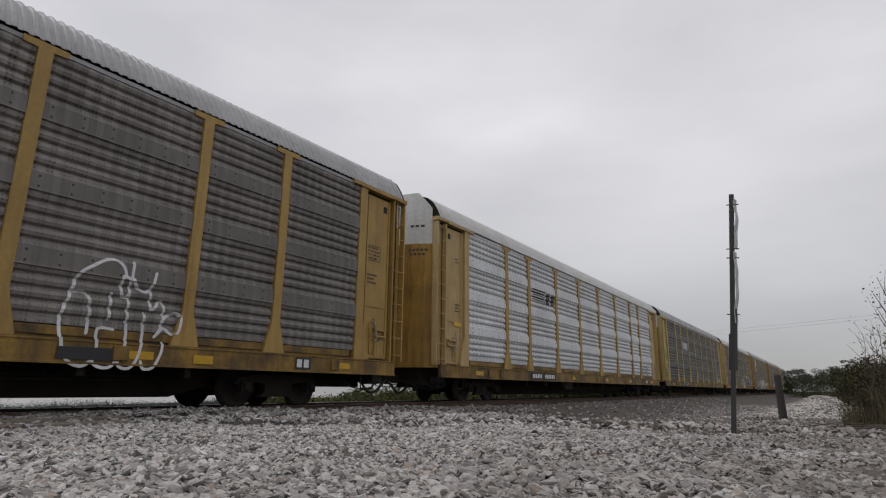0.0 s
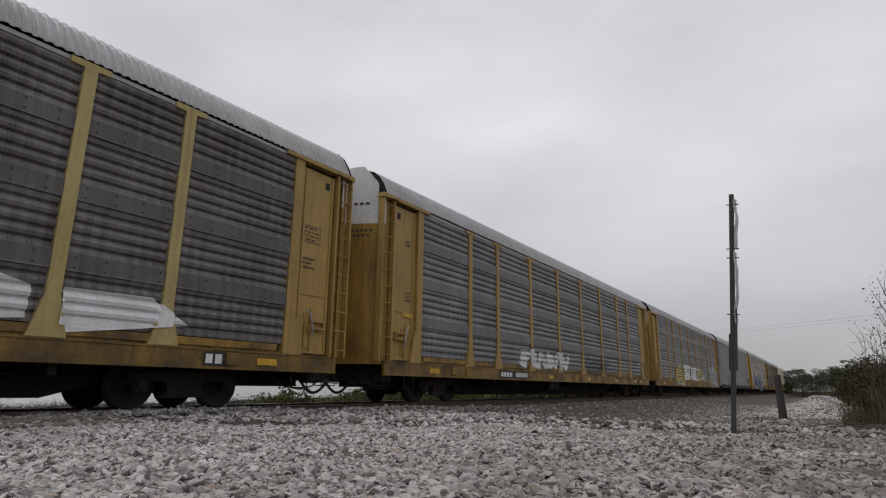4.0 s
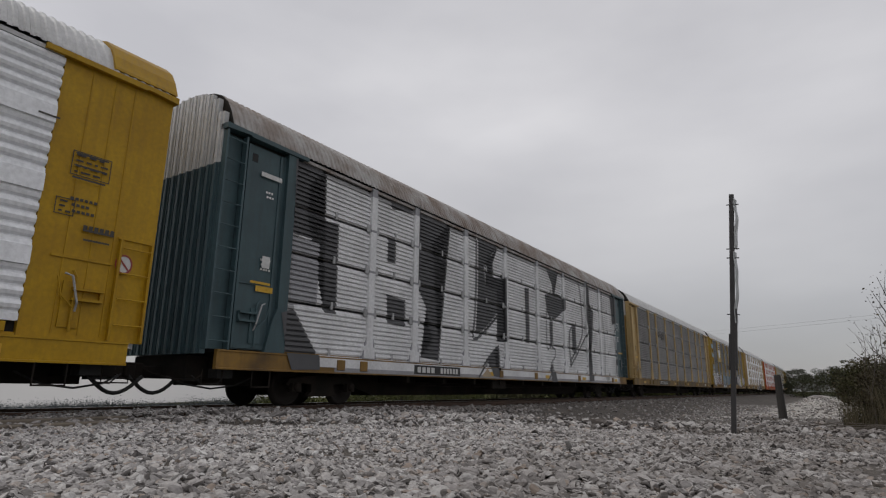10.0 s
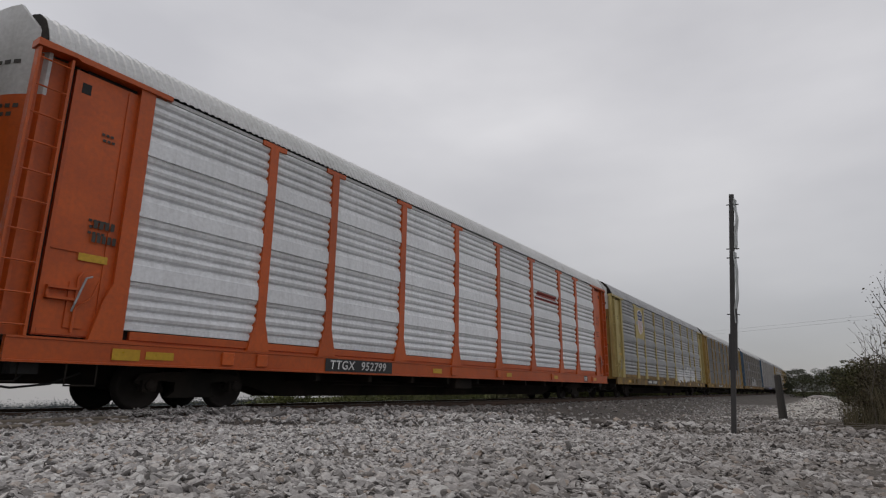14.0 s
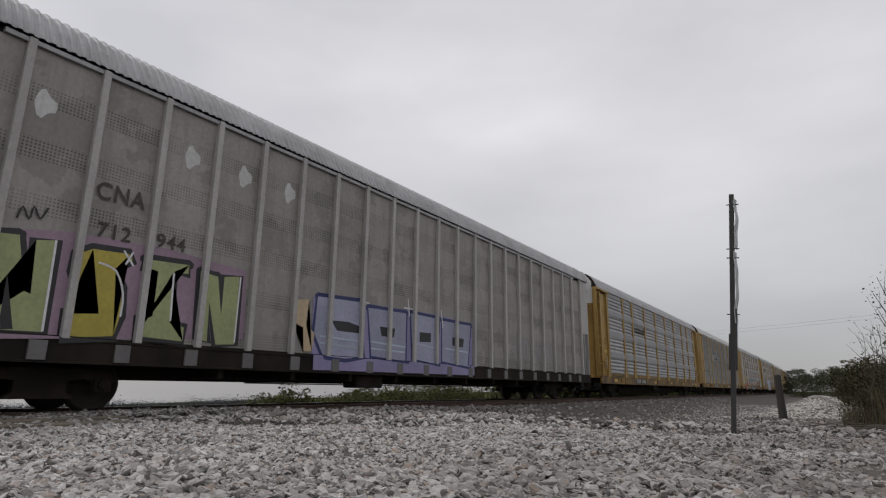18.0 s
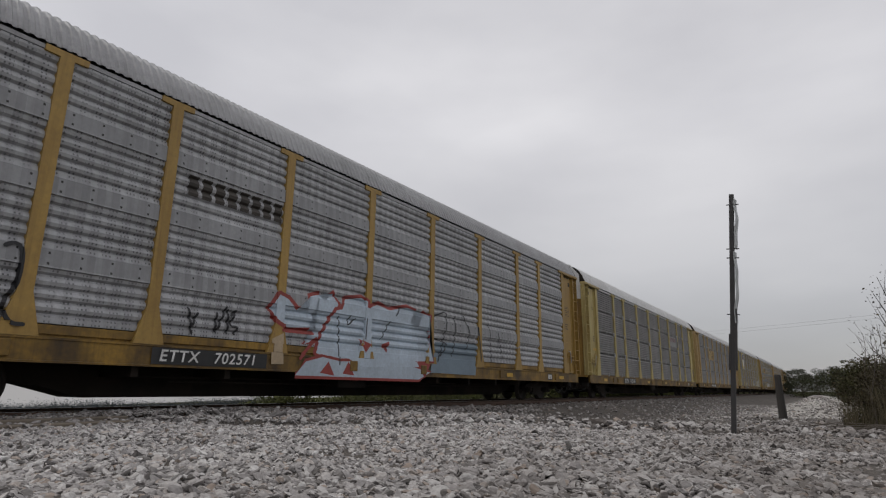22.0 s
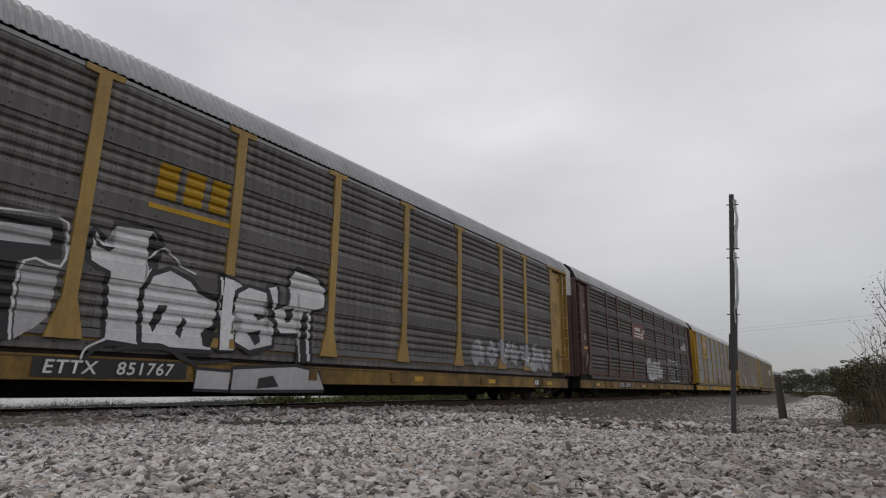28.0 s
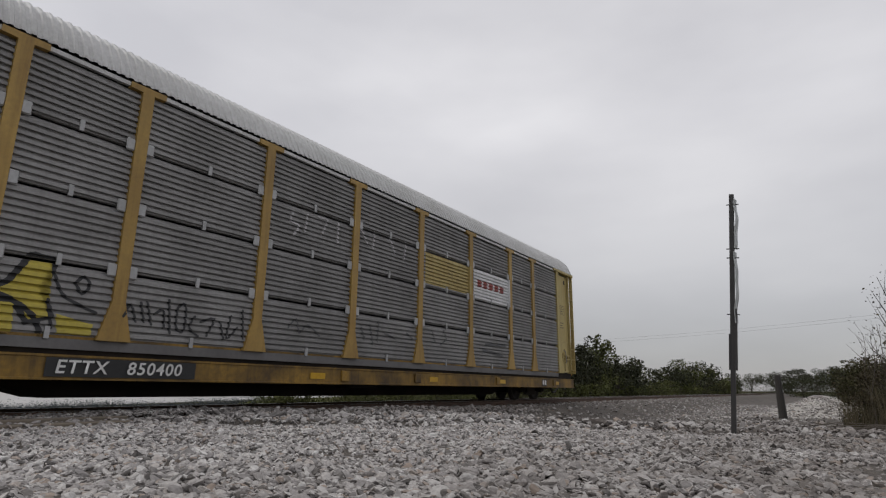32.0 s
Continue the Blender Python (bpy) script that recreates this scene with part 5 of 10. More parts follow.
        if style == "B":
            step = (EAVE - DECK - 0.03) / 4
            for y in POSTS:
                for j in (1, 2, 3):
                    for dy in (-0.17, 0.17):
                        part("bracket", shared("bracket", "clip", clip_make), None, car, at=pose(0, y + dy, DECK + 0.03 + step * j))
            for a, b in bays:
                for j in (0, 1, 2, 3):
                    part("tab", shared("tab", "clip", tab_make), None, car, at=pose(0, (a + b) / 2, DECK + 0.06 + step * j))
    part("fascia", shared("fascia", roof, fascia_make), None, car)
    if style != "C":
        for y in (3.1, 3.9, 11.1, 14.0, 18.7, 23.6):
            part("stake_pocket", shared("stake_pocket", sill, pocket_make), None, car, at=pose(0, y + 0.3 * ((index * 7) % 3), -drop))
    # running gear
    for yc in (3.35, LONG - 3.7):
        truck = part("truck", shared("truck_bolster", "under", bolster_make), None, car, "black cast-steel wheel truck", at=pose(0, yc, 0))
        for sx in (1, -1):
            part("truck_frame", shared("truck_frame", "under", frame_make), None, truck, "black cast truck side frame", at=Matrix.Diagonal((sx, 1, 1, 1)))
        for dy in (-0.875, 0.875):
            part("axle", shared("axle", "wheel", axle_make, True), None, truck, at=pose(0, dy, 0.415))
            for sx in (1, -1):
                part("wheel", shared("wheel", "wheel", wheel_make, True), None, truck, "dark steel wheel", at=Matrix.Translation((0.753 * sx, dy, 0.415)) @ Matrix.Diagonal((sx, 1, 1, 1)))
    for f in (fore, flip):
        part("coupler", shared("coupler", "under", coupler_make), None, car, at=f)
        part("air_hose", shared("air_hose", "hose", hose_make, True), None, car, "sagging black air hose", at=f)
        part("brake_cable", shared("brake_cable", "hose", cable_make), None, car, "slack black brake cables", at=f)
        part("cut_lever", shared("cut_lever", "under", lever_make), None, car, at=f)
        part("step", shared("step", "under", step_make), None, car, at=f @ pose(0, 1.35, 0))
    part("brake_rod", shared("brake_rod", "under", rod_make), None, car)
    part("equipment_box", shared("equipment_box", "under", box_make), None, car, at=pose(0, 10.6 + (index % 3), 0))
    # sill markings
    if style != "C":
        for y, w in ((2.1, 0.5), (10.6, 0.45), (15.2, 0.4), (19.4, 0.45), (24.2, 0.5)):
            block(car, kind, y, y + w, low + 0.11, low + 0.24, "reflect", "reflector_strip", 0.004, "yellow reflective strip")
        block(car, kind, 23.0, 23.45, low + 0.06, top - 0.07, "plate", "data_plate", 0.004, "black data plate with white outline")
        bars(car, kind, 23.04, 23.44, low + 0.10, top - 0.11, 2, "letter", 0.007, "data_plate")
    if marks:
        block(car, kind, mark_at - 0.12, mark_at + 2.3, low + 0.045, top - 0.055, "plate", "number_panel", 0.003, "black panel with white lettering")
        a, _, b = marks.partition(" ")
        lettering(car, a, mark_at, low + 0.10, 0.20, "letter", HALF + 0.03, 1.05, 0.12)
        lettering(car, b, mark_at + 1.06, low + 0.10, 0.20, "letter", HALF + 0.03, 1.05, 0.12)
    elif style != "C":
        block(car, kind, 6.3, 8.7, low + 0.06, top - 0.07, "plate", "number_panel", 0.003, "black panel with worn white marks")
        bars(car, kind, 6.45, 7.35, low + 0.11, top - 0.12, 4, "letter", 0.006)
        bars(car, kind, 7.6, 8.6, low + 0.11, top - 0.12, 6, "letter", 0.006)
    if style in "ABD":
        # small print on the end sheets
        flush = -0.05 if style == "D" else -0.083
        data_box(car, 25.18, 25.78, 3.62, 4.02, flush, "letter" if door in ("teal", "blue", "brown") else "ink")
        ps = []
        for a, b, z in ((25.25, 25.7, 3.22), (25.28, 25.62, 3.12), (25.3, 25.66, 3.02), (0.92, 1.2, 4.42), (0.95, 1.18, 4.32), (0.93, 1.26, 2.95), (0.95, 1.2, 2.85), (0.94, 1.22, 2.75)):
            n = int((b - a) / 0.07)
            ps += [[(a + 0.07 * q, z), (a + 0.07 * q + 0.05, z), (a + 0.07 * q + 0.05, z + 0.045), (a + 0.07 * q, z + 0.045)] for q in range(n)]
        painted("stencil", ps, M["letter" if door in ("teal", "blue", "brown") else "ink"], car, "smooth", flush, "small stencilled print")
        painted("warning_label", [[(0.86, 2.3), (1.3, 2.3), (1.3, 2.42), (0.86, 2.42)]], M["reflect"], car, "smooth", flush + 0.012, "yellow warning label")
        if index == 9:
            disc = [(26.2 + 0.13 * math.cos(q * math.pi / 10), 2.35 + 0.15 * math.sin(q * math.pi / 10)) for q in range(20)]
            ring = ribbon(disc + disc[:1], 0.03)
            painted("warning_disc", [disc], M["white"], car, "smooth", flush + 0.004, "round white warning sign")
            painted("warning_disc", ring + ribbon([(26.12, 2.44), (26.28, 2.26)], 0.03), M["spray_r"], car, "smooth", flush + 0.007, "red ring and bar of the warning sign")
            data_box(car, 25.05, 25.33, 2.95, 3.22, flush + 0.003, "ink", 3)
            bars(car, "smooth", 25.5, 26.0, 2.76, 2.86, 6, "ink", flush + 0.003)
    CARS.append((car, near + travel(max(index, 0))))
    return car, kind




# ---- the cars, from the head of the visible train to its last car ----
def cars():
    c, k = rail_car(-1, -14.35, "A", "ochre", "galv_warm", "roof", "enclosed auto carrier, ochre frame, dull galvanised panels, white scrawl")
    block(c, k, 20.6, 21.0, 0.80, 0.95, "reflect", "reflector_strip", 0.004)
    brush(c, k, "w", 0.05, [(18.39, 1.08), (18.35, 1.24), (18.35, 1.45), (18.41, 1.67), (18.51, 2.08), (18.7, 2.25), (18.89, 2.38), (19.06, 2.39), (19.18, 2.29), (19.22, 2.15)], [(18.47, 1.81), (18.62, 1.82), (18.72, 1.71), (18.75, 1.49), (18.74, 1.19)], [(19.04, 1.85), (19.05, 1.44)], [(19.18, 2.15), (19.19, 1.87), (19.28, 1.82), (19.32, 1.93), (19.3, 2.12), (19.18, 2.15)], [(19.33, 2.41), (19.32, 2.08), (19.33, 1.65), (19.35, 1.24), (19.34, 1.05), (19.27, 0.87), (19.28, 0.71), (19.45, 0.68), (19.57, 0.84), (19.62, 1.17), (19.62, 1.59)], [(19.35, 2.13), (19.46, 2), (19.59, 1.95), (19.68, 2.03), (19.73, 2.29)], [(19.68, 2.01), (19.7, 1.7), (19.75, 1.67), (19.88, 1.83), (19.95, 1.68), (19.94, 1.38), (19.83, 1.21)], [(19.93, 1.48), (20.02, 1.59), (20.19, 1.65), (20.27, 1.56), (20.23, 1.31), (20.13, 1.28), (19.99, 1.37), (19.9, 1.28)], [(18.39, 1.08), (18.44, 0.87), (18.56, 0.73), (18.72, 0.69), (18.83, 0.76), (18.91, 0.94), (18.9, 1.27), (19.14, 1.28)], [(18.92, 0.9), (18.87, 0.76), (19.01, 0.68), (19.18, 0.71), (19.27, 0.92)], [(19.63, 0.8), (19.69, 0.68), (19.86, 0.71), (19.97, 0.95), (19.98, 1.12)])
    splash(c, k, "k", [(18.36, 0.97), (19.32, 0.98), (19.33, 0.78), (18.36, 0.79)])

    c, k = rail_car(0, 14.21, "A", "ochre", "galv_white", "roof_light", "enclosed auto carrier, tan frame, bright galvanised panels, dark emblem", door="tan")
    for i in range(5):
        block(c, k, 6.7, 7.9, 4.30 - 0.1 * i, 4.35 - 0.1 * i, "ink", "emblem")
    bars(c, k, 7.95, 8.95, 3.85, 4.3, 2, "ink", name="emblem", skew=0.1)
    tag(c, k, 22.5, 24.0, 1.3, 1.85, "k", 2, 0.04)

    c, k = rail_car(1, 13.20, "A", "pale", "galv_dark", "roof", "enclosed auto carrier, pale yellow frame, sooty panels with scrawls", marks="ETTX 710999", mark_at=5.8)
    block(c, k, 6.9, 9.0, 3.62, 4.25, "spray_g", "emblem")
    bars(c, k, 7.05, 8.9, 3.72, 4.15, 3, "letter", 0.009, "emblem")
    brush(c, k, "d", 0.2, [(2.35, 1.96), (2.21, 2.13), (2.03, 2.11), (1.94, 1.95), (2.05, 1.76), (2.31, 1.74), (2.54, 1.62), (2.53, 1.34), (2.32, 1.24)], [(2.97, 2.17), (2.73, 1.86), (2.68, 1.55), (2.85, 1.34), (3.06, 1.32), (3.18, 1.57), (3.14, 1.93), (2.97, 2.17)])
    brush(c, k, "d", 0.16, [(3.17, 2.02), (3.27, 1.22)], [(3.88, 2.06), (3.67, 2.1), (3.5, 2), (3.57, 1.24)], [(4.14, 2.1), (3.8, 2.03), (3.87, 1.25)])
    brush(c, k, "d", 0.14, [(4.27, 2.25), (4.72, 2.21), (5.27, 2.22)], [(4.67, 2.21), (4.72, 1.34)])
    brush(c, k, "k", 0.06, [(6.69, 2.21), (6.7, 1.79), (6.97, 1.4), (7.12, 1.47), (7.12, 1.84)], [(7.4, 1.93), (7.37, 1.43), (7.69, 1.52), (7.74, 1.97)], [(7.98, 2.38), (8.09, 1.61), (7.78, 1.59), (7.84, 1.91), (8.1, 1.94)], [(8.37, 2.03), (8.32, 1.57), (8.7, 1.53), (8.56, 2.05)])
    brush(c, k, "w", 0.045, [(22.72, 1.5), (22.66, 1.66), (22.56, 1.67), (22.51, 1.51), (22.59, 1.34), (22.72, 1.29), (22.87, 1.36), (22.94, 1.55), (22.92, 1.82), (22.84, 2), (22.69, 2), (22.66, 1.84), (22.67, 1.68)], [(22.88, 2.01), (23.02, 1.88), (23.11, 1.62), (23.12, 1.3), (22.97, 1.25), (22.9, 1.3)], [(23.01, 1.99), (23.13, 2.06), (23.26, 2.02), (23.38, 1.81), (23.44, 1.54), (23.41, 1.32), (23.28, 1.28), (23.28, 1.53), (23.17, 1.67)], [(23.25, 2.02), (23.35, 2.09), (23.5, 1.94), (23.57, 1.83)], [(23.46, 2.05), (23.61, 1.92), (23.66, 1.84)], [(23.59, 2.1), (23.74, 2.08), (23.84, 1.92), (23.93, 1.59), (23.92, 1.41), (23.74, 1.36), (23.65, 1.56)], [(22.93, 1.25), (23.22, 1.24), (23.28, 1.31)], [(23.97, 1.47), (24.09, 1.52), (24.15, 1.47), (24.07, 1.4), (24.16, 1.35), (24.06, 1.25)], [(24.18, 1.49), (24.29, 1.52), (24.26, 1.26)], [(24.36, 1.51), (24.51, 1.54), (24.47, 1.44), (24.6, 1.41), (24.56, 1.28), (24.45, 1.3)])

    c, k = rail_car(2, 12.13, "A", "pale", "galv_dark", "roof_light", "enclosed auto carrier, tan ends, sooty panels covered in graffiti", door="tan", sill="ochre_old")
    block(c, k, 6.5, 9.05, 3.35, 4.40, "tan", "painted_panel")
    bars(c, k, 6.9, 8.6, 3.72, 4.15, 3, "ink", 0.008, "emblem")
    block(c, k, 6.9, 8.6, 3.55, 3.62, "ink", "emblem", 0.008)
    brush(c, k, "q", 0.04, [(13.56, 1.69), (13.76, 1.93), (13.98, 1.96), (14.14, 1.82)])
    splash(c, k, "l", [(13.53, 1.65), (13.79, 1.7), (13.8, 1.52), (13.57, 1.49)])
    splash(c, k, "l", [(13.86, 1.69), (14.13, 1.73), (14.19, 1.57), (13.87, 1.49)])
    brush(c, k, "q", 0.05, [(13.73, 1.27), (13.92, 1.37), (14.05, 1.26)], [(13.8, 1.48), (13.9, 1.33)])
    splash(c, k, "q", [(15.05, 1.79), (15.43, 1.84), (15.47, 1.55), (15.1, 1.48)], "k")
    splash(c, k, "q", [(15.47, 1.84), (15.84, 1.89), (15.88, 1.63), (15.51, 1.56)], "k")
    splash(c, k, "q", [(15.88, 2.13), (16.15, 2.19), (16.24, 1.62), (16.03, 1.3), (15.93, 1.59)], "k")
    splash(c, k, "l", [(16.2, 2.02), (16.48, 2.06), (16.54, 1.75), (16.21, 1.7)], "k")
    splash(c, k, "l", [(16.54, 2.09), (16.89, 2.14), (16.96, 1.82), (16.54, 1.73)], "k")
    splash(c, k, "g", [(15.1, 1.48), (15.49, 1.54), (15.55, 1.21), (15.12, 1.21)], "k")
    splash(c, k, "q", [(15.54, 1.52), (15.99, 1.57), (16.04, 1.22), (15.58, 1.21)], "k")
    splash(c, k, "l", [(16.04, 1.6), (17.06, 1.73), (17.18, 1.29), (16.09, 1.21)], "k")
    splash(c, k, "q", [(15.04, 1.15), (15.54, 1.17), (15.59, 0.82), (15.08, 0.82)], "k")
    splash(c, k, "q", [(15.56, 1.17), (16.02, 1.2), (16.04, 0.82), (15.61, 0.82)], "k")
    splash(c, k, "q", [(16.04, 1.2), (16.53, 1.19), (16.3, 0.83), (16.09, 0.82)], "k")
    splash(c, k, "l", [(16.54, 1.17), (17.29, 1.21), (17.17, 0.81), (16.36, 0.83)], "k")
    brush(c, k, "k", 0.05, [(15.11, 1.36), (15.51, 1.43)], [(15.61, 1.41), (15.86, 1.4)], [(16.22, 1.47), (16.53, 1.24)], [(16.65, 1.66), (16.87, 1.27)])
    splash(c, k, "d", [(19.05, 1.79), (19.48, 1.69), (20.63, 1.58), (21.91, 1.73), (22.26, 2.08), (22.42, 1.26), (20.68, 1.2), (19.14, 1.21)])
    splash(c, k, "q", [(18.84, 2.56), (19.03, 2.52), (19.12, 2.29), (19.08, 2.04), (18.93, 2.01)], "k")
    splash(c, k, "q", [(19.1, 2.37), (19.25, 2.49), (19.39, 2.5), (19.52, 2.33), (19.59, 1.71), (19.42, 2.1), (19.16, 2.14)], "k")
    splash(c, k, "q", [(19.06, 1.95), (19.17, 2.12), (19.33, 2.1), (19.44, 1.94), (19.5, 1.7), (19.39, 1.84), (19.13, 1.93)], "k")
    splash(c, k, "q", [(19.59, 1.88), (19.55, 2.3), (19.62, 2.49), (19.72, 2.51), (19.81, 2.26), (19.93, 1.67), (19.8, 1.61), (19.68, 1.64)], "k")
    splash(c, k, "q", [(19.82, 2.35), (19.98, 2.52), (20.14, 2.51), (20.35, 2.32), (20.29, 2.08), (20.09, 2.03), (20.06, 1.69), (19.99, 1.63)], "k")
    splash(c, k, "q", [(20.22, 1.71), (20.27, 1.98), (20.43, 2.05), (20.5, 1.88), (20.44, 1.69), (20.32, 1.63)], "k")
    splash(c, k, "q", [(20.39, 2.28), (20.48, 2.44), (20.59, 2.36), (20.62, 1.95), (20.49, 2.2)], "k")
    splash(c, k, "q", [(20.61, 2.22), (20.73, 2.48), (20.87, 2.51), (20.98, 2.29), (20.99, 2), (21.2, 1.69), (20.99, 1.62), (20.87, 1.79), (20.76, 1.64)], "k")
    splash(c, k, "q", [(21.25, 2.29), (21.38, 2.46), (21.62, 2.45), (21.69, 2.21), (21.78, 1.71), (21.43, 1.67), (21.32, 1.95)], "k")
    splash(c, k, "q", [(21.53, 2.08), (21.75, 2.06), (21.86, 1.77), (21.64, 1.65)], "k")
    splash(c, k, "q", [(22, 2.36), (22.15, 2.52), (22.37, 2.48), (22.42, 2.27), (22.34, 1.99), (22.31, 1.46), (22.12, 1.39), (22.14, 1.86)], "k")
    brush(c, k, "q", 0.05, [(19.5, 1.7), (19.44, 1.48), (19.28, 1.41)], [(19.93, 1.63), (19.98, 1.42), (19.91, 1.26)], [(20.53, 1.66), (20.58, 1.44)], [(21.2, 1.69), (21.19, 1.22)], [(21.82, 1.52), (21.82, 1.24)])
    brush(c, k, "k", 0.07, [(19.7, 1.98), (19.78, 1.73)], [(20.31, 1.85), (20.38, 1.77)], [(22.25, 2.19), (22.21, 2.02)])
    brush(c, k, "k", 0.05, [(19.94, 2.24), (20.31, 2.26)], [(21.42, 2.16), (21.49, 1.78)])
    brush(c, k, "l", 0.05, [(22.69, 2.09), (22.9, 1.95), (22.74, 1.71), (23.12, 1.76), (23.02, 2.08), (23.32, 1.78), (23.5, 2.08), (23.68, 1.76), (23.95, 2.02), (24.2, 1.75)])
    brush(c, k, "w", 0.04, [(25.14, 1.84), (25.3, 1.54), (25.45, 1.9), (25.67, 1.5), (25.73, 1.9), (25.22, 1.47)])

    c, k = rail_car(3, 12.46, "A", "ochre", "galv_dark", "roof", "enclosed auto carrier, ochre frame, sooty panels, emblem panel, graffiti", post="pale", marks="TTGX 995698", mark_at=6.45)
    plate_panel(c, 4.50, 6.19, 3.35, 5.44, "tan")
    painted("emblem", [[(4.85, 4.15), (4.95, 5.05), (5.85, 4.95), (5.95, 4.45)]], M["spray_w"], c, k, 0.010, "white wedge emblem")
    painted("emblem", [[(4.85, 4.12), (5.95, 4.42), (5.95, 3.95), (5.3, 3.9)]], M["spray_n"], c, k, 0.012, "green wedge emblem")
    tag(c, k, 0.6, 1.5, 1.5, 2.4, "k", 12, 0.04)
    splash(c, k, "m", [(4.93, 1.94), (5.36, 1.98), (5.44, 1.83), (5.54, 1.93), (6.03, 1.96), (6.02, 1.49), (6.18, 1.34), (6.19, 1.04), (5.95, 0.74), (5.14, 0.7)], "w")
    splash(c, k, "t", [(5.56, 1.36), (6.16, 1.35), (6.17, 1.08), (6.02, 1.03), (5.57, 1.12)])
    splash(c, k, "N", [(5.09, 1), (5.98, 1.02), (5.91, 0.74), (5.14, 0.7)])
    brush(c, k, "w", 0.04, [(5.72, 1.96), (5.77, 2.13), (5.88, 2.17), (5.82, 2.27), (5.78, 2.31)])
    splash(c, k, "w", [(6.84, 1.45), (7.04, 1.49), (7.22, 1.35), (7.23, 1.16), (6.89, 1.13)])
    splash(c, k, "q", [(7.56, 1.96), (7.7, 2.13), (7.9, 2.09), (8.05, 1.77), (7.76, 1.69), (7.6, 1.72)])
    splash(c, k, "q", [(8.05, 1.93), (8.87, 2.04), (8.84, 1.71), (8.19, 1.69)])
    splash(c, k, "q", [(7.45, 1.27), (7.76, 1.67), (8.42, 1.71), (8.77, 1.27), (8.33, 1.5), (7.86, 1.3)])
    brush(c, k, "k", 0.1, [(8.03, 1.22), (8.29, 1.34), (8.65, 1.27)])
    splash(c, k, "q", [(8.98, 2.16), (9.15, 2.41), (9.36, 2.39), (9.46, 2.11), (9.44, 1.66), (9.15, 1.63)], "k")
    splash(c, k, "q", [(9.22, 1.2), (9.45, 1.55), (10.3, 1.74), (11.47, 1.6), (11.81, 0.73), (9.03, 0.66)])
    splash(c, k, "q", [(9.56, 2.42), (9.89, 2.47), (10.02, 1.83), (9.56, 1.78)], "k")
    splash(c, k, "q", [(10.31, 2.35), (10.54, 2.48), (10.6, 1.89), (10.29, 1.8)], "k")
    splash(c, k, "q", [(10.65, 2.21), (10.97, 2.31), (11.05, 1.94), (10.76, 1.85)])
    splash(c, k, "q", [(10.13, 1.85), (11.61, 2.07), (11.75, 1.5), (10.19, 1.32)])
    brush(c, k, "k", 0.1, [(9.34, 1.32), (9.72, 1.57), (10.18, 1.38)], [(9.53, 0.78), (9.9, 1.3), (10.38, 0.93)], [(10.45, 0.93), (10.79, 1.52), (11.48, 1.48)])
    brush(c, k, "k", 0.08, [(11.36, 0.84), (11.58, 1.33)])
    brush(c, k, "k", 0.06, [(9.56, 1.78), (9.88, 1.47)])
    splash(c, k, "w", [(11.99, 2.04), (12.26, 2.28), (12.79, 2.06), (13.43, 2.27), (13.91, 2.03), (14.45, 2.08), (14.48, 1.32), (12.05, 1.19)])
    splash(c, k, "w", [(14.65, 2.1), (15.32, 2.24), (16.03, 2.15), (16.64, 2.23), (17.23, 2.08), (17.23, 1.39), (14.64, 1.33)])
    splash(c, k, "g", [(12.06, 1.13), (14.44, 1.22), (14.41, 0.8), (12.08, 0.8)])
    splash(c, k, "g", [(14.64, 1.23), (17.14, 1.26), (16.98, 0.74), (14.58, 0.78)])
    splash(c, k, "w", [(18.71, 1.79), (19.49, 1.98), (20.11, 1.82), (20.09, 1.34), (18.52, 1.18)])
    splash(c, k, "w", [(20.54, 1.85), (21.92, 1.87), (22.65, 1.45), (20.51, 1.16)])
    splash(c, k, "k", [(12.29, 1.87), (12.69, 1.94), (12.66, 1.56), (12.26, 1.56)])
    brush(c, k, "l", 0.06, [(13.06, 1.25), (13.19, 0.84)], [(15.21, 1.41), (15.36, 0.83)], [(13.49, 1.31), (13.74, 0.93)])
    brush(c, k, "k", 0.06, [(13.72, 1.18), (13.97, 0.86)], [(16.06, 1.25), (15.92, 0.84)])

    c, k = rail_car(4, 11.60, "A", "ochre", "galv_mid", "roof", "enclosed auto carrier, ochre frame, dull galvanised panels, low graffiti")
    piece(c, k, 8.0, 13.0, 1.1, 2.0, 6, "w", "d", 13, 0.3)
    tag(c, k, 15.0, 18.5, 1.2, 2.0, "k", 14, 0.05)

    c, k = rail_car(5, 10.75, "A", "ochre", "galv_mid", "roof", "enclosed auto carrier, ochre frame, galvanised panels with large graffiti", sill="ochre_old")
    block(c, k, 25.4, 25.85, 1.72, 1.92, "reflect", "warning_label", -0.05, "yellow warning label")
    splash(c, k, "y", [(6.47, 2.03), (7.06, 2.06), (7.25, 2.27), (7.61, 2.36), (7.79, 2.24), (7.96, 2.23), (8.15, 2.08), (8.36, 2.11), (8.44, 2.22), (8.53, 2), (8.79, 1.99), (8.8, 1.62), (8.93, 1.39), (9.25, 1.57), (9.38, 1.34), (9.3, 0.81), (8.09, 0.76), (7.96, 1.09), (6.64, 1.06)], "m")
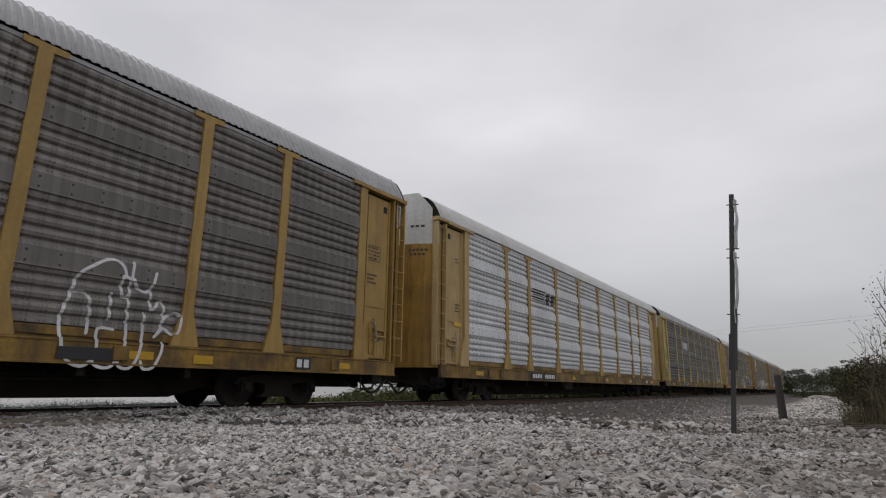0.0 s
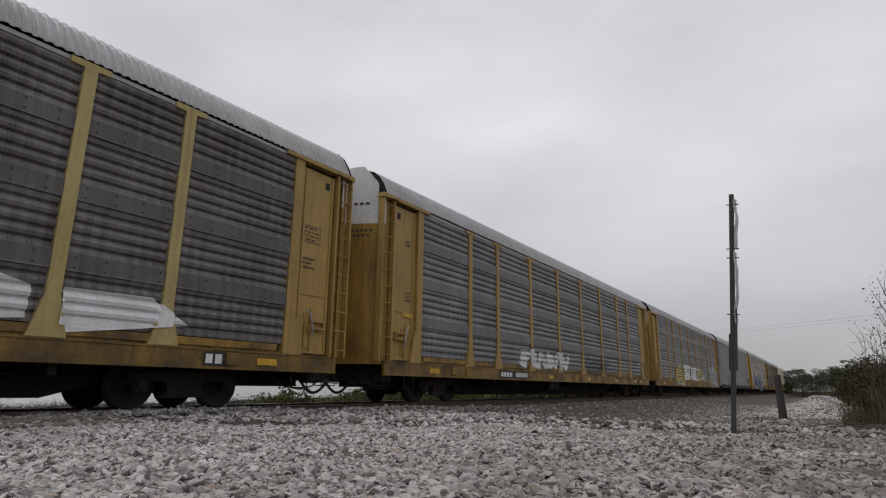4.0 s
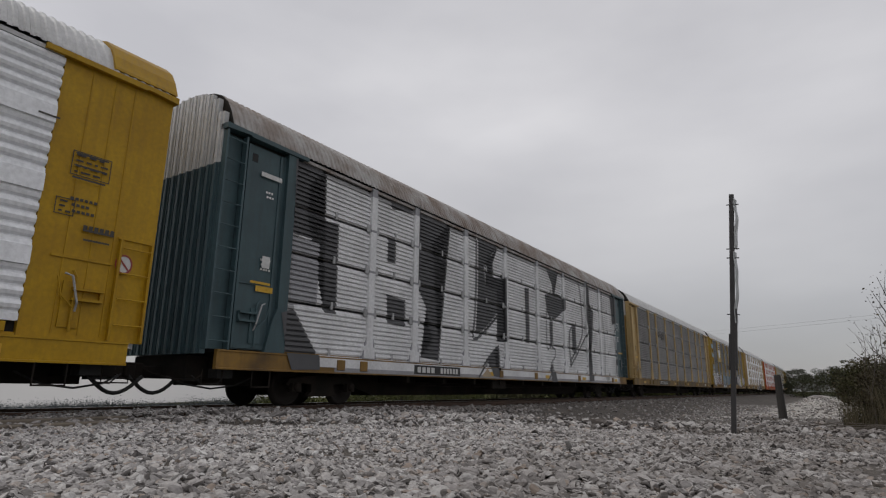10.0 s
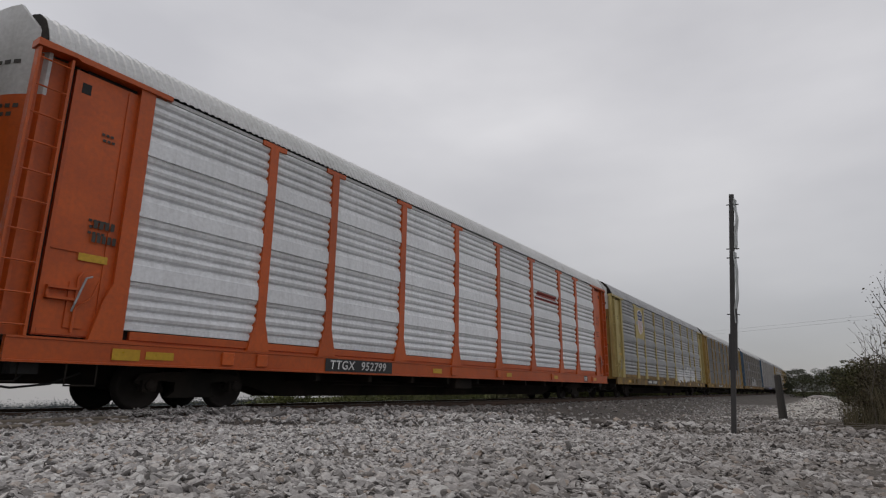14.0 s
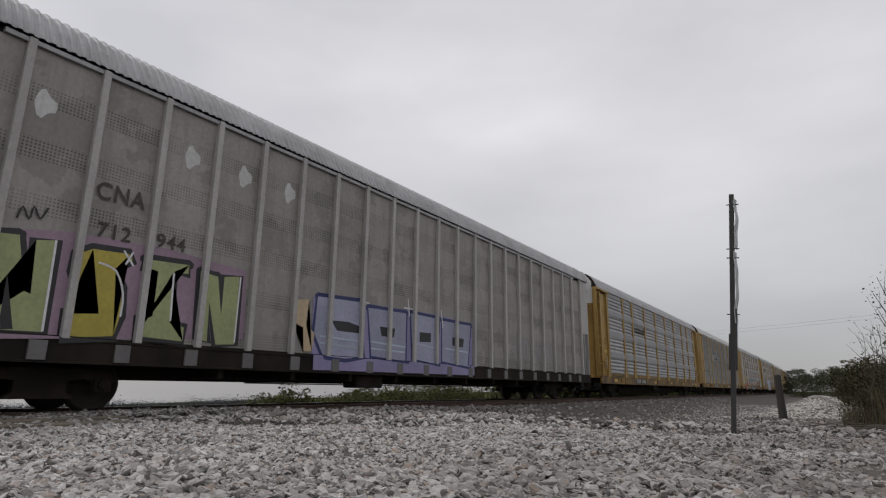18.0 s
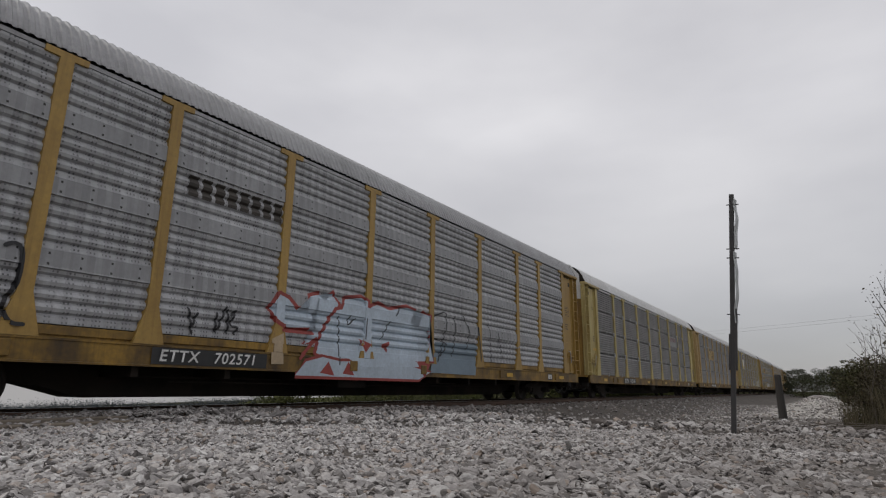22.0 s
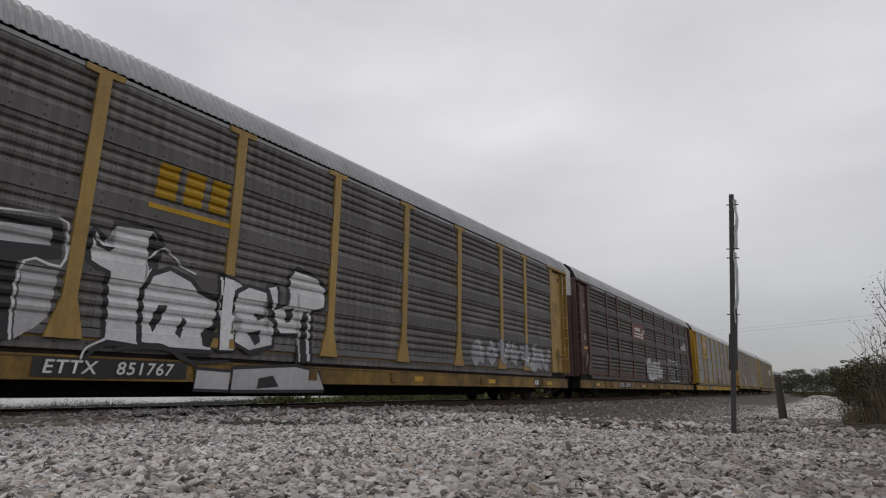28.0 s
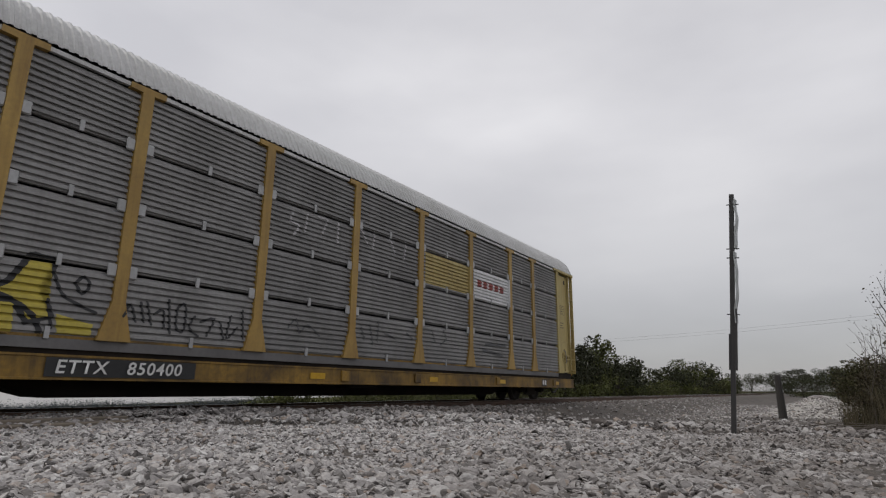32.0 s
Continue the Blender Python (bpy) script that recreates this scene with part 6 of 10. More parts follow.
    brush(c, k, "m", 0.08, [(7.27, 1.89), (7.42, 1.87), (7.42, 1.62), (7.35, 1.41)], [(7.87, 1.94), (7.89, 1.6), (7.68, 1.4), (7.35, 1.41)], [(7.09, 1.9), (7.24, 1.84), (7.22, 1.51), (7.19, 1.27)], [(8.08, 1.93), (8.07, 1.71), (7.93, 1.34), (7.89, 1.08)], [(8.48, 1.9), (8.35, 1.61)], [(8.8, 1.95), (8.71, 1.6), (8.6, 1.41)], [(7.39, 1.37), (7.47, 1.09)], [(8.12, 1.1), (8.53, 1.22), (8.68, 1.14), (8.89, 1.34), (9.25, 1.57)], [(6.73, 2), (6.89, 1.47), (7.11, 1.34)])
    splash(c, k, "p", [(7.38, 1.35), (7.59, 1.38), (7.49, 1.15)])
    splash(c, k, "e", [(8.21, 1.06), (9.2, 1.18), (9.2, 0.83), (8.21, 0.81)])
    brush(c, k, "e", 0.12, [(7.49, 2.14), (7.54, 1.55)], [(8.22, 1.91), (8.25, 1.37)])
    splash(c, k, "w", [(9.09, 2.38), (11.68, 2.42), (11.72, 1.31), (9.25, 1.18)])
    brush(c, k, "k", 0.05, [(10.01, 1.96), (10.01, 2.23), (9.91, 2.37), (9.59, 2.21), (9.45, 1.99), (9.54, 1.75), (9.75, 1.62), (9.87, 1.74), (10.03, 1.81)], [(9.17, 1.78), (9.32, 1.79), (9.51, 1.95)], [(10.63, 1.39), (10.5, 1.92), (10.6, 2.15), (10.91, 2.37), (11.27, 2.25), (11.45, 1.81), (11.36, 1.34)], [(9.82, 1.23), (10.5, 1.44), (10.75, 1.4)], [(10.69, 1.94), (11.08, 2.05), (10.91, 1.75), (11.16, 1.89), (11.07, 2.16)])
    splash(c, k, "w", [(11.92, 2.34), (12.33, 2.27), (14.45, 2.34), (14.53, 1.23), (12.03, 1.27)])
    brush(c, k, "k", 0.06, [(11.92, 2.4), (12.25, 2.26), (12.36, 1.9), (12.28, 1.53), (12.02, 1.33)], [(12.69, 2.45), (12.68, 2.06), (13.02, 2.1), (12.99, 2.49), (13.29, 2.5), (13.3, 2), (13.5, 1.83), (13.42, 1.63), (13.49, 1.18)], [(12.52, 1.92), (12.95, 1.9)], [(12.7, 1.81), (13.05, 1.79), (13, 1.34)], [(12.34, 1.29), (13, 1.28)])
    splash(c, k, "w", [(14.67, 2.29), (15.58, 2.25), (17.42, 2.2), (18.03, 1.76), (18.66, 1.46), (14.74, 1.18)])
    splash(c, k, "y", [(15.27, 1.63), (15.48, 2.02), (15.83, 2.2), (15.97, 1.76), (15.63, 1.44), (15.05, 1.45)], "k")
    splash(c, k, "y", [(16.08, 2.07), (16.46, 2.34), (16.87, 2.15), (16.83, 1.67), (16.15, 1.62)], "k")
    splash(c, k, "y", [(16.92, 2.15), (17.28, 2.19), (17.44, 1.71), (16.94, 1.68)], "k")
    splash(c, k, "y", [(14.85, 1.18), (14.94, 1.44), (15.62, 1.56), (16.23, 1.52), (16.25, 1.22)], "k")
    splash(c, k, "y", [(16.36, 1.49), (16.75, 1.56), (16.84, 1.25), (16.37, 1.23)], "k")
    splash(c, k, "y", [(17.59, 1.4), (18.5, 1.53), (18.6, 1.2), (17.6, 1.19)], "k")
    splash(c, k, "q", [(21.13, 2.16), (21.35, 2.47), (21.62, 2.55), (22.15, 2.63), (22.32, 2.62), (23.13, 2.65), (23.29, 2.54), (23.74, 2.63), (23.97, 2.57), (24.54, 2.57), (24.4, 2.28), (24.85, 2.02), (25.04, 2.04), (25.09, 1.08), (25.05, 0.87), (21.36, 0.78)], "k")
    splash(c, k, "k", [(21.39, 2.04), (21.53, 2.24), (21.52, 2.07), (21.5, 1.98)])
    splash(c, k, "k", [(21.68, 2.22), (21.94, 2.23), (21.96, 2.37), (22.17, 2.5), (22.11, 2.13), (22.21, 2.02), (22.06, 1.98), (21.95, 2.15), (21.77, 2.11)])
    splash(c, k, "k", [(21.22, 1.85), (21.58, 1.91), (21.64, 1.8), (21.24, 1.7)])
    splash(c, k, "k", [(21.65, 1.97), (22.02, 1.99), (21.97, 1.81), (21.81, 1.83)])
    splash(c, k, "k", [(21.62, 1.67), (21.76, 1.69), (21.9, 1.5), (21.96, 1.39), (21.72, 1.08), (21.63, 0.99), (21.71, 1.36)])
    splash(c, k, "k", [(22.47, 2.2), (22.67, 2.28), (22.5, 2.02), (22.4, 2)])
    splash(c, k, "k", [(22.27, 1.85), (22.52, 1.84), (22.66, 1.77), (22.62, 1.72), (22.47, 1.66), (22.28, 1.72)])
    splash(c, k, "k", [(22.87, 2.13), (23.16, 2.42), (23.3, 2.49), (23.15, 2.17), (23.26, 2.05), (23.19, 1.89), (23.13, 1.65), (23.13, 1.42), (23.38, 1.16), (23.29, 1.16), (23.01, 1.5), (22.86, 1.94)])
    splash(c, k, "k", [(22.31, 1.6), (22.6, 1.59), (22.69, 1.55), (22.34, 1.43)])
    splash(c, k, "k", [(23.51, 2.04), (23.77, 2.38), (23.92, 2.51), (23.98, 2.47), (23.79, 2.23)])
    splash(c, k, "k", [(23.43, 1.73), (23.87, 1.64), (24.17, 1.42), (24.38, 1.04), (24.42, 0.79), (24.2, 0.78), (24.09, 1.22), (23.79, 1.48), (23.51, 1.65)])
    splash(c, k, "k", [(24.04, 2.01), (24.29, 2.21), (24.48, 2.13), (24.46, 1.76), (24.68, 1.47), (24.57, 1.35), (24.36, 1.64)])
    splash(c, k, "k", [(23.52, 1.55), (23.79, 1.44), (23.97, 1.26), (23.56, 1.27)])
    splash(c, k, "k", [(21.94, 1.06), (22.81, 1.08), (22.8, 0.84), (21.97, 0.83)])
    splash(c, k, "g", [(22.85, 1.08), (23.3, 1.06), (23.15, 0.83), (22.89, 0.82)])
    splash(c, k, "e", [(23.59, 1.07), (24, 1.06), (24.08, 0.82), (23.57, 0.82)])
    splash(c, k, "g", [(21.35, 1.64), (21.61, 1.71), (21.6, 1.35), (21.42, 1.25)])
    splash(c, k, "g", [(24.68, 1.94), (24.92, 1.97), (24.98, 1.49), (24.68, 1.47)])
    brush(c, k, "w", 0.045, [(21.35, 2.49), (21.62, 2.58), (21.85, 2.58), (22.15, 2.65)], [(22.24, 2.63), (22.58, 2.62), (23.08, 2.66), (23.22, 2.53), (23.74, 2.66), (23.95, 2.51), (24.54, 2.6), (24.4, 2.28), (24.25, 2.13), (24.02, 2.01)], [(24.7, 2.08), (25.03, 2.1), (25.03, 1.82)], [(23.49, 1.6), (23.48, 1.36), (23.57, 1.22), (23.69, 1.04), (23.39, 0.79)], [(23.52, 1.6), (23.9, 1.45), (24.12, 1.22), (24.19, 0.83)], [(22.31, 1.6), (22.32, 1.47), (22.47, 1.62), (22.66, 1.57)], [(22.64, 1.73), (22.77, 1.93), (22.89, 2.04), (22.98, 2.01)])
    brush(c, k, "k", 0.03, [(21.9, 1.75), (22.17, 1.49), (22.26, 1.29), (22.16, 1.07), (21.9, 0.83)])
    brush(c, k, "m", 0.03, [(24.99, 2.48), (25.13, 2.39), (25.09, 2.22), (25.27, 2.3), (25.31, 2.53), (25.46, 2.44), (25.3, 2.08)])

    c, k = rail_car(6, 9.75, "C", "max_trim", "max_grey", "roof", "articulated-style auto carrier, smooth grey panels with punched bands", sill="under")
    tag(c, k, 2.4, 3.4, 1.6, 2.25, "w", 20, 0.06)
    bars(c, k, 4.1, 8.6, 1.7, 2.05, 8, "max_dark")
    piece(c, k, 10.7, 17.9, 1.15, 2.2, 8, "g", "k", 21, 0.30)
    block(c, k, 24.5, 25.8, 1.55, 2.1, "plate", "patch", 0.004, "black paint patch")
    bars(c, k, 23.7, 24.2, 1.95, 2.25, 2, "ink", 0.006, "data_plate")
    bars(c, k, 3.0, 3.5, 5.0, 5.0 + 0.3, 1, "letter")
    for a in (1.9, 3.3, 4.6, 5.9):
        painted("worn_patch", [[(a + 0.3 * math.cos(q), 4.7 + 0.28 * math.sin(q * 1.0) * (1 + 0.3 * math.cos(3 * q))) for q in [2 * math.pi * i / 14 for i in range(14)]]], M["white"], c, k, 0.003, "pale worn patch")
        painted("worn_patch", [[(a + 0.3 * math.cos(q), 2.9 + 0.2 * math.sin(q) * (1 + 0.3 * math.cos(2 * q))) for q in [2 * math.pi * i / 14 for i in range(14)]]], M["max_trim"], c, k, 0.003, "pale worn patch")

    c, k = rail_car(7, 9.06, "A", "yellow", "galv_light", "roof", "enclosed auto carrier, bright yellow ends, shield panel, blue graffiti", sill="ochre_old", post="ochre", marks="TTGX 852862", mark_at=6.5)
    plate_panel(c, 4.50, 6.19, 3.5, 5.44, "gold")
    shield(c, k, 5.4, 4.55, 1.15, 1.55)
    lettering(c, "BUILDING", 7.2, 4.62, 0.34, "ink", HALF + 0.004, 1.1)
    lettering(c, "AMERICA", 9.55, 4.62, 0.34, "ink", HALF + 0.004, 1.1)
    splash(c, k, "e", [(4.13, 2.34), (4.29, 2.13), (4.57, 2.23), (4.44, 2.5), (4.86, 2.33), (4.83, 1.85), (4.73, 1.43), (4.38, 1.34), (4.47, 1.81), (4.24, 2.01)], "k")
    splash(c, k, "N", [(4.99, 2.59), (6.26, 2.63), (6.23, 1.99), (6, 1.46), (6.21, 1.1), (4.76, 1.08), (5.03, 1.45), (4.91, 1.85)], "t")
    splash(c, k, "N", [(6.36, 2.6), (7.04, 2.63), (7.56, 2.56), (8.83, 2.58), (9.22, 2.32), (9.14, 1.32), (8.66, 1.08), (6.39, 1.05), (6.54, 1.5)], "t")
    splash(c, k, "l", [(5.74, 2.51), (6.09, 2.54), (5.96, 1.97), (5.73, 2.19)])
    splash(c, k, "l", [(7.19, 2.51), (7.46, 2.52), (7.33, 1.97)])
    splash(c, k, "l", [(6.41, 2.01), (6.57, 1.64), (6.39, 1.49)])
    splash(c, k, "l", [(5.28, 2.08), (5.68, 2.19), (5.62, 1.93), (5.27, 1.87)])
    splash(c, k, "e", [(6.79, 1.92), (7.04, 2.01), (7.02, 1.47), (6.82, 1.52)])
    splash(c, k, "e", [(9.74, 2.21), (9.94, 2.07), (9.86, 1.36), (9.39, 1.18), (9.49, 1.88)], "k")
    splash(c, k, "t", [(4.6, 0.96), (6.22, 0.97), (5.73, 0.71), (4.95, 0.69)])
    brush(c, k, "l", 0.06, [(4.95, 2.52), (4.99, 1.86), (5.19, 1.4)], [(6.18, 2.58), (6.18, 1.48)], [(8, 2.55), (7.84, 1.6), (7.98, 1.05)])
    brush(c, k, "l", 0.05, [(5.26, 1.41), (5.51, 1.33), (5.69, 1.56), (5.56, 1.68)], [(7.51, 1.71), (7.55, 1.1)], [(8.72, 2.26), (8.99, 1.69), (8.78, 1.16)])
    splash(c, k, "t", [(11.29, 2.49), (12.15, 2.49), (14.08, 2.5), (14.04, 1.98), (14.57, 2.16), (14.81, 2.09), (14.59, 1.54), (15.59, 0.77), (15.56, 0.51), (11.31, 0.48)], "k")
    splash(c, k, "N", [(11.01, 2.28), (12.32, 2.37), (12.3, 2), (11.79, 1.95), (11.79, 1.71), (12.34, 1.75), (12.28, 1.4), (11.74, 1.38), (11.8, 1.03), (12.31, 0.98), (12.3, 0.54), (11.3, 0.55)])
    splash(c, k, "N", [(12.45, 2.33), (13.38, 2.39), (13.32, 2.07), (12.75, 2.03), (12.75, 1.76), (13.41, 1.8), (13.32, 1.42), (12.72, 1.4), (12.77, 1.02), (13.38, 1.01), (13.36, 0.56), (12.45, 0.54)])
    splash(c, k, "N", [(13.57, 2.41), (13.83, 2.35), (13.81, 1.76), (14.25, 2.01), (14.76, 2.06), (14.58, 1.64), (14.41, 1.22), (14.73, 0.84), (14.88, 0.55), (14.44, 0.54), (14.17, 1.01), (13.85, 1.09), (13.82, 0.57), (13.49, 0.57)])
    splash(c, k, "e", [(12.02, 1.87), (12.4, 1.88), (12.4, 1.77), (12.03, 1.77)], "k")
    splash(c, k, "e", [(13.12, 1.86), (13.43, 1.85), (13.42, 1.73), (13.12, 1.73)], "k")
    splash(c, k, "e", [(12.18, 1.1), (12.36, 1.14), (12.39, 0.92), (12.18, 0.91)], "k")
    splash(c, k, "e", [(13.28, 1.19), (13.43, 1.2), (13.44, 0.92), (13.28, 0.94)], "k")
    splash(c, k, "l", [(12.8, 1.99), (12.97, 1.99), (12.98, 1.82), (12.81, 1.81)])
    splash(c, k, "l", [(12.77, 1.32), (12.97, 1.29), (12.98, 1.07), (12.78, 1.09)])
    brush(c, k, "w", 0.06, [(12.52, 2.35), (12.51, 1.42), (12.47, 0.91), (12.43, 0.66)], [(13.55, 2.4), (13.51, 1.44), (13.48, 0.97), (13.46, 0.61)], [(14.38, 2.05), (13.94, 1.53)])
    brush(c, k, "w", 0.05, [(14.15, 1.11), (14.36, 0.73), (14.55, 0.49)])
    splash(c, k, "e", [(14.84, 1.83), (15.01, 2.01), (15.2, 1.93), (15.31, 2.11), (15.7, 2.22), (15.78, 2.11), (15.6, 1.87), (15.87, 1.9), (16.17, 1.76), (16.06, 1.46), (15.78, 1.44), (15.73, 1.27), (15.95, 1.12), (14.94, 1.08), (14.66, 1.45)], "k")
    brush(c, k, "k", 0.06, [(15.64, 1.54), (15.81, 1.83), (16.23, 1.82), (16.18, 1.64), (15.77, 1.55)])
    brush(c, k, "k", 0.03, [(14.92, 1.68), (15, 1.53), (15.17, 1.71), (15.15, 1.33), (15.29, 1.72)])
    brush(c, k, "q", 0.04, [(15.85, 1.44), (16.65, 1.45), (16.71, 1.1)], [(16.71, 1.63), (16.76, 1.88), (17.07, 1.97), (17.11, 1.18)], [(17.6, 1.71), (18.15, 1.7), (18.09, 1.24)], [(18.32, 1.91), (18.47, 1.2)], [(18.63, 1.67), (19.14, 1.58)])

    c, k = rail_car(8, 8.24, "A", "ochre_old", "galv_dark", "roof", "enclosed auto carrier, rust-stained ochre ends, sooty panels, yellow sign panel", marks="TTGX 971586", mark_at=5.6)
    plate_panel(c, 4.50, 6.19, 3.45, 5.44, "yellow")
    bars(c, k, 4.85, 6.05, 4.35, 4.8, 3, "ink", 0.012, "emblem", 0.06)
    block(c, k, 4.85, 6.05, 4.15, 4.22, "ink", "emblem", 0.012)
    tag(c, k, 12.5, 15.1, 1.5, 2.05, "w", 25, 0.05)
    tag(c, k, 20.5, 22.5, 1.4, 2.1, "w", 26, 0.05)
    block(c, k, 25.25, 25.75, 1.75, 1.86, "reflect", "warning_label", -0.05, "yellow warning label")
    block(c, k, 25.25, 25.7, 1.92, 2.03, "reflect", "warning_label", -0.05, "yellow warning label")
    brush(c, k, "w", 0.05, [(23.65, 2.21), (23.74, 1.87), (23.94, 2.03), (23.85, 2.17), (23.65, 2.21)], [(23.92, 2.14), (24.03, 2.12), (24.1, 1.89)], [(24.14, 1.86), (24.16, 2.17), (24.31, 1.89)], [(24.15, 1.98), (24.26, 2)], [(24.33, 2.18), (24.39, 2.07), (24.46, 2.21), (24.46, 1.83)], [(24.59, 2.21), (24.5, 2.17), (24.58, 2.06), (24.65, 1.98), (24.56, 1.91)], [(24.09, 1.73), (24.15, 1.76), (24.25, 1.75)])

    c, k = rail_car(9, 7.43, "D", "yellow", "strip_white", "roof_light", "new auto carrier, bright yellow ends and sill, white ribbed panels", marks="ETTX 716794", mark_at=5.8)
    plate_panel(c, 4.50, 6.19, 3.45, 5.44, "yellow")
    shield(c, k, 5.4, 4.5, 1.3, 1.75)
    lettering(c, "BUILDING", 7.2, 4.85, 0.34, "ink", HALF + 0.004, 1.1)
    lettering(c, "AMERICA", 9.55, 4.85, 0.34, "ink", HALF + 0.004, 1.1)
    block(c, k, 0.75, 1.05, 5.05, 5.25, "white", "label_plate", 0.010, "white label")
    block(c, k, 0.72, 1.55, 4.72, 4.92, "white", "label_plate", 0.010, "white label")
    painted("emblem", [[(0.30 + 0.14 * math.cos(q), 2.05 + 0.17 * math.sin(q)) for q in [2 * math.pi * i / 16 for i in range(16)]]], M["white"], c, k, 0.012, "round white warning disc")
    for a, b, z0, z1 in ((25.2, 25.7, 3.55, 3.58), (25.2, 25.7, 3.75, 3.78), (25.2, 25.7, 3.95, 3.98), (25.5, 25.9, 2.6, 2.63), (25.5, 25.9, 2.75, 2.78), (24.6, 24.9, 4.4, 4.43)):
        block(c, k, a, b, z0, z1, "ink", "stencil", 0.010)
    brush(c, k, "r", 0.045, [(-0.06, 4.44), (0.19, 4.2)], [(0.07, 3.92), (0.28, 4.03), (0.28, 3.78)], [(0.22, 3.89), (0.42, 4.2), (0.55, 3.66), (0.65, 4.2)], [(0.64, 3.55), (0.74, 4.16), (0.9, 4.13), (0.87, 3.61), (0.69, 3.82)], [(0.93, 3.88), (1.11, 3.66), (1.23, 4.22)], [(1.03, 3.71), (1.42, 3.67), (1.11, 3.66), (0.99, 3.19)], [(0.32, 3.61), (0.64, 3.49)])

    c, k = rail_car(10, 6.55, "B", "teal", "strip_light", "roof_dark", "old auto carrier, dark teal ends, wall covered by white block graffiti", sill="ochre_old", post="spray_g", plain_end=True, cap=False)
    block(c, k, 3.2, 25.2, 0.74, 1.07, "spray_g", "spray_paint", 0.0012, "grey spray paint over the sill")
    block(c, k, 1.9, 24.9, 0.85, 5.3, "spray_w", "spray_paint", 0.0015, "white spray-painted ground over the whole wall")
    for a, b, z0, z1, mm in ((0.7, 1.2, 2.45, 2.5, "reflect"), (0.95, 1.15, 2.8, 3.05, "letter"), (0.75, 1.3, 4.75, 4.85, "letter"), (25.35, 26.05, 2.35, 2.42, "reflect")):
        block(c, k, a, b, z0, z1, mm, "stencil", -0.05)
    splash(c, k, "d", [(1.61, 5.43), (2.62, 5.5), (2.14, 4.99), (2.11, 4.2), (3.14, 4.27), (3.2, 2.08), (2.8, 2.08), (2.58, 3.7), (1.7, 3.72)])
    splash(c, k, "g", [(1.71, 3.65), (2.54, 3.67), (2.56, 2.23), (1.78, 2.14)])
    splash(c, k, "d", [(1.52, 1.93), (1.9, 2.06), (2.7, 1.07), (2.73, 0.79), (1.91, 0.76), (1.7, 1.19)])
    splash(c, k, "d", [(5.04, 4.36), (5.39, 4.36), (5.39, 3.7), (5.04, 3.69)])
    splash(c, k, "d", [(5.07, 2.82), (5.87, 2.76), (5.9, 2.04), (5.11, 2.07)])
    splash(c, k, "d", [(5.06, 5.58), (6.09, 5.57), (6.1, 5.33), (5.17, 5.2)])
    splash(c, k, "d", [(6.39, 5.66), (8.16, 5.61), (7.16, 4.65), (7.82, 4.67), (7.75, 2.88), (7.57, 1.19), (6.65, 1.26), (7.24, 1.75), (6.9, 2.66), (6.38, 3.29)])
    splash(c, k, "d", [(9.91, 5.63), (11.4, 5.58), (11.12, 5.23), (10.51, 4.87), (10.33, 4.52), (10.42, 3.85), (11.23, 3.86), (11.27, 3.04), (10.5, 2.46), (9.89, 2.16), (9.7, 2.22), (9.82, 3.72), (9.88, 4.57)])
    splash(c, k, "k", [(11.35, 5.44), (10.92, 4.83), (11, 4.25), (11.88, 4.35), (11.88, 2.04), (11.22, 2.01), (11.22, 2.92), (11.23, 3.81), (10.42, 3.85), (10.42, 4.65)])
    brush(c, k, "d", 0.1, [(9.79, 5.57), (9.78, 4.01), (9.68, 2.69), (9.6, 1.97), (10.41, 2.34), (11.28, 2.93)])
    brush(c, k, "w", 0.07, [(9.87, 5.55), (9.87, 4.04), (9.75, 2.71), (9.7, 2.22)])
    splash(c, k, "d", [(11.35, 1.87), (10.82, 1.6), (10.49, 1.37), (10.68, 1.1), (10.87, 0.82), (11.42, 0.8), (11.09, 1.23), (11.05, 1.53)])
    brush(c, k, "d", 0.08, [(11.29, 1.86), (10.54, 1.38), (9.86, 0.78)])
    splash(c, k, "c", [(10.43, 1.08), (10.04, 0.8), (10.72, 0.79)])
    splash(c, k, "d", [(13.54, 4.26), (13.92, 4.29), (13.89, 2.12), (13.57, 2.14)])
    splash(c, k, "d", [(15.73, 5.54), (17.05, 5.61), (16.69, 5.26), (16.51, 4.89), (16.5, 4.33), (16.31, 4.29), (16.28, 4.83), (15.99, 5.06), (15.79, 5.32)])
    splash(c, k, "d", [(15.48, 4.28), (16.73, 4.47), (17.77, 4.37), (17.74, 3.95), (16.79, 3.46), (15.99, 3.17), (15.63, 3.69)])
    splash(c, k, "d", [(15.88, 3.15), (16.21, 3.21), (16.21, 2.11), (15.9, 2.15)])
    brush(c, k, "d", 0.06, [(15.63, 3.69), (15.53, 2.11), (15.9, 2.12)], [(16.06, 2.09), (16.39, 2.06), (16.37, 1.76), (15.99, 1.45), (15.81, 1.03), (15.42, 0.75)])
    splash(c, k, "d", [(15.79, 1.23), (16.1, 1.46), (16.43, 0.71), (15.87, 0.69)])
    splash(c, k, "d", [(18.43, 3.08), (18.89, 3.31), (18.93, 1.98), (18.41, 2.09)])
    brush(c, k, "d", 0.09, [(19.05, 5.45), (19.54, 5.3), (19.71, 4.69), (19.74, 2.91), (18.28, 1.76), (18.16, 1.44), (18.1, 2.87), (18.8, 3.3)])
    brush(c, k, "d", 0.08, [(18.16, 1.44), (20.23, 2.88), (20.75, 3.59)])
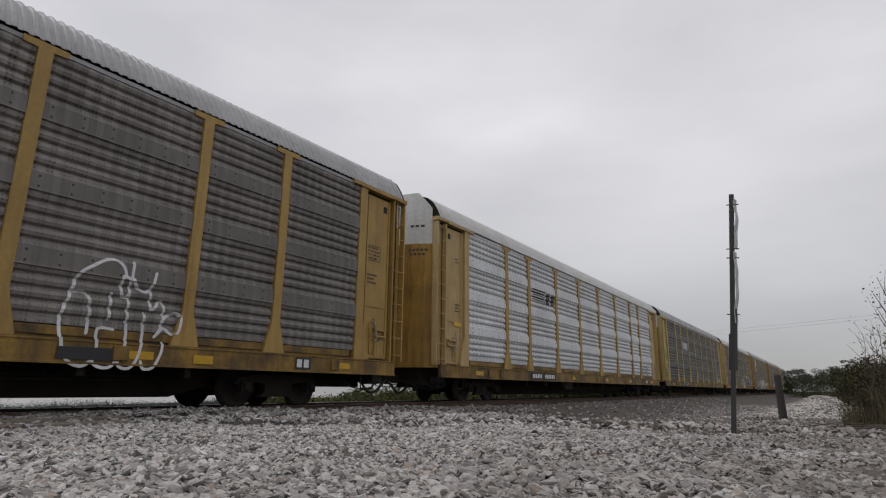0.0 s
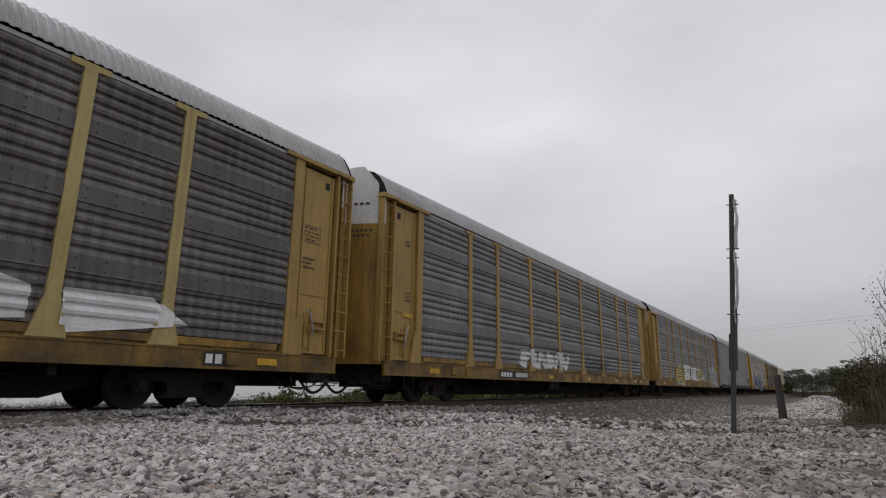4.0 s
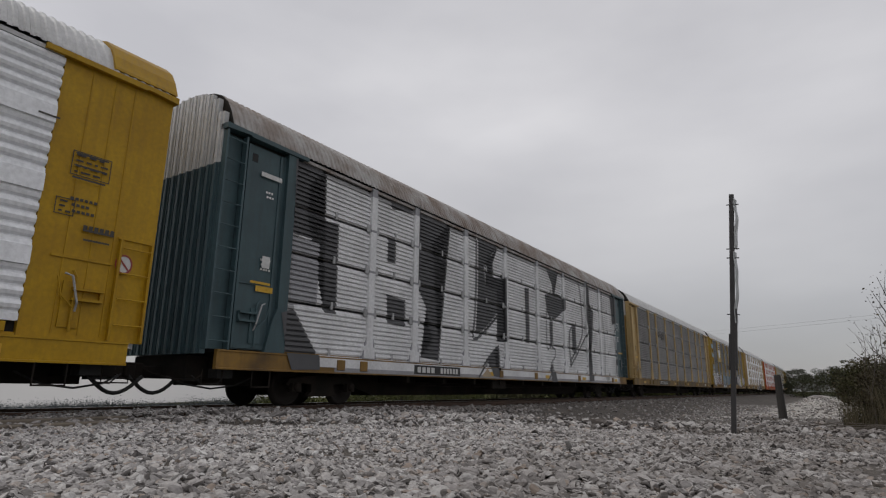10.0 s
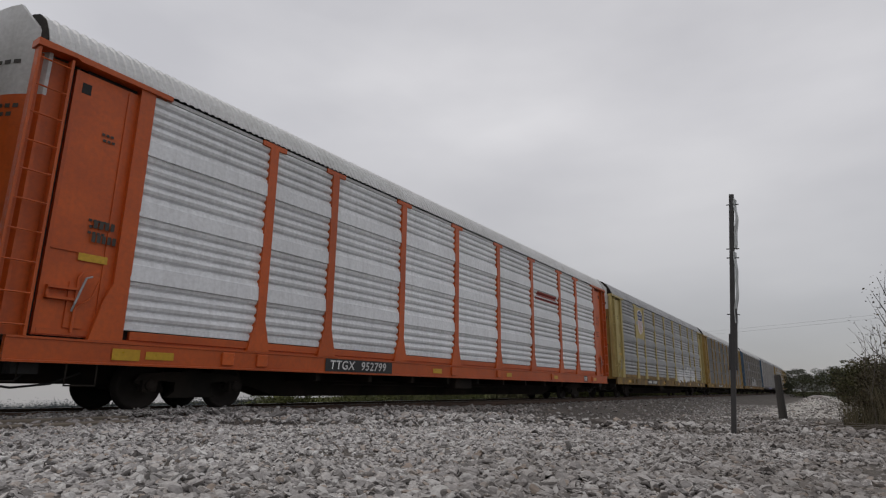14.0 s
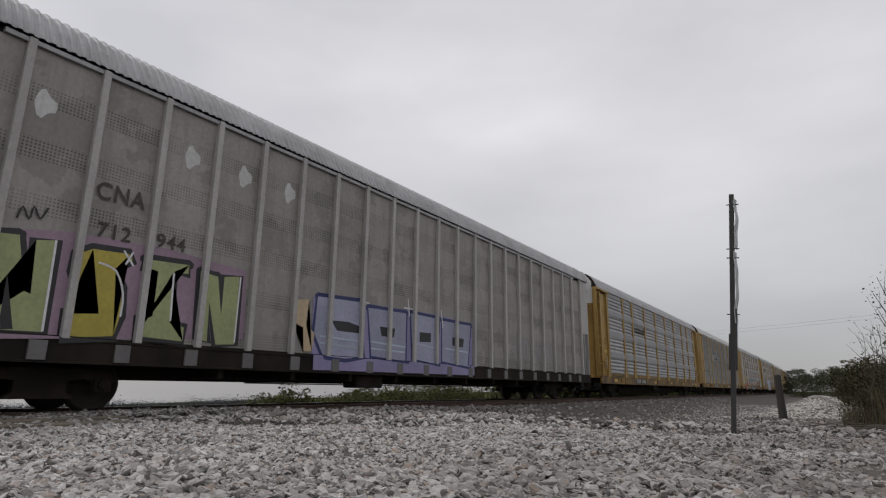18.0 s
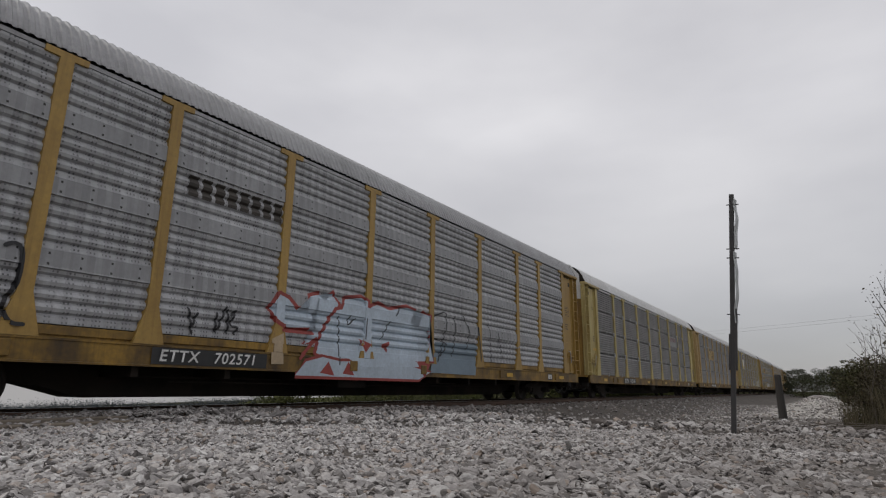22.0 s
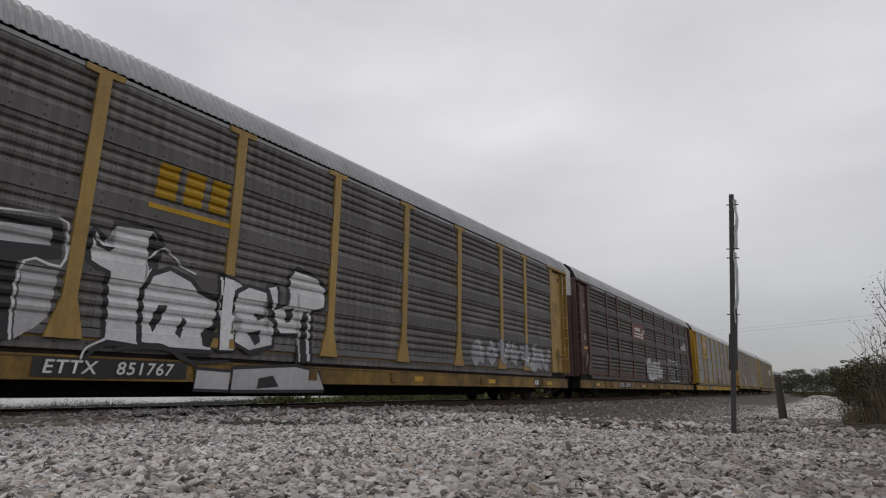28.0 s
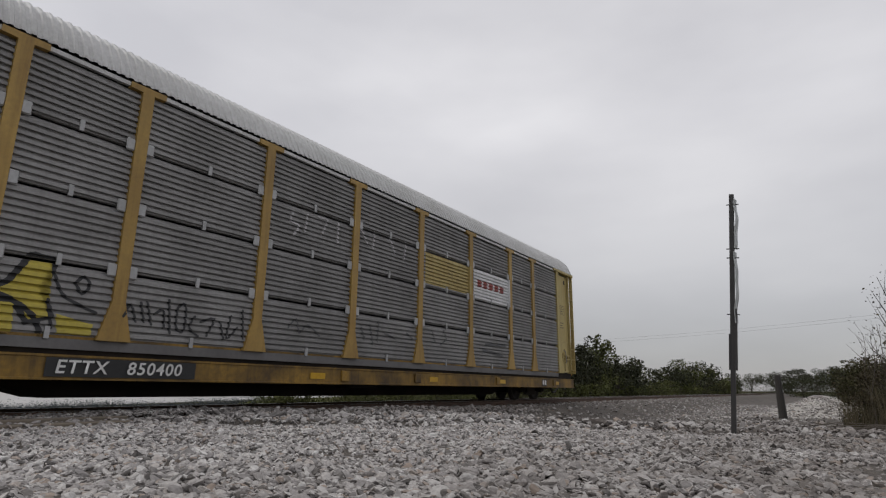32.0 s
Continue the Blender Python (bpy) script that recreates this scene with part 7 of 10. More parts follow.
    splash(c, k, "d", [(20.38, 5.6), (20.93, 5.63), (20.57, 4.87), (20.64, 4.13), (21.49, 4.18), (21.11, 2.71), (20.75, 1.77), (21, 0.81), (20.32, 0.8), (20.31, 1.57), (20.75, 2.67), (20.57, 3.19), (20.29, 3.7)])
    brush(c, k, "d", 0.05, [(22.93, 5.58), (22.89, 3.91), (23.08, 2.92), (22.82, 0.95)])
    splash(c, k, "d", [(24.31, 5.43), (25.04, 5.35), (25.13, 4.02), (24.48, 3.82)])
    brush(c, k, "d", 0.05, [(24.97, 3.77), (24.59, 3.08), (24.89, 2.26), (24.69, 1.2)])

    c, k = rail_car(11, 5.68, "B", "tan", "strip_mid", "roof_light", "enclosed auto carrier, tan ends and posts, dark ribbed panels", sill="ochre", marks="ETTX 801613", mark_at=6.2)
    for i in range(4):
        block(c, k, 6.6, 7.6, 4.30 - 0.1 * i, 4.35 - 0.1 * i, "ink", "emblem")
    bars(c, k, 7.65, 8.5, 3.85, 4.3, 2, "ink", name="emblem", skew=0.1)
    tag(c, k, 0.7, 1.8, 1.3, 1.9, "k", 30, 0.025)

    c, k = rail_car(12, 4.83, "B", "gold", "strip_dark", "roof_light", "enclosed auto carrier, yellow ends, dark panels, low band of graffiti", sill="ochre_old", plain_end=True)
    plate_panel(c, 4.50, 6.19, 3.38, 5.44, "gold")
    shield(c, k, 5.4, 4.55, 1.2, 1.6, stripes=False)
    tag(c, k, 5.0, 5.8, 4.05, 4.5, "k", 31, 0.03)
    tag(c, k, 0.75, 1.45, 2.6, 3.4, "k", 37, 0.05)
    for z in (2.5, 3.7, 4.6):
        tag(c, k, 0.65, 1.45, z, z + 0.45, "l", int(z * 10), 0.16)
    splash(c, k, "x", [(1.87, 1.97), (2.52, 2.05), (4.38, 1.99), (6.02, 1.93), (6.08, 1.04), (1.91, 1.12)])
    splash(c, k, "s", [(6.24, 1.95), (6.51, 1.05), (6.31, 0.77), (7.58, 0.77), (9.04, 1.08), (9.1, 1.98), (7.27, 2.12)])
    splash(c, k, "s", [(9.22, 1.99), (11.83, 2.02), (11.82, 1.1), (9.18, 1.04)])
    brush(c, k, "L", 0.05, [(6.7, 1.63), (7.04, 1.95), (7.29, 1.68), (7.07, 1.37), (6.82, 1.64)], [(7.54, 1.55), (7.91, 1.88), (8.19, 1.59), (7.81, 1.26)], [(8.45, 1.76), (8.61, 1.3)], [(9.62, 1.85), (10.09, 2.06), (10.42, 1.74), (9.78, 1.44)])
    brush(c, k, "w", 0.2, [(2.29, 1.63), (2.15, 1.73), (1.98, 1.6), (1.95, 1.33), (2.09, 1.16), (2.33, 1.31), (2.55, 1.77), (2.72, 2.07), (3, 2.15), (2.77, 1.62), (2.74, 1.28), (3.05, 1.02)], [(3.01, 1.36), (3.03, 1.88), (3.23, 2.14), (3.53, 2.18), (3.71, 1.96), (3.67, 1.53), (3.47, 1.25), (3.23, 1.37), (3.19, 1.78), (3.39, 1.98)], [(3.78, 2.09), (3.94, 2.17), (3.96, 1.92), (3.84, 1.42), (4.06, 1.74), (4.29, 1.96), (4.43, 1.84), (4.25, 1.45), (4.03, 1.17)], [(4.34, 1.46), (4.65, 1.93), (4.83, 1.95), (4.69, 1.48), (4.63, 1.1), (4.94, 1.76), (5.21, 1.99), (5.32, 1.8), (5.17, 1.26), (5.61, 1.89), (5.93, 1.78), (5.75, 1.43), (5.27, 1.16)])
    brush(c, k, "d", 0.07, [(2.29, 1.63), (2.15, 1.73), (1.98, 1.6), (1.95, 1.33), (2.09, 1.16), (2.33, 1.31), (2.55, 1.77), (2.72, 2.07), (3, 2.15), (2.77, 1.62), (2.74, 1.28), (3.05, 1.02)], [(3.01, 1.36), (3.03, 1.88), (3.23, 2.14), (3.53, 2.18), (3.71, 1.96), (3.67, 1.53), (3.47, 1.25), (3.23, 1.37), (3.19, 1.78), (3.39, 1.98)], [(3.78, 2.09), (3.94, 2.17), (3.96, 1.92), (3.84, 1.42), (4.06, 1.74), (4.29, 1.96), (4.43, 1.84), (4.25, 1.45), (4.03, 1.17)], [(4.34, 1.46), (4.65, 1.93), (4.83, 1.95), (4.69, 1.48), (4.63, 1.1), (4.94, 1.76), (5.21, 1.99), (5.32, 1.8), (5.17, 1.26), (5.61, 1.89), (5.93, 1.78), (5.75, 1.43), (5.27, 1.16)])
    splash(c, k, "w", [(0.44, 2.27), (0.79, 2.38), (1.11, 2.38), (1.34, 2.4), (1.53, 2.29), (1.59, 1.82), (1.84, 1.69), (1.89, 0.96), (1.53, 0.84), (0.96, 1.09), (0.51, 1.22), (0.41, 1.73), (0.32, 1.91)], "k")
    splash(c, k, "w", [(0.03, 1.92), (0.11, 2.02), (0.25, 1.98), (0.07, 1.8)], "k")
    splash(c, k, "w", [(0.06, 1.23), (0.17, 1.44), (0.29, 1.42), (0.29, 1.2)], "k")
    splash(c, k, "d", [(0.27, 2.24), (0.4, 2.29), (0.53, 1.84), (0.51, 1.27), (0.56, 1.13), (0.97, 0.96), (0.98, 0.87), (0.45, 1.07), (0.32, 1.34)])
    splash(c, k, "g", [(1.23, 1.01), (1.45, 1.06), (1.86, 1.01), (1.71, 0.85), (1.37, 0.84)])
    brush(c, k, "k", 0.045, [(0.53, 1.82), (0.75, 1.87), (0.93, 1.7)], [(0.8, 1.88), (0.89, 2.01), (1.08, 1.97), (1.2, 1.73), (1.19, 1.32)], [(0.64, 2.25), (0.79, 1.93)], [(0.91, 2.4), (1, 2.21), (0.95, 1.75)], [(1.23, 2.35), (1.27, 1.84)], [(1.38, 1.64), (1.44, 1.44), (1.44, 1.14)], [(1.31, 1.69), (1.6, 1.72), (1.8, 1.58), (1.88, 1.17)])
    splash(c, k, "t", [(12.24, 2.18), (12.91, 2.33), (13.06, 2.1), (13.48, 2.31), (13.83, 2.2), (14.03, 1.91), (14.09, 1.29), (13.99, 1.11), (13.94, 0.89), (13.48, 0.86), (13.3, 1.02), (13.18, 0.87), (12.46, 0.84)], "k")
    brush(c, k, "N", 0.04, [(13.06, 2.1), (13.07, 1.77), (13.29, 1.55), (13.47, 1.4), (13.48, 1.07)], [(13.36, 1.85), (13.45, 2), (13.61, 2.02), (13.81, 1.79)], [(12.74, 1.48), (12.9, 1.34), (12.91, 1.03)])
    splash(c, k, "k", [(14, 2.09), (17.71, 2.34), (17.75, 1.15), (14.14, 1.25)])
    brush(c, k, "y", 0.06, [(14.02, 2.05), (14.33, 2.08), (14.32, 1.86), (14.17, 1.66)], [(14.51, 2.13), (14.61, 1.81), (14.93, 1.56)], [(15.16, 2.18), (15.27, 2.15), (15.27, 1.74), (15.13, 1.63), (15.08, 1.87), (15.16, 2.18)], [(15.42, 1.66), (15.61, 1.63), (15.76, 1.34), (15.61, 1.23), (15.42, 1.41), (15.42, 1.66)], [(15.61, 2.15), (15.85, 2.02), (16.01, 2.21), (16.16, 2.01)], [(15.84, 1.66), (16.03, 1.57), (15.95, 1.25)], [(16.3, 1.81), (16.51, 1.67), (16.62, 1.85)], [(16.45, 1.61), (16.43, 1.29), (16.62, 1.25), (16.66, 1.52)], [(16.83, 2.33), (16.67, 2.02), (16.83, 1.76), (17.11, 1.73), (17.23, 1.92)], [(16.99, 2.18), (17.28, 2.16)])
    brush(c, k, "r", 0.13, [(15.13, 2.03), (15.19, 1.78)], [(15.51, 1.57), (15.6, 1.33)], [(14.61, 1.66), (14.65, 1.53)], [(16.43, 1.5), (16.48, 1.29)])
    splash(c, k, "q", [(17.72, 2.22), (19.16, 2.21), (19.5, 1.52), (19.42, 1.35), (17.89, 1.28)], "k")
    brush(c, k, "k", 0.06, [(17.89, 2.12), (18.23, 1.91), (18.02, 1.53), (17.84, 1.75)], [(18.46, 2.13), (18.42, 1.56)], [(18.63, 2.08), (19.04, 1.48)], [(19.18, 2.01), (19.13, 1.49)])
    splash(c, k, "w", [(19.45, 2.18), (20.24, 2.34), (20.48, 1.94), (21.39, 1.81), (21.55, 1.08), (20.98, 0.92), (19.92, 1.01), (19.52, 1.26)], "k")
    brush(c, k, "k", 0.05, [(19.57, 1.79), (19.96, 1.89), (20.09, 1.56), (19.7, 1.4), (20.09, 1.49), (20.02, 1.02)], [(20.5, 1.59), (20.95, 1.55), (21.4, 1.66)], [(20.26, 2.13), (20.41, 1.45)])
    splash(c, k, "w", [(20.67, 2.39), (21.12, 2.59), (21.37, 2.25), (20.92, 2.06)], "k")
    splash(c, k, "y", [(21.37, 2.22), (22.25, 2.23), (22.22, 1.11), (21.43, 1.19)])
    splash(c, k, "q", [(22.38, 2.17), (24.93, 2.1), (24.94, 1.23), (22.42, 1.2)], "k")
    brush(c, k, "k", 0.06, [(22.66, 1.91), (22.82, 1.29)], [(23.22, 1.96), (23.38, 1.24)], [(23.81, 1.84), (23.98, 1.27)], [(24.44, 1.97), (24.61, 1.25)])

    c, k = rail_car(13, 4.07, "A", "tan", "galv_new", "roof_light", "enclosed auto carrier, tan ends, bright white panels, a little graffiti", sill="ochre", marks="TTGX 705040", mark_at=6.5)
    block(c, k, 10.4, 10.9, 3.62, 4.25, "spray_r", "emblem", 0.004, "small red emblem")
    bars(c, k, 1.02, 1.4, 2.85, 3.0, 3, "ink", -0.05)
    bars(c, k, 1.0, 1.4, 2.6, 2.75, 4, "ink", -0.05)
    block(c, k, 1.75, 2.1, 0.80, 0.98, "reflect", "warning_label", 0.006, "yellow warning label")
    splash(c, k, "w", [(13.13, 1.05), (14.45, 1.12), (14.65, 0.59), (13.2, 0.62)])
    brush(c, k, "k", 0.06, [(12.99, 1.88), (13.56, 1.9), (13.67, 2.05), (13.99, 2.08), (14.31, 2), (14.34, 1.58)], [(14.32, 1.96), (14.52, 1.98), (14.94, 2), (14.94, 1.7), (14.9, 1.54)], [(14.97, 1.77), (15.29, 1.81), (15.3, 1.51), (15.17, 1.31)], [(13.62, 1.49), (13.89, 1.56), (13.96, 1.47)], [(13.68, 1.34), (13.74, 1.18)], [(13.77, 0.99), (13.82, 0.68)])
    splash(c, k, "k", [(14.29, 1.96), (14.52, 1.98), (14.4, 1.58), (14.34, 1.54)])
    splash(c, k, "d", [(14.83, 1.3), (15.05, 1.21), (15.16, 1.4), (15.35, 1.38), (15.41, 1.24), (15.59, 1.33), (15.78, 1.23), (15.89, 0.95), (15.83, 0.67), (14.65, 0.59), (14.9, 0.77)])
    brush(c, k, "w", 0.035, [(14.83, 1.3), (15.06, 1.2), (15.2, 1.44), (15.41, 1.24), (15.63, 1.36), (15.81, 1.18), (15.94, 0.81), (15.8, 0.62)])
    brush(c, k, "g", 0.05, [(15.2, 0.78), (15.28, 0.87), (15.39, 0.74), (15.46, 0.86)])
    splash(c, k, "k", [(16.59, 1.29), (16.88, 1.31), (17.22, 1.5), (17.33, 1.67), (17.33, 1.89), (17.55, 2.09), (17.88, 2.19), (18, 2.36), (18.29, 2.42), (18.55, 2.1), (18.81, 1.89), (18.93, 1.41), (19.33, 1.57), (20.12, 1.63), (20.27, 1.45), (20.06, 1.18), (20.19, 0.74), (19.33, 0.65), (16.61, 0.69), (16.21, 0.82), (16.34, 1.07), (16.89, 1.21)], "w")
    splash(c, k, "N", [(16.27, 0.78), (16.45, 1.08), (16.85, 1.05), (16.77, 0.8)])
    splash(c, k, "N", [(17.88, 2.17), (18.08, 2.31), (18.25, 2.12), (18.04, 1.98)])
    splash(c, k, "q", [(18.11, 1.99), (18.27, 1.92), (18.21, 1.8), (18.01, 1.85)])
    brush(c, k, "w", 0.04, [(17.46, 1.63), (17.7, 1.88), (17.92, 1.79), (18.17, 1.47)], [(18.28, 1.83), (18.61, 1.51), (18.93, 1.41)], [(18.98, 1.78), (19.17, 1.43), (19.59, 1.53)], [(17.76, 1.33), (18.02, 0.9), (17.84, 0.67)], [(18.47, 1.38), (18.67, 0.93)], [(19.59, 1.46), (19.3, 0.95)], [(18.04, 1.35), (18.3, 1.6)])
    splash(c, k, "r", [(15.71, 4.24), (16.09, 4.31), (16.31, 4.18), (16.33, 3.8), (16.19, 3.59), (15.85, 3.58), (15.7, 3.72), (15.68, 4.09)], "w")
    brush(c, k, "w", 0.06, [(15.8, 4.04), (16.07, 4.08)], [(15.82, 3.88), (16.18, 3.92)])
    brush(c, k, "k", 0.03, [(15.56, 1.92), (15.62, 1.98), (15.71, 1.92), (15.78, 2), (15.86, 1.91)], [(18.86, 2.2), (19.19, 2.15), (19.35, 2.26), (19.53, 2.16), (19.88, 2.26)])

    c, k = rail_car(14, 3.32, "A", "orange", "galv_new", "roof_light", "enclosed auto carrier, orange-red ends and sill, bright white panels", marks="TTGX 952799", mark_at=6.4)
    painted("emblem", [[(17.9, 3.95), (20.2, 3.95), (20.3, 4.05), (17.9, 4.05)], [(18.0, 4.1), (20.0, 4.1), (20.1, 4.3), (18.1, 4.3)]], M["spray_r"], c, k, 0.004, "slanting red emblem")
    block(c, k, 1.55, 2.0, 0.80, 0.98, "reflect", "warning_label", 0.006, "yellow warning label")
    bars(c, k, 1.0, 1.35, 2.85, 2.98, 4, "ink", -0.05)
    bars(c, k, 1.0, 1.4, 2.62, 2.75, 5, "ink", -0.05)

    c, k = rail_car(15, 2.65, "A", "pale", "galv_light", "roof", "enclosed auto carrier, pale yellow frame, galvanised panels, emblem panel")
    plate_panel(c, 4.50, 6.19, 3.5, 5.44, "pale")
    shield(c, k, 5.4, 4.55, 1.15, 1.55)
    piece(c, k, 15.2, 22.0, 1.0, 2.3, 6, "w", "g", 40, 0.34)

    c, k = rail_car(16, 2.00, "B", "ochre", "strip_dark", "roof_light", "enclosed auto carrier, ochre ends and posts, dark ribbed panels")

    c, k = rail_car(17, 1.33, "B", "blue", "galv_brown", "roof_light", "old auto carrier, faded blue ends, brown-stained panels, faint graffiti", sill="ochre_old", post="strip_mid", cap=False)
    block(c, k, 2.3, 2.75, 0.80, 1.02, "reflect", "reflector_strip", 0.006)
    block(c, k, 5.0, 5.35, 0.86, 0.97, "reflect", "reflector_strip", 0.006)
    splash(c, k, "m", [(4.64, 2.13), (6.35, 2.21), (6.38, 1.24), (4.75, 1.28)])
    brush(c, k, "M", 0.06, [(2.6, 1.78), (2.56, 1.52), (2.72, 1.24), (2.87, 1.3), (2.95, 1.57), (2.79, 1.81), (2.6, 1.78)], [(2.96, 1.79), (3.06, 1.36), (3.24, 1.29), (3.35, 1.48), (3.34, 1.84)], [(3.11, 1.63), (3.22, 2.01), (3.46, 1.63)], [(3.75, 1.85), (3.86, 1.39)], [(4, 1.84), (4.01, 1.41), (4.26, 1.38)])
    brush(c, k, "M", 0.05, [(1.94, 1.57), (2.1, 1.43), (2.22, 1.6), (2.39, 1.44), (2.47, 1.6)], [(4.82, 2.05), (6.01, 2.1)], [(4.79, 1.84), (6.1, 1.91)], [(4.93, 1.65), (6.06, 1.64)])
    splash(c, k, "q", [(9.55, 1.52), (9.86, 1.75), (10.31, 1.86), (10.56, 1.51), (10.58, 1.19), (9.63, 1.24)])
    splash(c, k, "q", [(10.79, 1.68), (11.13, 2.39), (11.57, 2.52), (11.84, 1.13), (10.82, 1.2)])
    splash(c, k, "q", [(12.08, 2.17), (13.58, 2.23), (14.96, 1.99), (14.89, 1.17), (12.11, 1.14)])
    brush(c, k, "m", 0.06, [(9.87, 1.61), (10.11, 1.34)], [(11.15, 2.09), (11.3, 1.41)], [(12.66, 1.98), (12.53, 1.32)], [(13.59, 2.06), (13.76, 1.21)], [(14.25, 1.93), (14.43, 1.24)])
    splash(c, k, "B", [(6.57, 4.44), (8.92, 4.56), (8.94, 3.5), (6.63, 3.38)])
    brush(c, k, "q", 0.17, [(7.53, 4.33), (6.86, 4.28), (6.87, 3.48), (7.53, 3.52), (7.53, 3.94), (7.19, 3.89)])
    brush(c, k, "q", 0.16, [(7.83, 4.28), (8.79, 4.34)], [(8.28, 4.3), (8.21, 3.5)])

    c, k = rail_car(18, 0.75, "C", "max_trim", "max_grey", "roof", "auto carrier with smooth grey panels and large painted graffiti", sill="under")
    lettering(c, "CNA", 3.5, 3.36, 0.30, "ink", RX + 0.02, 0.86)
    lettering(c, "712", 3.6, 2.74, 0.25, "ink", RX + 0.02, 1.0)
    lettering(c, "944", 4.6, 2.78, 0.25, "ink", RX + 0.02, 1.0)
    tag(c, k, 18.5, 22.5, 1.5, 2.3, "g", 46, 0.05)
    for a in (2.6, 5.1, 6.3, 7.5):
        painted("worn_patch", [[(a + 0.16 * math.cos(q), 4.6 + 0.2 * math.sin(q) * (1 + 0.4 * math.cos(3 * q))) for q in [2 * math.pi * i / 14 for i in range(14)]]], M["white"], c, k, 0.003, "pale worn patch")
    splash(c, k, "p", [(1.91, 2.49), (3.23, 2.72), (4.81, 2.78), (6.53, 2.67), (6.61, 1.32), (2.55, 1.02), (2.17, 1.01)])
    splash(c, k, "e", [(1.92, 2.45), (2.58, 2.52), (2.76, 1.72), (2.85, 1.69), (2.8, 2.49), (3.06, 2.54), (3.08, 1.16), (2.14, 1.14)], "k")
    splash(c, k, "k", [(2.53, 1.33), (2.52, 1.93), (2.71, 1.17), (2.56, 1.15)])
    splash(c, k, "y", [(3.37, 2.39), (3.6, 2.52), (4.19, 2.55), (4.25, 2.46), (3.99, 2.27), (4.13, 1.97), (4.17, 1.51), (4.1, 1.18), (3.32, 1.09), (3.33, 1.46), (3.83, 1.51), (3.5, 1.78), (3.36, 2.12)], "k")
    splash(c, k, "e", [(4.45, 2.52), (5.28, 2.56), (5.28, 2.4), (4.99, 2.38), (5.03, 1.5), (5.31, 1.43), (5.32, 1.18), (4.44, 1.21), (4.46, 1.49), (4.71, 1.56), (4.71, 2.35), (4.43, 2.38)], "k")
    splash(c, k, "e", [(5.52, 2.49), (5.9, 2.45), (6.05, 1.71), (6.04, 2.47), (6.38, 2.53), (6.4, 1.2), (5.99, 1.17), (5.77, 1.94), (5.8, 1.21), (5.59, 1.25)], "k")
    brush(c, k, "w", 0.035, [(3.72, 2.32), (4, 2.23), (4.16, 1.88), (4.17, 1.51)], [(3.06, 2.53), (3.08, 1.18)], [(6.41, 2.51), (6.4, 1.25)], [(5, 2.36), (5.04, 1.52)], [(4.09, 2.58), (4.26, 2.37)], [(4.23, 2.58), (4.14, 2.37)])
    splash(c, k, "v", [(8.39, 2.41), (9.97, 2.41), (11.84, 2.52), (13.53, 2.54), (15.47, 2.44), (15.46, 0.82), (8.43, 0.78)])
    splash(c, k, "u", [(8.53, 2.43), (9.96, 2.48), (10.16, 1.14), (9.45, 1.07), (8.8, 1.1), (8.49, 1.59)], "N")
    splash(c, k, "u", [(10.29, 2.38), (11.89, 2.41), (11.9, 1.11), (10.48, 1.19)], "N")
    splash(c, k, "u", [(12.1, 2.44), (13.53, 2.42), (13.41, 1.09), (12.23, 1.2)], "N")
    splash(c, k, "u", [(13.69, 2.39), (15.36, 2.39), (15.18, 1.07), (13.71, 1.19)], "N")
    splash(c, k, "k", [(9.01, 1.93), (9.59, 1.95), (10.11, 1.86), (10.01, 1.71), (9.21, 1.71)])
    splash(c, k, "k", [(10.77, 1.95), (11.41, 1.95), (11.37, 1.71), (10.85, 1.71)])
    splash(c, k, "k", [(12.53, 1.95), (13.09, 1.97), (13.1, 1.71), (12.54, 1.68)])
    splash(c, k, "k", [(14.26, 1.94), (14.94, 1.94), (14.9, 1.67), (14.27, 1.69)])
    brush(c, k, "L", 0.04, [(8.67, 1.54), (10.03, 1.51)], [(8.69, 1.39), (10.04, 1.34)], [(10.45, 1.54), (11.88, 1.49)], [(10.46, 1.37), (11.84, 1.35)], [(12.27, 1.63), (13.4, 1.55)], [(13.86, 1.58), (15.18, 1.53)])
    splash(c, k, "c", [(7.76, 2.26), (8.26, 2.32), (8.22, 1.75), (8.49, 1.59), (8.44, 1.18), (8.19, 1.17), (8.14, 1.68), (7.84, 1.78)])
    brush(c, k, "w", 0.04, [(10.12, 2.71), (10.15, 2.29)], [(9.96, 2.51), (10.31, 2.49)], [(11.95, 2.81), (12.03, 2.35)], [(11.78, 2.56), (12.23, 2.56)], [(13.62, 2.69), (13.72, 2.19)])
    brush(c, k, "k", 0.03, [(2.5, 2.76), (2.55, 2.94), (2.65, 2.77), (2.69, 2.98), (2.79, 2.81), (2.87, 2.99)])

    c, k = rail_car(19, 0.22, "A", "ochre", "galv_light", "roof", "enclosed auto carrier, ochre posts, galvanised panels, dark wordmark", marks="TTGX 159456", mark_at=6.27)
    bars(c, k, 6.7, 9.0, 3.75, 4.15, 8, "ink", name="emblem")

    c, k = rail_car(20, -0.20, "B", "tan", "strip_mid", "roof_light", "enclosed auto carrier, tan posts, grey ribbed panels, pale emblem panel", sill="ochre", marks="ETTX 905726", mark_at=6.3)
    block(c, k, 6.5, 9.05, 3.40, 4.40, "spray_g", "painted_panel", 0.002, "pale grey painted field")
    for i in range(5):
        block(c, k, 6.6, 7.9, 4.30 - 0.09 * i, 4.34 - 0.09 * i, "ink", "emblem", 0.005)
    bars(c, k, 7.9, 8.6, 4.0, 4.3, 2, "ink", 0.006, "emblem", 0.1)
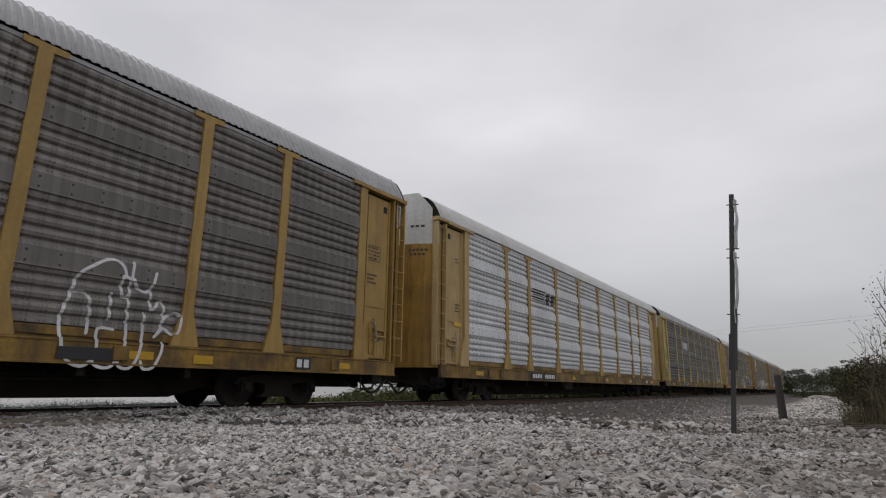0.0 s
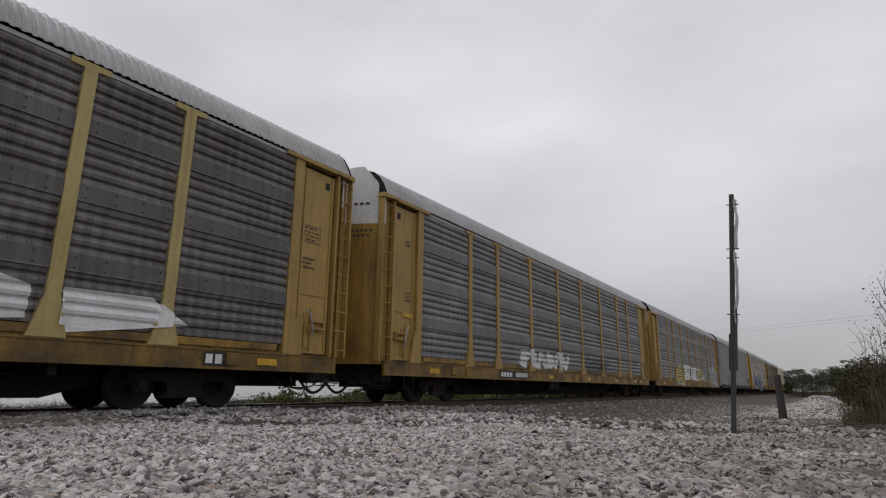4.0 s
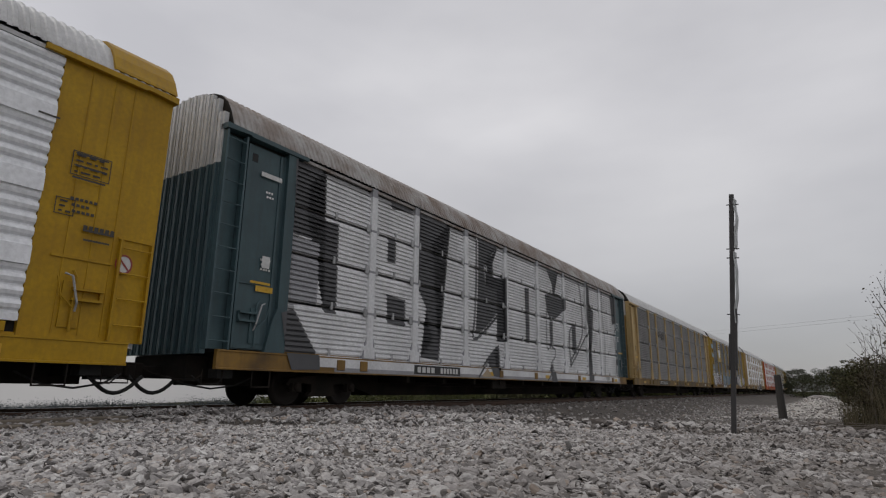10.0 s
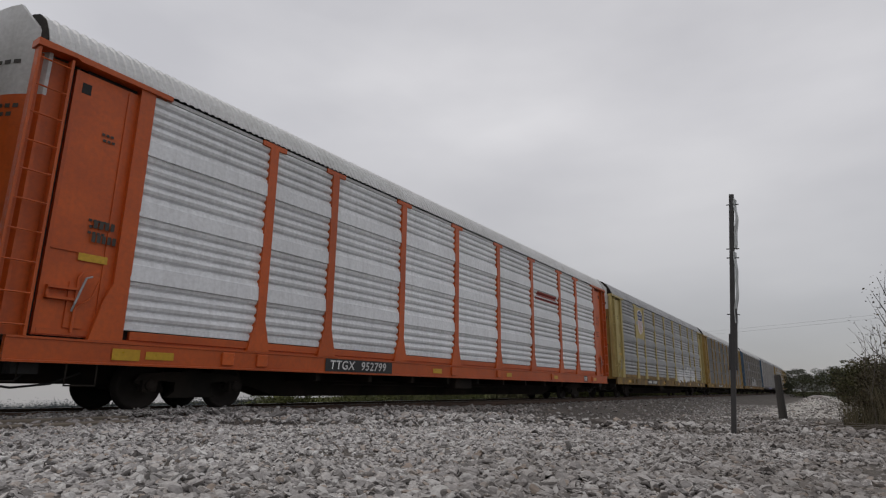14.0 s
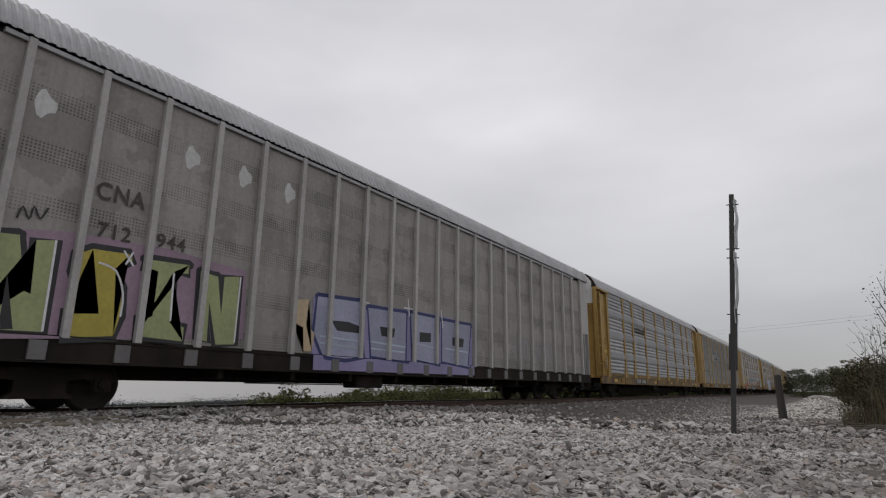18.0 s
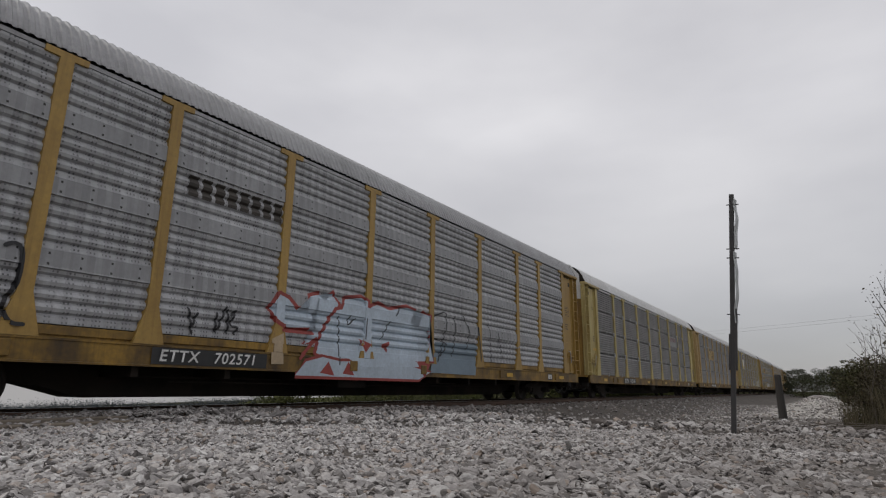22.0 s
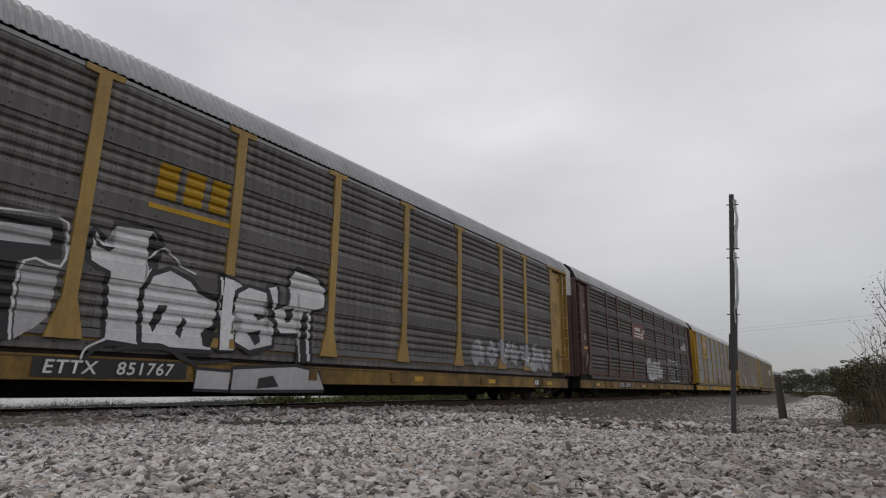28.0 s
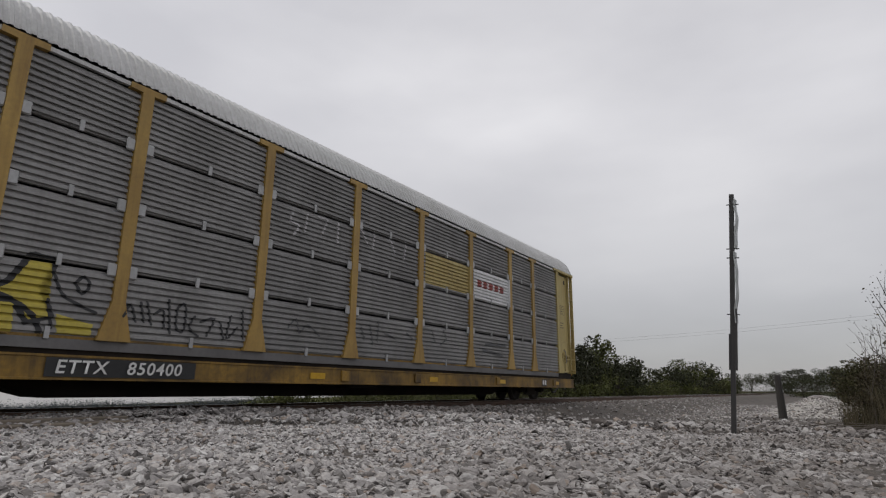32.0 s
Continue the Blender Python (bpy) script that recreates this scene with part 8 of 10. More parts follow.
    bars(c, k, 7.7, 8.8, 3.72, 3.87, 7, "ink", 0.006, "emblem")
    bars(c, k, 7.7, 9.0, 3.5, 3.65, 8, "ink", 0.006, "emblem")

    c, k = rail_car(21, -0.54, "A", "ochre", "galv_light", "roof", "enclosed auto carrier, ochre posts, galvanised panels, colourful graffiti", door="tan", marks="ETTX 702928", mark_at=6.5)
    for i in range(5):
        block(c, k, 6.55, 7.75, 4.38 - 0.09 * i, 4.42 - 0.09 * i, "ink", "emblem", 0.005)
    bars(c, k, 7.75, 8.5, 4.05, 4.38, 2, "ink", 0.006, "emblem", 0.1)
    bars(c, k, 7.6, 8.7, 3.78, 3.93, 7, "ink", 0.006, "emblem")
    bars(c, k, 7.6, 8.95, 3.56, 3.71, 8, "ink", 0.006, "emblem")
    splash(c, k, "r", [(3.37, 1.51), (5.75, 1.65), (6.27, 1.49), (6.53, 1.17), (6.47, 0.82), (6.06, 0.76), (5.91, 1.17), (5.73, 0.7), (5.08, 0.64), (5.05, 1.11), (4.89, 1.36), (4.79, 0.67), (4.17, 0.65), (4.17, 1.04), (3.46, 0.99)], "m")
    splash(c, k, "o", [(3.38, 1.43), (5.66, 1.6), (5.61, 1.24), (3.43, 1.15)])
    splash(c, k, "y", [(3.27, 2.11), (3.95, 2.2), (4.05, 2.31), (4.33, 2.39), (4.74, 2.4), (5.02, 2.18), (5.22, 2.39), (5.55, 2.37), (5.4, 2.06), (6.17, 2.28), (6.12, 1.87), (5.79, 1.68), (3.38, 1.47)], "m")
    splash(c, k, "e", [(6.21, 1.98), (6.57, 1.73), (6.47, 1.22), (6.28, 1.4)])
    brush(c, k, "m", 0.05, [(4.06, 2.22), (4.26, 2.35), (4.57, 2.39), (4.93, 2.26), (5.03, 2), (5.05, 1.69)], [(5.04, 2.09), (5.22, 2.39), (5.5, 2.36), (5.61, 2.28)], [(5.51, 1.93), (6.12, 2.22)])
    brush(c, k, "c", 0.06, [(3.37, 1.49), (4.46, 1.57), (5.74, 1.66)])
    brush(c, k, "w", 0.06, [(4.75, 2.3), (4.9, 2.16), (4.96, 1.9), (4.84, 1.7)], [(4.05, 2.27), (3.88, 1.78)], [(3.87, 1.65), (4.1, 1.73)], [(5.51, 2.31), (5.37, 1.96), (5.43, 1.73)], [(6.08, 2.12), (6.02, 1.81), (5.74, 1.68)], [(4.34, 1.6), (4.43, 0.9), (4.26, 0.73)], [(4.68, 1.59), (4.68, 0.91), (4.44, 0.74)], [(5.51, 1.6), (5.68, 1.06), (5.45, 0.78)], [(5.8, 1.64), (6.23, 1.39)], [(6.42, 1.16), (6.35, 0.87)], [(5.37, 1), (5.15, 0.77)])
    brush(c, k, "r", 0.035, [(7.05, 2.05), (7.23, 2.07), (7.19, 1.85), (7.37, 1.93)], [(7.42, 2.04), (7.5, 1.89), (7.61, 2.09), (7.7, 1.91)], [(7.88, 2.1), (8.09, 2.07), (8.05, 1.78), (7.84, 1.87), (7.88, 2.1)], [(7.21, 1.69), (7.35, 1.55), (7.46, 1.72)], [(7.72, 1.69), (7.95, 1.49), (8.06, 1.67), (8.29, 1.58)], [(5.85, 2.68), (5.94, 2.39)], [(5.78, 2.51), (6.03, 2.54)])
    brush(c, k, "k", 0.05, [(9.62, 1.45), (9.67, 1.89), (10.09, 2.16), (10.57, 2.12), (10.68, 1.93)], [(9.31, 1.25), (9.45, 1.5), (9.62, 1.45)], [(10.52, 1.52), (10.64, 1.13)], [(11.17, 2.12), (11.29, 1.85), (11.44, 2.15), (11.46, 1.87)], [(13.19, 2.18), (13.36, 1.88), (13.53, 2.29), (13.62, 2.06)])
    splash(c, k, "l", [(9.91, 1.6), (10.03, 1.87), (10.3, 1.87), (10.45, 1.64), (10.05, 1.55)], "k")
    splash(c, k, "l", [(10.78, 1.87), (10.86, 2.22), (11.1, 2.25), (11.13, 1.77), (10.89, 1.75)], "k")
    splash(c, k, "l", [(11.5, 2.01), (11.6, 2.16), (11.82, 2.16), (11.81, 1.83), (11.55, 1.85)], "k")
    splash(c, k, "l", [(12.29, 1.94), (12.39, 2.22), (12.63, 2.24), (12.6, 1.94)], "k")
    splash(c, k, "s", [(12.73, 1.83), (12.94, 2.15), (13.14, 2.14), (12.96, 1.73)], "k")
    splash(c, k, "l", [(14.09, 2.11), (14.37, 2.43), (14.82, 2.34), (14.89, 2.01), (14.15, 1.95)], "k")
    splash(c, k, "w", [(9.94, 1.41), (10.05, 1.55), (10.1, 1.38)])
    splash(c, k, "w", [(12.75, 1.8), (12.94, 2), (12.96, 1.74)])
    splash(c, k, "s", [(10.09, 0.73), (10.55, 1.06), (11.77, 1.05), (11.9, 0.78), (11.37, 0.76), (10.57, 0.87), (10.4, 0.67)], "k")
    splash(c, k, "s", [(11.82, 1.05), (12.2, 1.38), (12.56, 1.3), (12.69, 1.09)], "k")
    splash(c, k, "s", [(11.88, 1.05), (12.82, 1.02), (12.71, 0.65), (11.8, 0.7)], "k")
    splash(c, k, "s", [(12.81, 1.09), (13.17, 1.38), (13.44, 1.12)], "k")
    splash(c, k, "s", [(13.58, 1.13), (13.84, 1.37), (14.41, 1.16)], "k")
    splash(c, k, "s", [(13.19, 0.96), (14.56, 0.93), (14.42, 0.72), (13.08, 0.69)])
    splash(c, k, "s", [(15, 1.02), (15.47, 1.12), (15.86, 0.88), (15.63, 0.67)], "k")
    splash(c, k, "w", [(10.22, 0.63), (10.48, 0.76), (10.4, 0.62)])
    splash(c, k, "w", [(10.9, 0.81), (11.05, 0.95), (11.06, 0.82)])
    splash(c, k, "w", [(11.37, 0.76), (11.89, 0.91), (11.8, 0.69)])
    splash(c, k, "w", [(13.33, 0.63), (13.86, 0.8), (14.28, 0.71)])
    splash(c, k, "w", [(15.1, 0.94), (15.47, 0.79), (15.67, 0.67)])
    splash(c, k, "w", [(18.68, 1.93), (18.83, 2.38), (19.27, 2.43), (19.48, 2.08), (19.96, 2.39), (20.18, 2.07), (20.69, 2.49), (21.3, 2.32), (21.43, 2), (18.81, 1.74)], "k")
    splash(c, k, "y", [(18.68, 1.73), (21.42, 1.85), (21.51, 1.57), (18.72, 1.5)])
    splash(c, k, "r", [(18.71, 1.48), (21.51, 1.53), (21.39, 1.24), (18.79, 1.25)])
    splash(c, k, "k", [(18.47, 1.63), (18.58, 1.39), (19.04, 1.18), (19.3, 1.11), (19.98, 1.12), (20.35, 1.29), (20.52, 1.2), (21.17, 1.25), (21.34, 1.68), (21.22, 2.31), (18.47, 1.88)])
    splash(c, k, "w", [(18.47, 2.13), (18.51, 2.36), (18.68, 2.48), (18.94, 2.45), (19.12, 2.25), (19.19, 1.9), (18.59, 1.83), (18.45, 1.96)], "k")
    splash(c, k, "w", [(19.15, 2.26), (19.2, 2.41), (19.32, 2.46), (19.43, 2.36), (19.4, 2.21), (19.29, 2.1), (19.17, 2.13)], "k")
    splash(c, k, "w", [(19.41, 2.17), (19.66, 2.37), (19.95, 2.41), (20.16, 2.29), (20.23, 1.96), (19.45, 1.89)], "k")
    splash(c, k, "w", [(20.21, 2.35), (20.35, 2.43), (20.62, 2.45), (20.8, 2.25), (20.8, 1.99), (20.31, 1.97)], "k")
    splash(c, k, "w", [(20.84, 2.25), (20.98, 2.38), (21.17, 2.25), (21.2, 1.83), (20.91, 1.95)], "k")
    splash(c, k, "y", [(18.46, 1.71), (18.59, 1.83), (19.19, 1.88), (19.09, 1.66), (18.51, 1.63)], "k")
    splash(c, k, "y", [(19.28, 1.87), (20.26, 1.96), (20.29, 1.77), (19.26, 1.69)])
    splash(c, k, "y", [(20.31, 1.97), (20.86, 1.94), (21.16, 1.82), (20.34, 1.73)])
    splash(c, k, "r", [(18.48, 1.59), (19.05, 1.66), (19.19, 1.86), (19.29, 1.33), (19.1, 1.36), (18.92, 1.47), (18.57, 1.47)], "k")
    splash(c, k, "r", [(19.24, 1.64), (20.29, 1.75), (20.28, 1.43), (19.96, 1.24), (19.45, 1.26)], "k")
    splash(c, k, "r", [(20.34, 1.73), (21.22, 1.8), (21.3, 1.42), (21.05, 1.29), (20.5, 1.3)], "k")
    brush(c, k, "w", 0.05, [(18.69, 1.44), (18.92, 1.44), (19.14, 1.63), (19.19, 1.9)], [(19.35, 1.65), (19.27, 1.33), (19.1, 1.34)], [(20.27, 1.77), (20.19, 1.37), (19.96, 1.24)], [(21.23, 1.73), (21.32, 1.47), (21.16, 1.35)])
    brush(c, k, "k", 0.05, [(19.49, 2.23), (19.73, 2.17), (19.91, 1.82), (19.91, 1.63)], [(20, 2.37), (20.16, 1.95), (20.14, 1.7)], [(18.55, 2.06), (18.69, 2.18), (18.67, 2.04), (18.62, 1.9)], [(20.59, 1.86), (20.67, 1.51)], [(20.54, 1.8), (20.76, 1.83), (20.89, 1.69)])
    brush(c, k, "e", 0.1, [(17.9, 1.87), (18.39, 1.91)], [(21.33, 1.95), (21.83, 1.96)])
    splash(c, k, "t", [(22.53, 1.24), (22.43, 2.15), (22.71, 2.31), (22.87, 2.21), (22.97, 1.98), (24.5, 2.02), (24.69, 1.51), (24.66, 1.19), (24.02, 1.19), (23.36, 1.24)], "q")
    brush(c, k, "q", 0.04, [(22.93, 2.04), (23.01, 1.27)], [(23.28, 2.02), (23.32, 1.27)], [(23.7, 2), (23.82, 1.2)])
    brush(c, k, "k", 0.04, [(17.99, 1.33), (18.11, 1.42), (18.24, 1.27), (18.36, 1.41)], [(21.53, 1.81), (21.68, 1.61), (21.79, 1.79)], [(21.58, 1.39), (21.79, 1.24), (21.89, 1.42)])

    c, k = rail_car(22, -0.90, "A", "ochre", "galv_light", "roof", "enclosed auto carrier, ochre posts, galvanised panels, dark wordmark, graffiti", marks="ETTX 702571", mark_at=6.5)
    bars(c, k, 6.7, 9.0, 3.85, 4.25, 8, "ink", name="emblem")
    splash(c, k, "s", [(14.9, 1.73), (17.37, 1.82), (17.19, 0.82), (14.63, 0.84)])
    splash(c, k, "L", [(8.82, 2), (9.01, 2.3), (9.25, 2.24), (9.52, 2.03), (9.85, 2.04), (9.9, 2.39), (10.16, 2.46), (10.35, 2.32), (10.61, 2.55), (10.78, 2.31), (10.64, 2.09), (10.97, 1.52), (10.89, 1.39), (10.15, 1.46), (9.83, 1.32), (10.13, 1.71), (9.31, 1.64), (8.99, 1.79)], "r")
    splash(c, k, "L", [(10.18, 1.15), (10.32, 1.54), (10.73, 2.17), (10.92, 2.21), (11.04, 2.47), (11.61, 2.58), (11.82, 2.51), (11.8, 2.15), (11.67, 1.58), (11.92, 1.04), (10.92, 1)], "r")
    splash(c, k, "L", [(11.94, 2.38), (12.27, 2.49), (12.74, 2.4), (13.48, 2.56), (13.88, 2.53), (13.63, 2.19), (13.91, 1.9), (14.3, 2.5), (14.58, 2.45), (14.46, 1.94), (14.77, 1.16), (13.55, 1.11), (12.79, 1.51), (12.13, 1.19)], "r")
    splash(c, k, "L", [(9.86, 0.95), (10.36, 1.07), (10.92, 1), (11.92, 1.04), (13.81, 0.97), (14.63, 0.84), (14.09, 0.64), (9.57, 0.65)], "r")
    splash(c, k, "L", [(10.84, 2.04), (11.83, 2.36), (14.04, 2.07), (14.08, 0.98), (11.72, 0.9), (10.71, 1.25)])
    splash(c, k, "r", [(10.3, 0.72), (10.55, 0.98), (10.76, 0.67)])
    splash(c, k, "r", [(11.03, 0.72), (11.21, 1.01), (11.43, 0.69)])
    splash(c, k, "r", [(13.94, 1.13), (14.36, 0.68), (14.62, 1.08)])
    splash(c, k, "r", [(11.57, 1.57), (12, 1.46), (11.8, 1.24)])
    splash(c, k, "r", [(12.44, 1.49), (12.79, 1.59), (12.68, 1.29)])
    brush(c, k, "r", 0.08, [(9.16, 1.57), (10.06, 1.58)], [(10.15, 1.46), (9.69, 1.01)])
    brush(c, k, "k", 0.035, [(10.84, 2.04), (10.92, 0.93)], [(11.81, 2.08), (11.78, 1.58)], [(12.76, 2.1), (12.43, 1.63)], [(11.23, 2.09), (11.14, 1.87), (11.43, 2.04)], [(12.99, 2.28), (13.23, 2.53)])
    splash(c, k, "c", [(8.88, 1.37), (9.17, 1.51), (9.23, 0.87), (8.91, 0.86)])
    brush(c, k, "k", 0.045, [(14.88, 2.48), (15.49, 2.63), (15.35, 1.85), (15.06, 1.17)], [(15.97, 2.59), (15.98, 1.9), (15.83, 1.37)], [(16.48, 2.65), (16.83, 2.14), (16.66, 1.59)], [(17.38, 2.37), (17.56, 1.28)], [(18.15, 2.54), (18.33, 1.31)], [(18.76, 2.3), (19.16, 1.44)], [(14.89, 1.82), (15.5, 1.69), (15.2, 1.34)])
    brush(c, k, "g", 0.04, [(20.06, 1.79), (20.78, 2.04), (20.52, 1.51)])
    brush(c, k, "k", 0.05, [(6.98, 1.78), (7.09, 1.34)], [(7.16, 1.7), (7.09, 1.49)], [(7.57, 1.75), (7.57, 1.38), (7.76, 1.88)], [(7.81, 1.83), (7.83, 1.4)], [(7.88, 1.73), (8, 1.85), (7.88, 1.56), (8.04, 1.52), (7.99, 1.39)])
    brush(c, k, "k", 0.06, [(4.05, 2.32), (4.18, 2.38), (4.27, 2.24), (4.27, 1.82), (4.15, 1.48), (4.26, 1.26), (4.43, 1.24)])

    c, k = rail_car(23, -1.28, "B", "ochre", "strip_mid", "roof_light", "enclosed auto carrier, ochre posts, grey ribbed panels, small pale emblem", door="pale", post="pale", marks="ETTX 810180", mark_at=5.6)
    block(c, k, 17.75, 20.3, 3.6, 4.4, "strip_light", "emblem", 0.002, "pale emblem field")
    bars(c, k, 18.0, 20.0, 3.95, 4.25, 4, "spray_x", 0.006, "emblem")

    c, k = rail_car(24, -1.62, "B", "tan", "strip_mid", "roof_light", "enclosed auto carrier, tan ends, grey ribbed panels, tan emblem panel", sill="ochre", marks="")
    block(c, k, 6.45, 9.1, 3.35, 4.45, "tan", "painted_panel", 0.003, "tan painted field")
    bold = [(6.95, 3.85), (6.75, 4.0), (6.75, 4.2), (6.95, 4.32), (7.7, 4.32), (7.9, 4.2), (7.95, 3.75), (8.15, 3.62), (8.65, 3.62), (8.8, 3.75), (8.8, 4.1)]
    painted("emblem", ribbon(bold, 0.12), M["ink"], c, k, 0.007, "dark looping line emblem")

    c, k = rail_car(25, -1.84, "B", "pale", "galv_taupe", "roof_light", "enclosed auto carrier, pale yellow posts, brown-grey panels, shield panel", sill="ochre", marks="ETTX 908734", mark_at=6.0)
    plate_panel(c, 4.50, 6.19, 3.35, 5.44, "pale")
    shield(c, k, 5.4, 4.45, 1.35, 1.75, stripes=False)
    tag(c, k, 6.7, 7.5, 1.15, 1.6, "w", 60, 0.04)
    piece(c, k, 15.2, 17.6, 1.1, 2.1, 3, "g", "d", 61, 0.22)
    tag(c, k, 19.5, 24.4, 1.05, 2.2, "w", 62, 0.07)
    tag(c, k, 10.0, 12.0, 1.2, 1.8, "r", 63, 0.03)

    c, k = rail_car(26, -2.02, "A", "pale", "galv_mid", "roof", "enclosed auto carrier, yellow frame, galvanised panels, yellow emblem", door="ochre")
    block(c, k, 7.2, 9.0, 3.5, 4.3, "yellow", "painted_panel", 0.004)
    bars(c, k, 7.5, 8.7, 3.8, 4.1, 3, "ink", 0.008, "emblem")
    tag(c, k, 2.5, 6.0, 1.1, 1.9, "k", 64, 0.06)
    piece(c, k, 10.0, 14.6, 1.1, 1.85, 6, "w", "g", 65, 0.25)

    c, k = rail_car(27, -2.15, "B", "tan", "strip_mid", "roof_light", "enclosed auto carrier, tan ends and posts, grey ribbed panels", sill="ochre")

    c, k = rail_car(28, -2.23, "A", "ochre", "galv_dark", "roof", "enclosed auto carrier, ochre posts, sooty panels, huge white graffiti", marks="ETTX 851767", mark_at=6.07, drop=0.24)
    bars(c, k, 7.4, 9.0, 3.65, 4.3, 3, "yellow", 0.006, "emblem", 0.05)
    block(c, k, 7.3, 9.0, 3.42, 3.52, "yellow", "emblem", 0.006)
    piece(c, k, 18.3, 24.7, 1.0, 2.2, 7, "g", "d", 68, 0.3)
    splash(c, k, "k", [(4.86, 2.72), (6.03, 2.86), (6.11, 2.6), (6.09, 2.25), (5.55, 2.14), (5.59, 1.02), (5.15, 0.99)])
    splash(c, k, "q", [(4.88, 2.6), (5.93, 2.72), (5.94, 2.44), (4.92, 2.34)])
    splash(c, k, "q", [(5.63, 2.08), (6.11, 2.08), (6.07, 1.39), (5.91, 1.21), (5.66, 1.03)])
    brush(c, k, "w", 0.04, [(4.85, 2.78), (5.98, 2.91), (6.15, 2.61), (6.1, 2.14), (5.62, 2.14), (5.62, 1.03)])
    splash(c, k, "w", [(6.52, 2.61), (6.54, 2.8), (6.69, 2.64), (6.87, 2.63), (6.84, 2.96), (7.45, 3.01), (7.63, 2.85), (7.53, 2.42), (7.46, 2.21), (7.39, 2.01), (7.4, 1.53), (7.42, 1.07), (6.91, 1.12), (6.91, 1.48), (6.84, 2.2), (6.66, 2.26), (6.52, 2.33)], "k")
    splash(c, k, "k", [(7.45, 2.99), (7.63, 2.85), (7.55, 2.43), (7.46, 2.31), (7.4, 2.8)])
    splash(c, k, "k", [(6.53, 2.75), (6.66, 2.59), (6.86, 2.6), (6.8, 2.52), (6.57, 2.57)])
    splash(c, k, "w", [(7.51, 1.12), (7.45, 1.92), (7.55, 2.23), (7.85, 2.38), (8.25, 2.24), (8.44, 2.06), (8.87, 1.96), (8.86, 1.58), (8.8, 1.06), (8.02, 1.06)], "k")
    splash(c, k, "k", [(7.68, 1.28), (7.61, 1.46), (7.72, 1.76), (7.9, 1.78), (7.76, 1.43)])
    splash(c, k, "k", [(8.09, 1.31), (8.21, 1.62), (8.28, 1.53), (8.19, 1.22)])
    splash(c, k, "w", [(8.88, 2.45), (9.27, 2.4), (9.41, 2.31), (9.28, 1.73), (9.29, 1.08), (8.98, 1.07), (8.93, 1.8)], "k")
    splash(c, k, "k", [(8.59, 1.35), (8.8, 1.52), (8.91, 1.91), (8.92, 1.06), (8.65, 1.13)])
    splash(c, k, "w", [(9.29, 2.18), (9.54, 2.33), (9.97, 2.28), (9.95, 1.81), (10.26, 1.66), (10.23, 1.25), (9.68, 1.11), (9.33, 1.25), (9.48, 1.65), (9.26, 1.84)], "k")
    splash(c, k, "k", [(9.64, 1.44), (9.91, 1.52), (9.94, 1.29), (9.8, 1.2)])
    splash(c, k, "k", [(9.74, 1.84), (10.09, 1.82), (9.82, 1.7)])
    splash(c, k, "w", [(10.03, 2.4), (10.25, 2.46), (10.27, 1.96), (10.6, 2.12), (10.62, 2.74), (10.76, 2.89), (11.37, 2.8), (11.66, 2.58), (11.6, 2.18), (11.26, 2.07), (11.27, 0.96), (10.95, 0.94), (10.97, 1.55), (10.42, 1.5)], "k")
    splash(c, k, "k", [(10.53, 1.99), (10.76, 2.08), (10.71, 1.77), (10.56, 1.73)])
    splash(c, k, "k", [(10.99, 1.92), (11.17, 2.06), (11.19, 0.95), (10.99, 0.94)])
    splash(c, k, "q", [(8.56, 0.69), (9.27, 0.66), (9.25, 0.35), (8.54, 0.37)], "k")
    splash(c, k, "q", [(9.33, 0.72), (10.88, 0.82), (11.55, 0.72), (11.75, 0.36), (9.31, 0.35)], "k")
    splash(c, k, "k", [(9.94, 0.57), (10.29, 0.63), (10.46, 0.41), (9.9, 0.37)])
    brush(c, k, "k", 0.06, [(6.59, 0.76), (6.88, 1.03), (7.43, 1.02), (8.03, 1.01), (8.55, 0.74)], [(7.07, 0.96), (7.81, 1.09), (8.37, 0.83), (9.19, 0.87)])
    brush(c, k, "w", 0.035, [(6.58, 0.8), (6.64, 0.97), (6.91, 1.12)], [(7.33, 2.39), (7.69, 2.76), (8.04, 2.52), (8.34, 2.41)])

    c, k = rail_car(29, -2.21, "A", "brown", "galv_soot", "roof", "enclosed auto carrier, oxide-brown frame, very dark panels, red emblem panel", sill="ochre", marks="ETTX 850221", mark_at=5.9, cap=False, drop=0.24)
    plate_panel(c, 9.17, 11.76, 3.25, 4.4, "oxide")
    bars(c, k, 9.6, 10.8, 3.92, 4.12, 7, "letter", 0.010, "emblem")
    for z in (3.55, 3.72):
        block(c, k, 9.45, 11.4, z, z + 0.08, "letter", "emblem", 0.010)
    painted("emblem", ribbon([(11.3, 3.5), (11.25, 3.8), (11.35, 4.0), (11.55, 4.05), (11.7, 3.9)], 0.09), M["letter"], c, k, 0.012)
    splash(c, k, "q", [(11.76, 1.49), (11.89, 1.75), (11.86, 2.08), (12.13, 2.24), (12.72, 2.36), (12.95, 2.13), (14.06, 2.25), (14.68, 2.16), (15.33, 2.39), (15.41, 1.76), (16.05, 1.97), (16.21, 1.65), (15.79, 1.15), (15.37, 1.29), (14.36, 1.09), (13.88, 1.18), (13.02, 1.03), (12.22, 1.13), (12.01, 1.37)], "k")
    splash(c, k, "g", [(13.06, 2), (13.38, 2.03), (13.47, 1.4), (13.1, 1.42)])
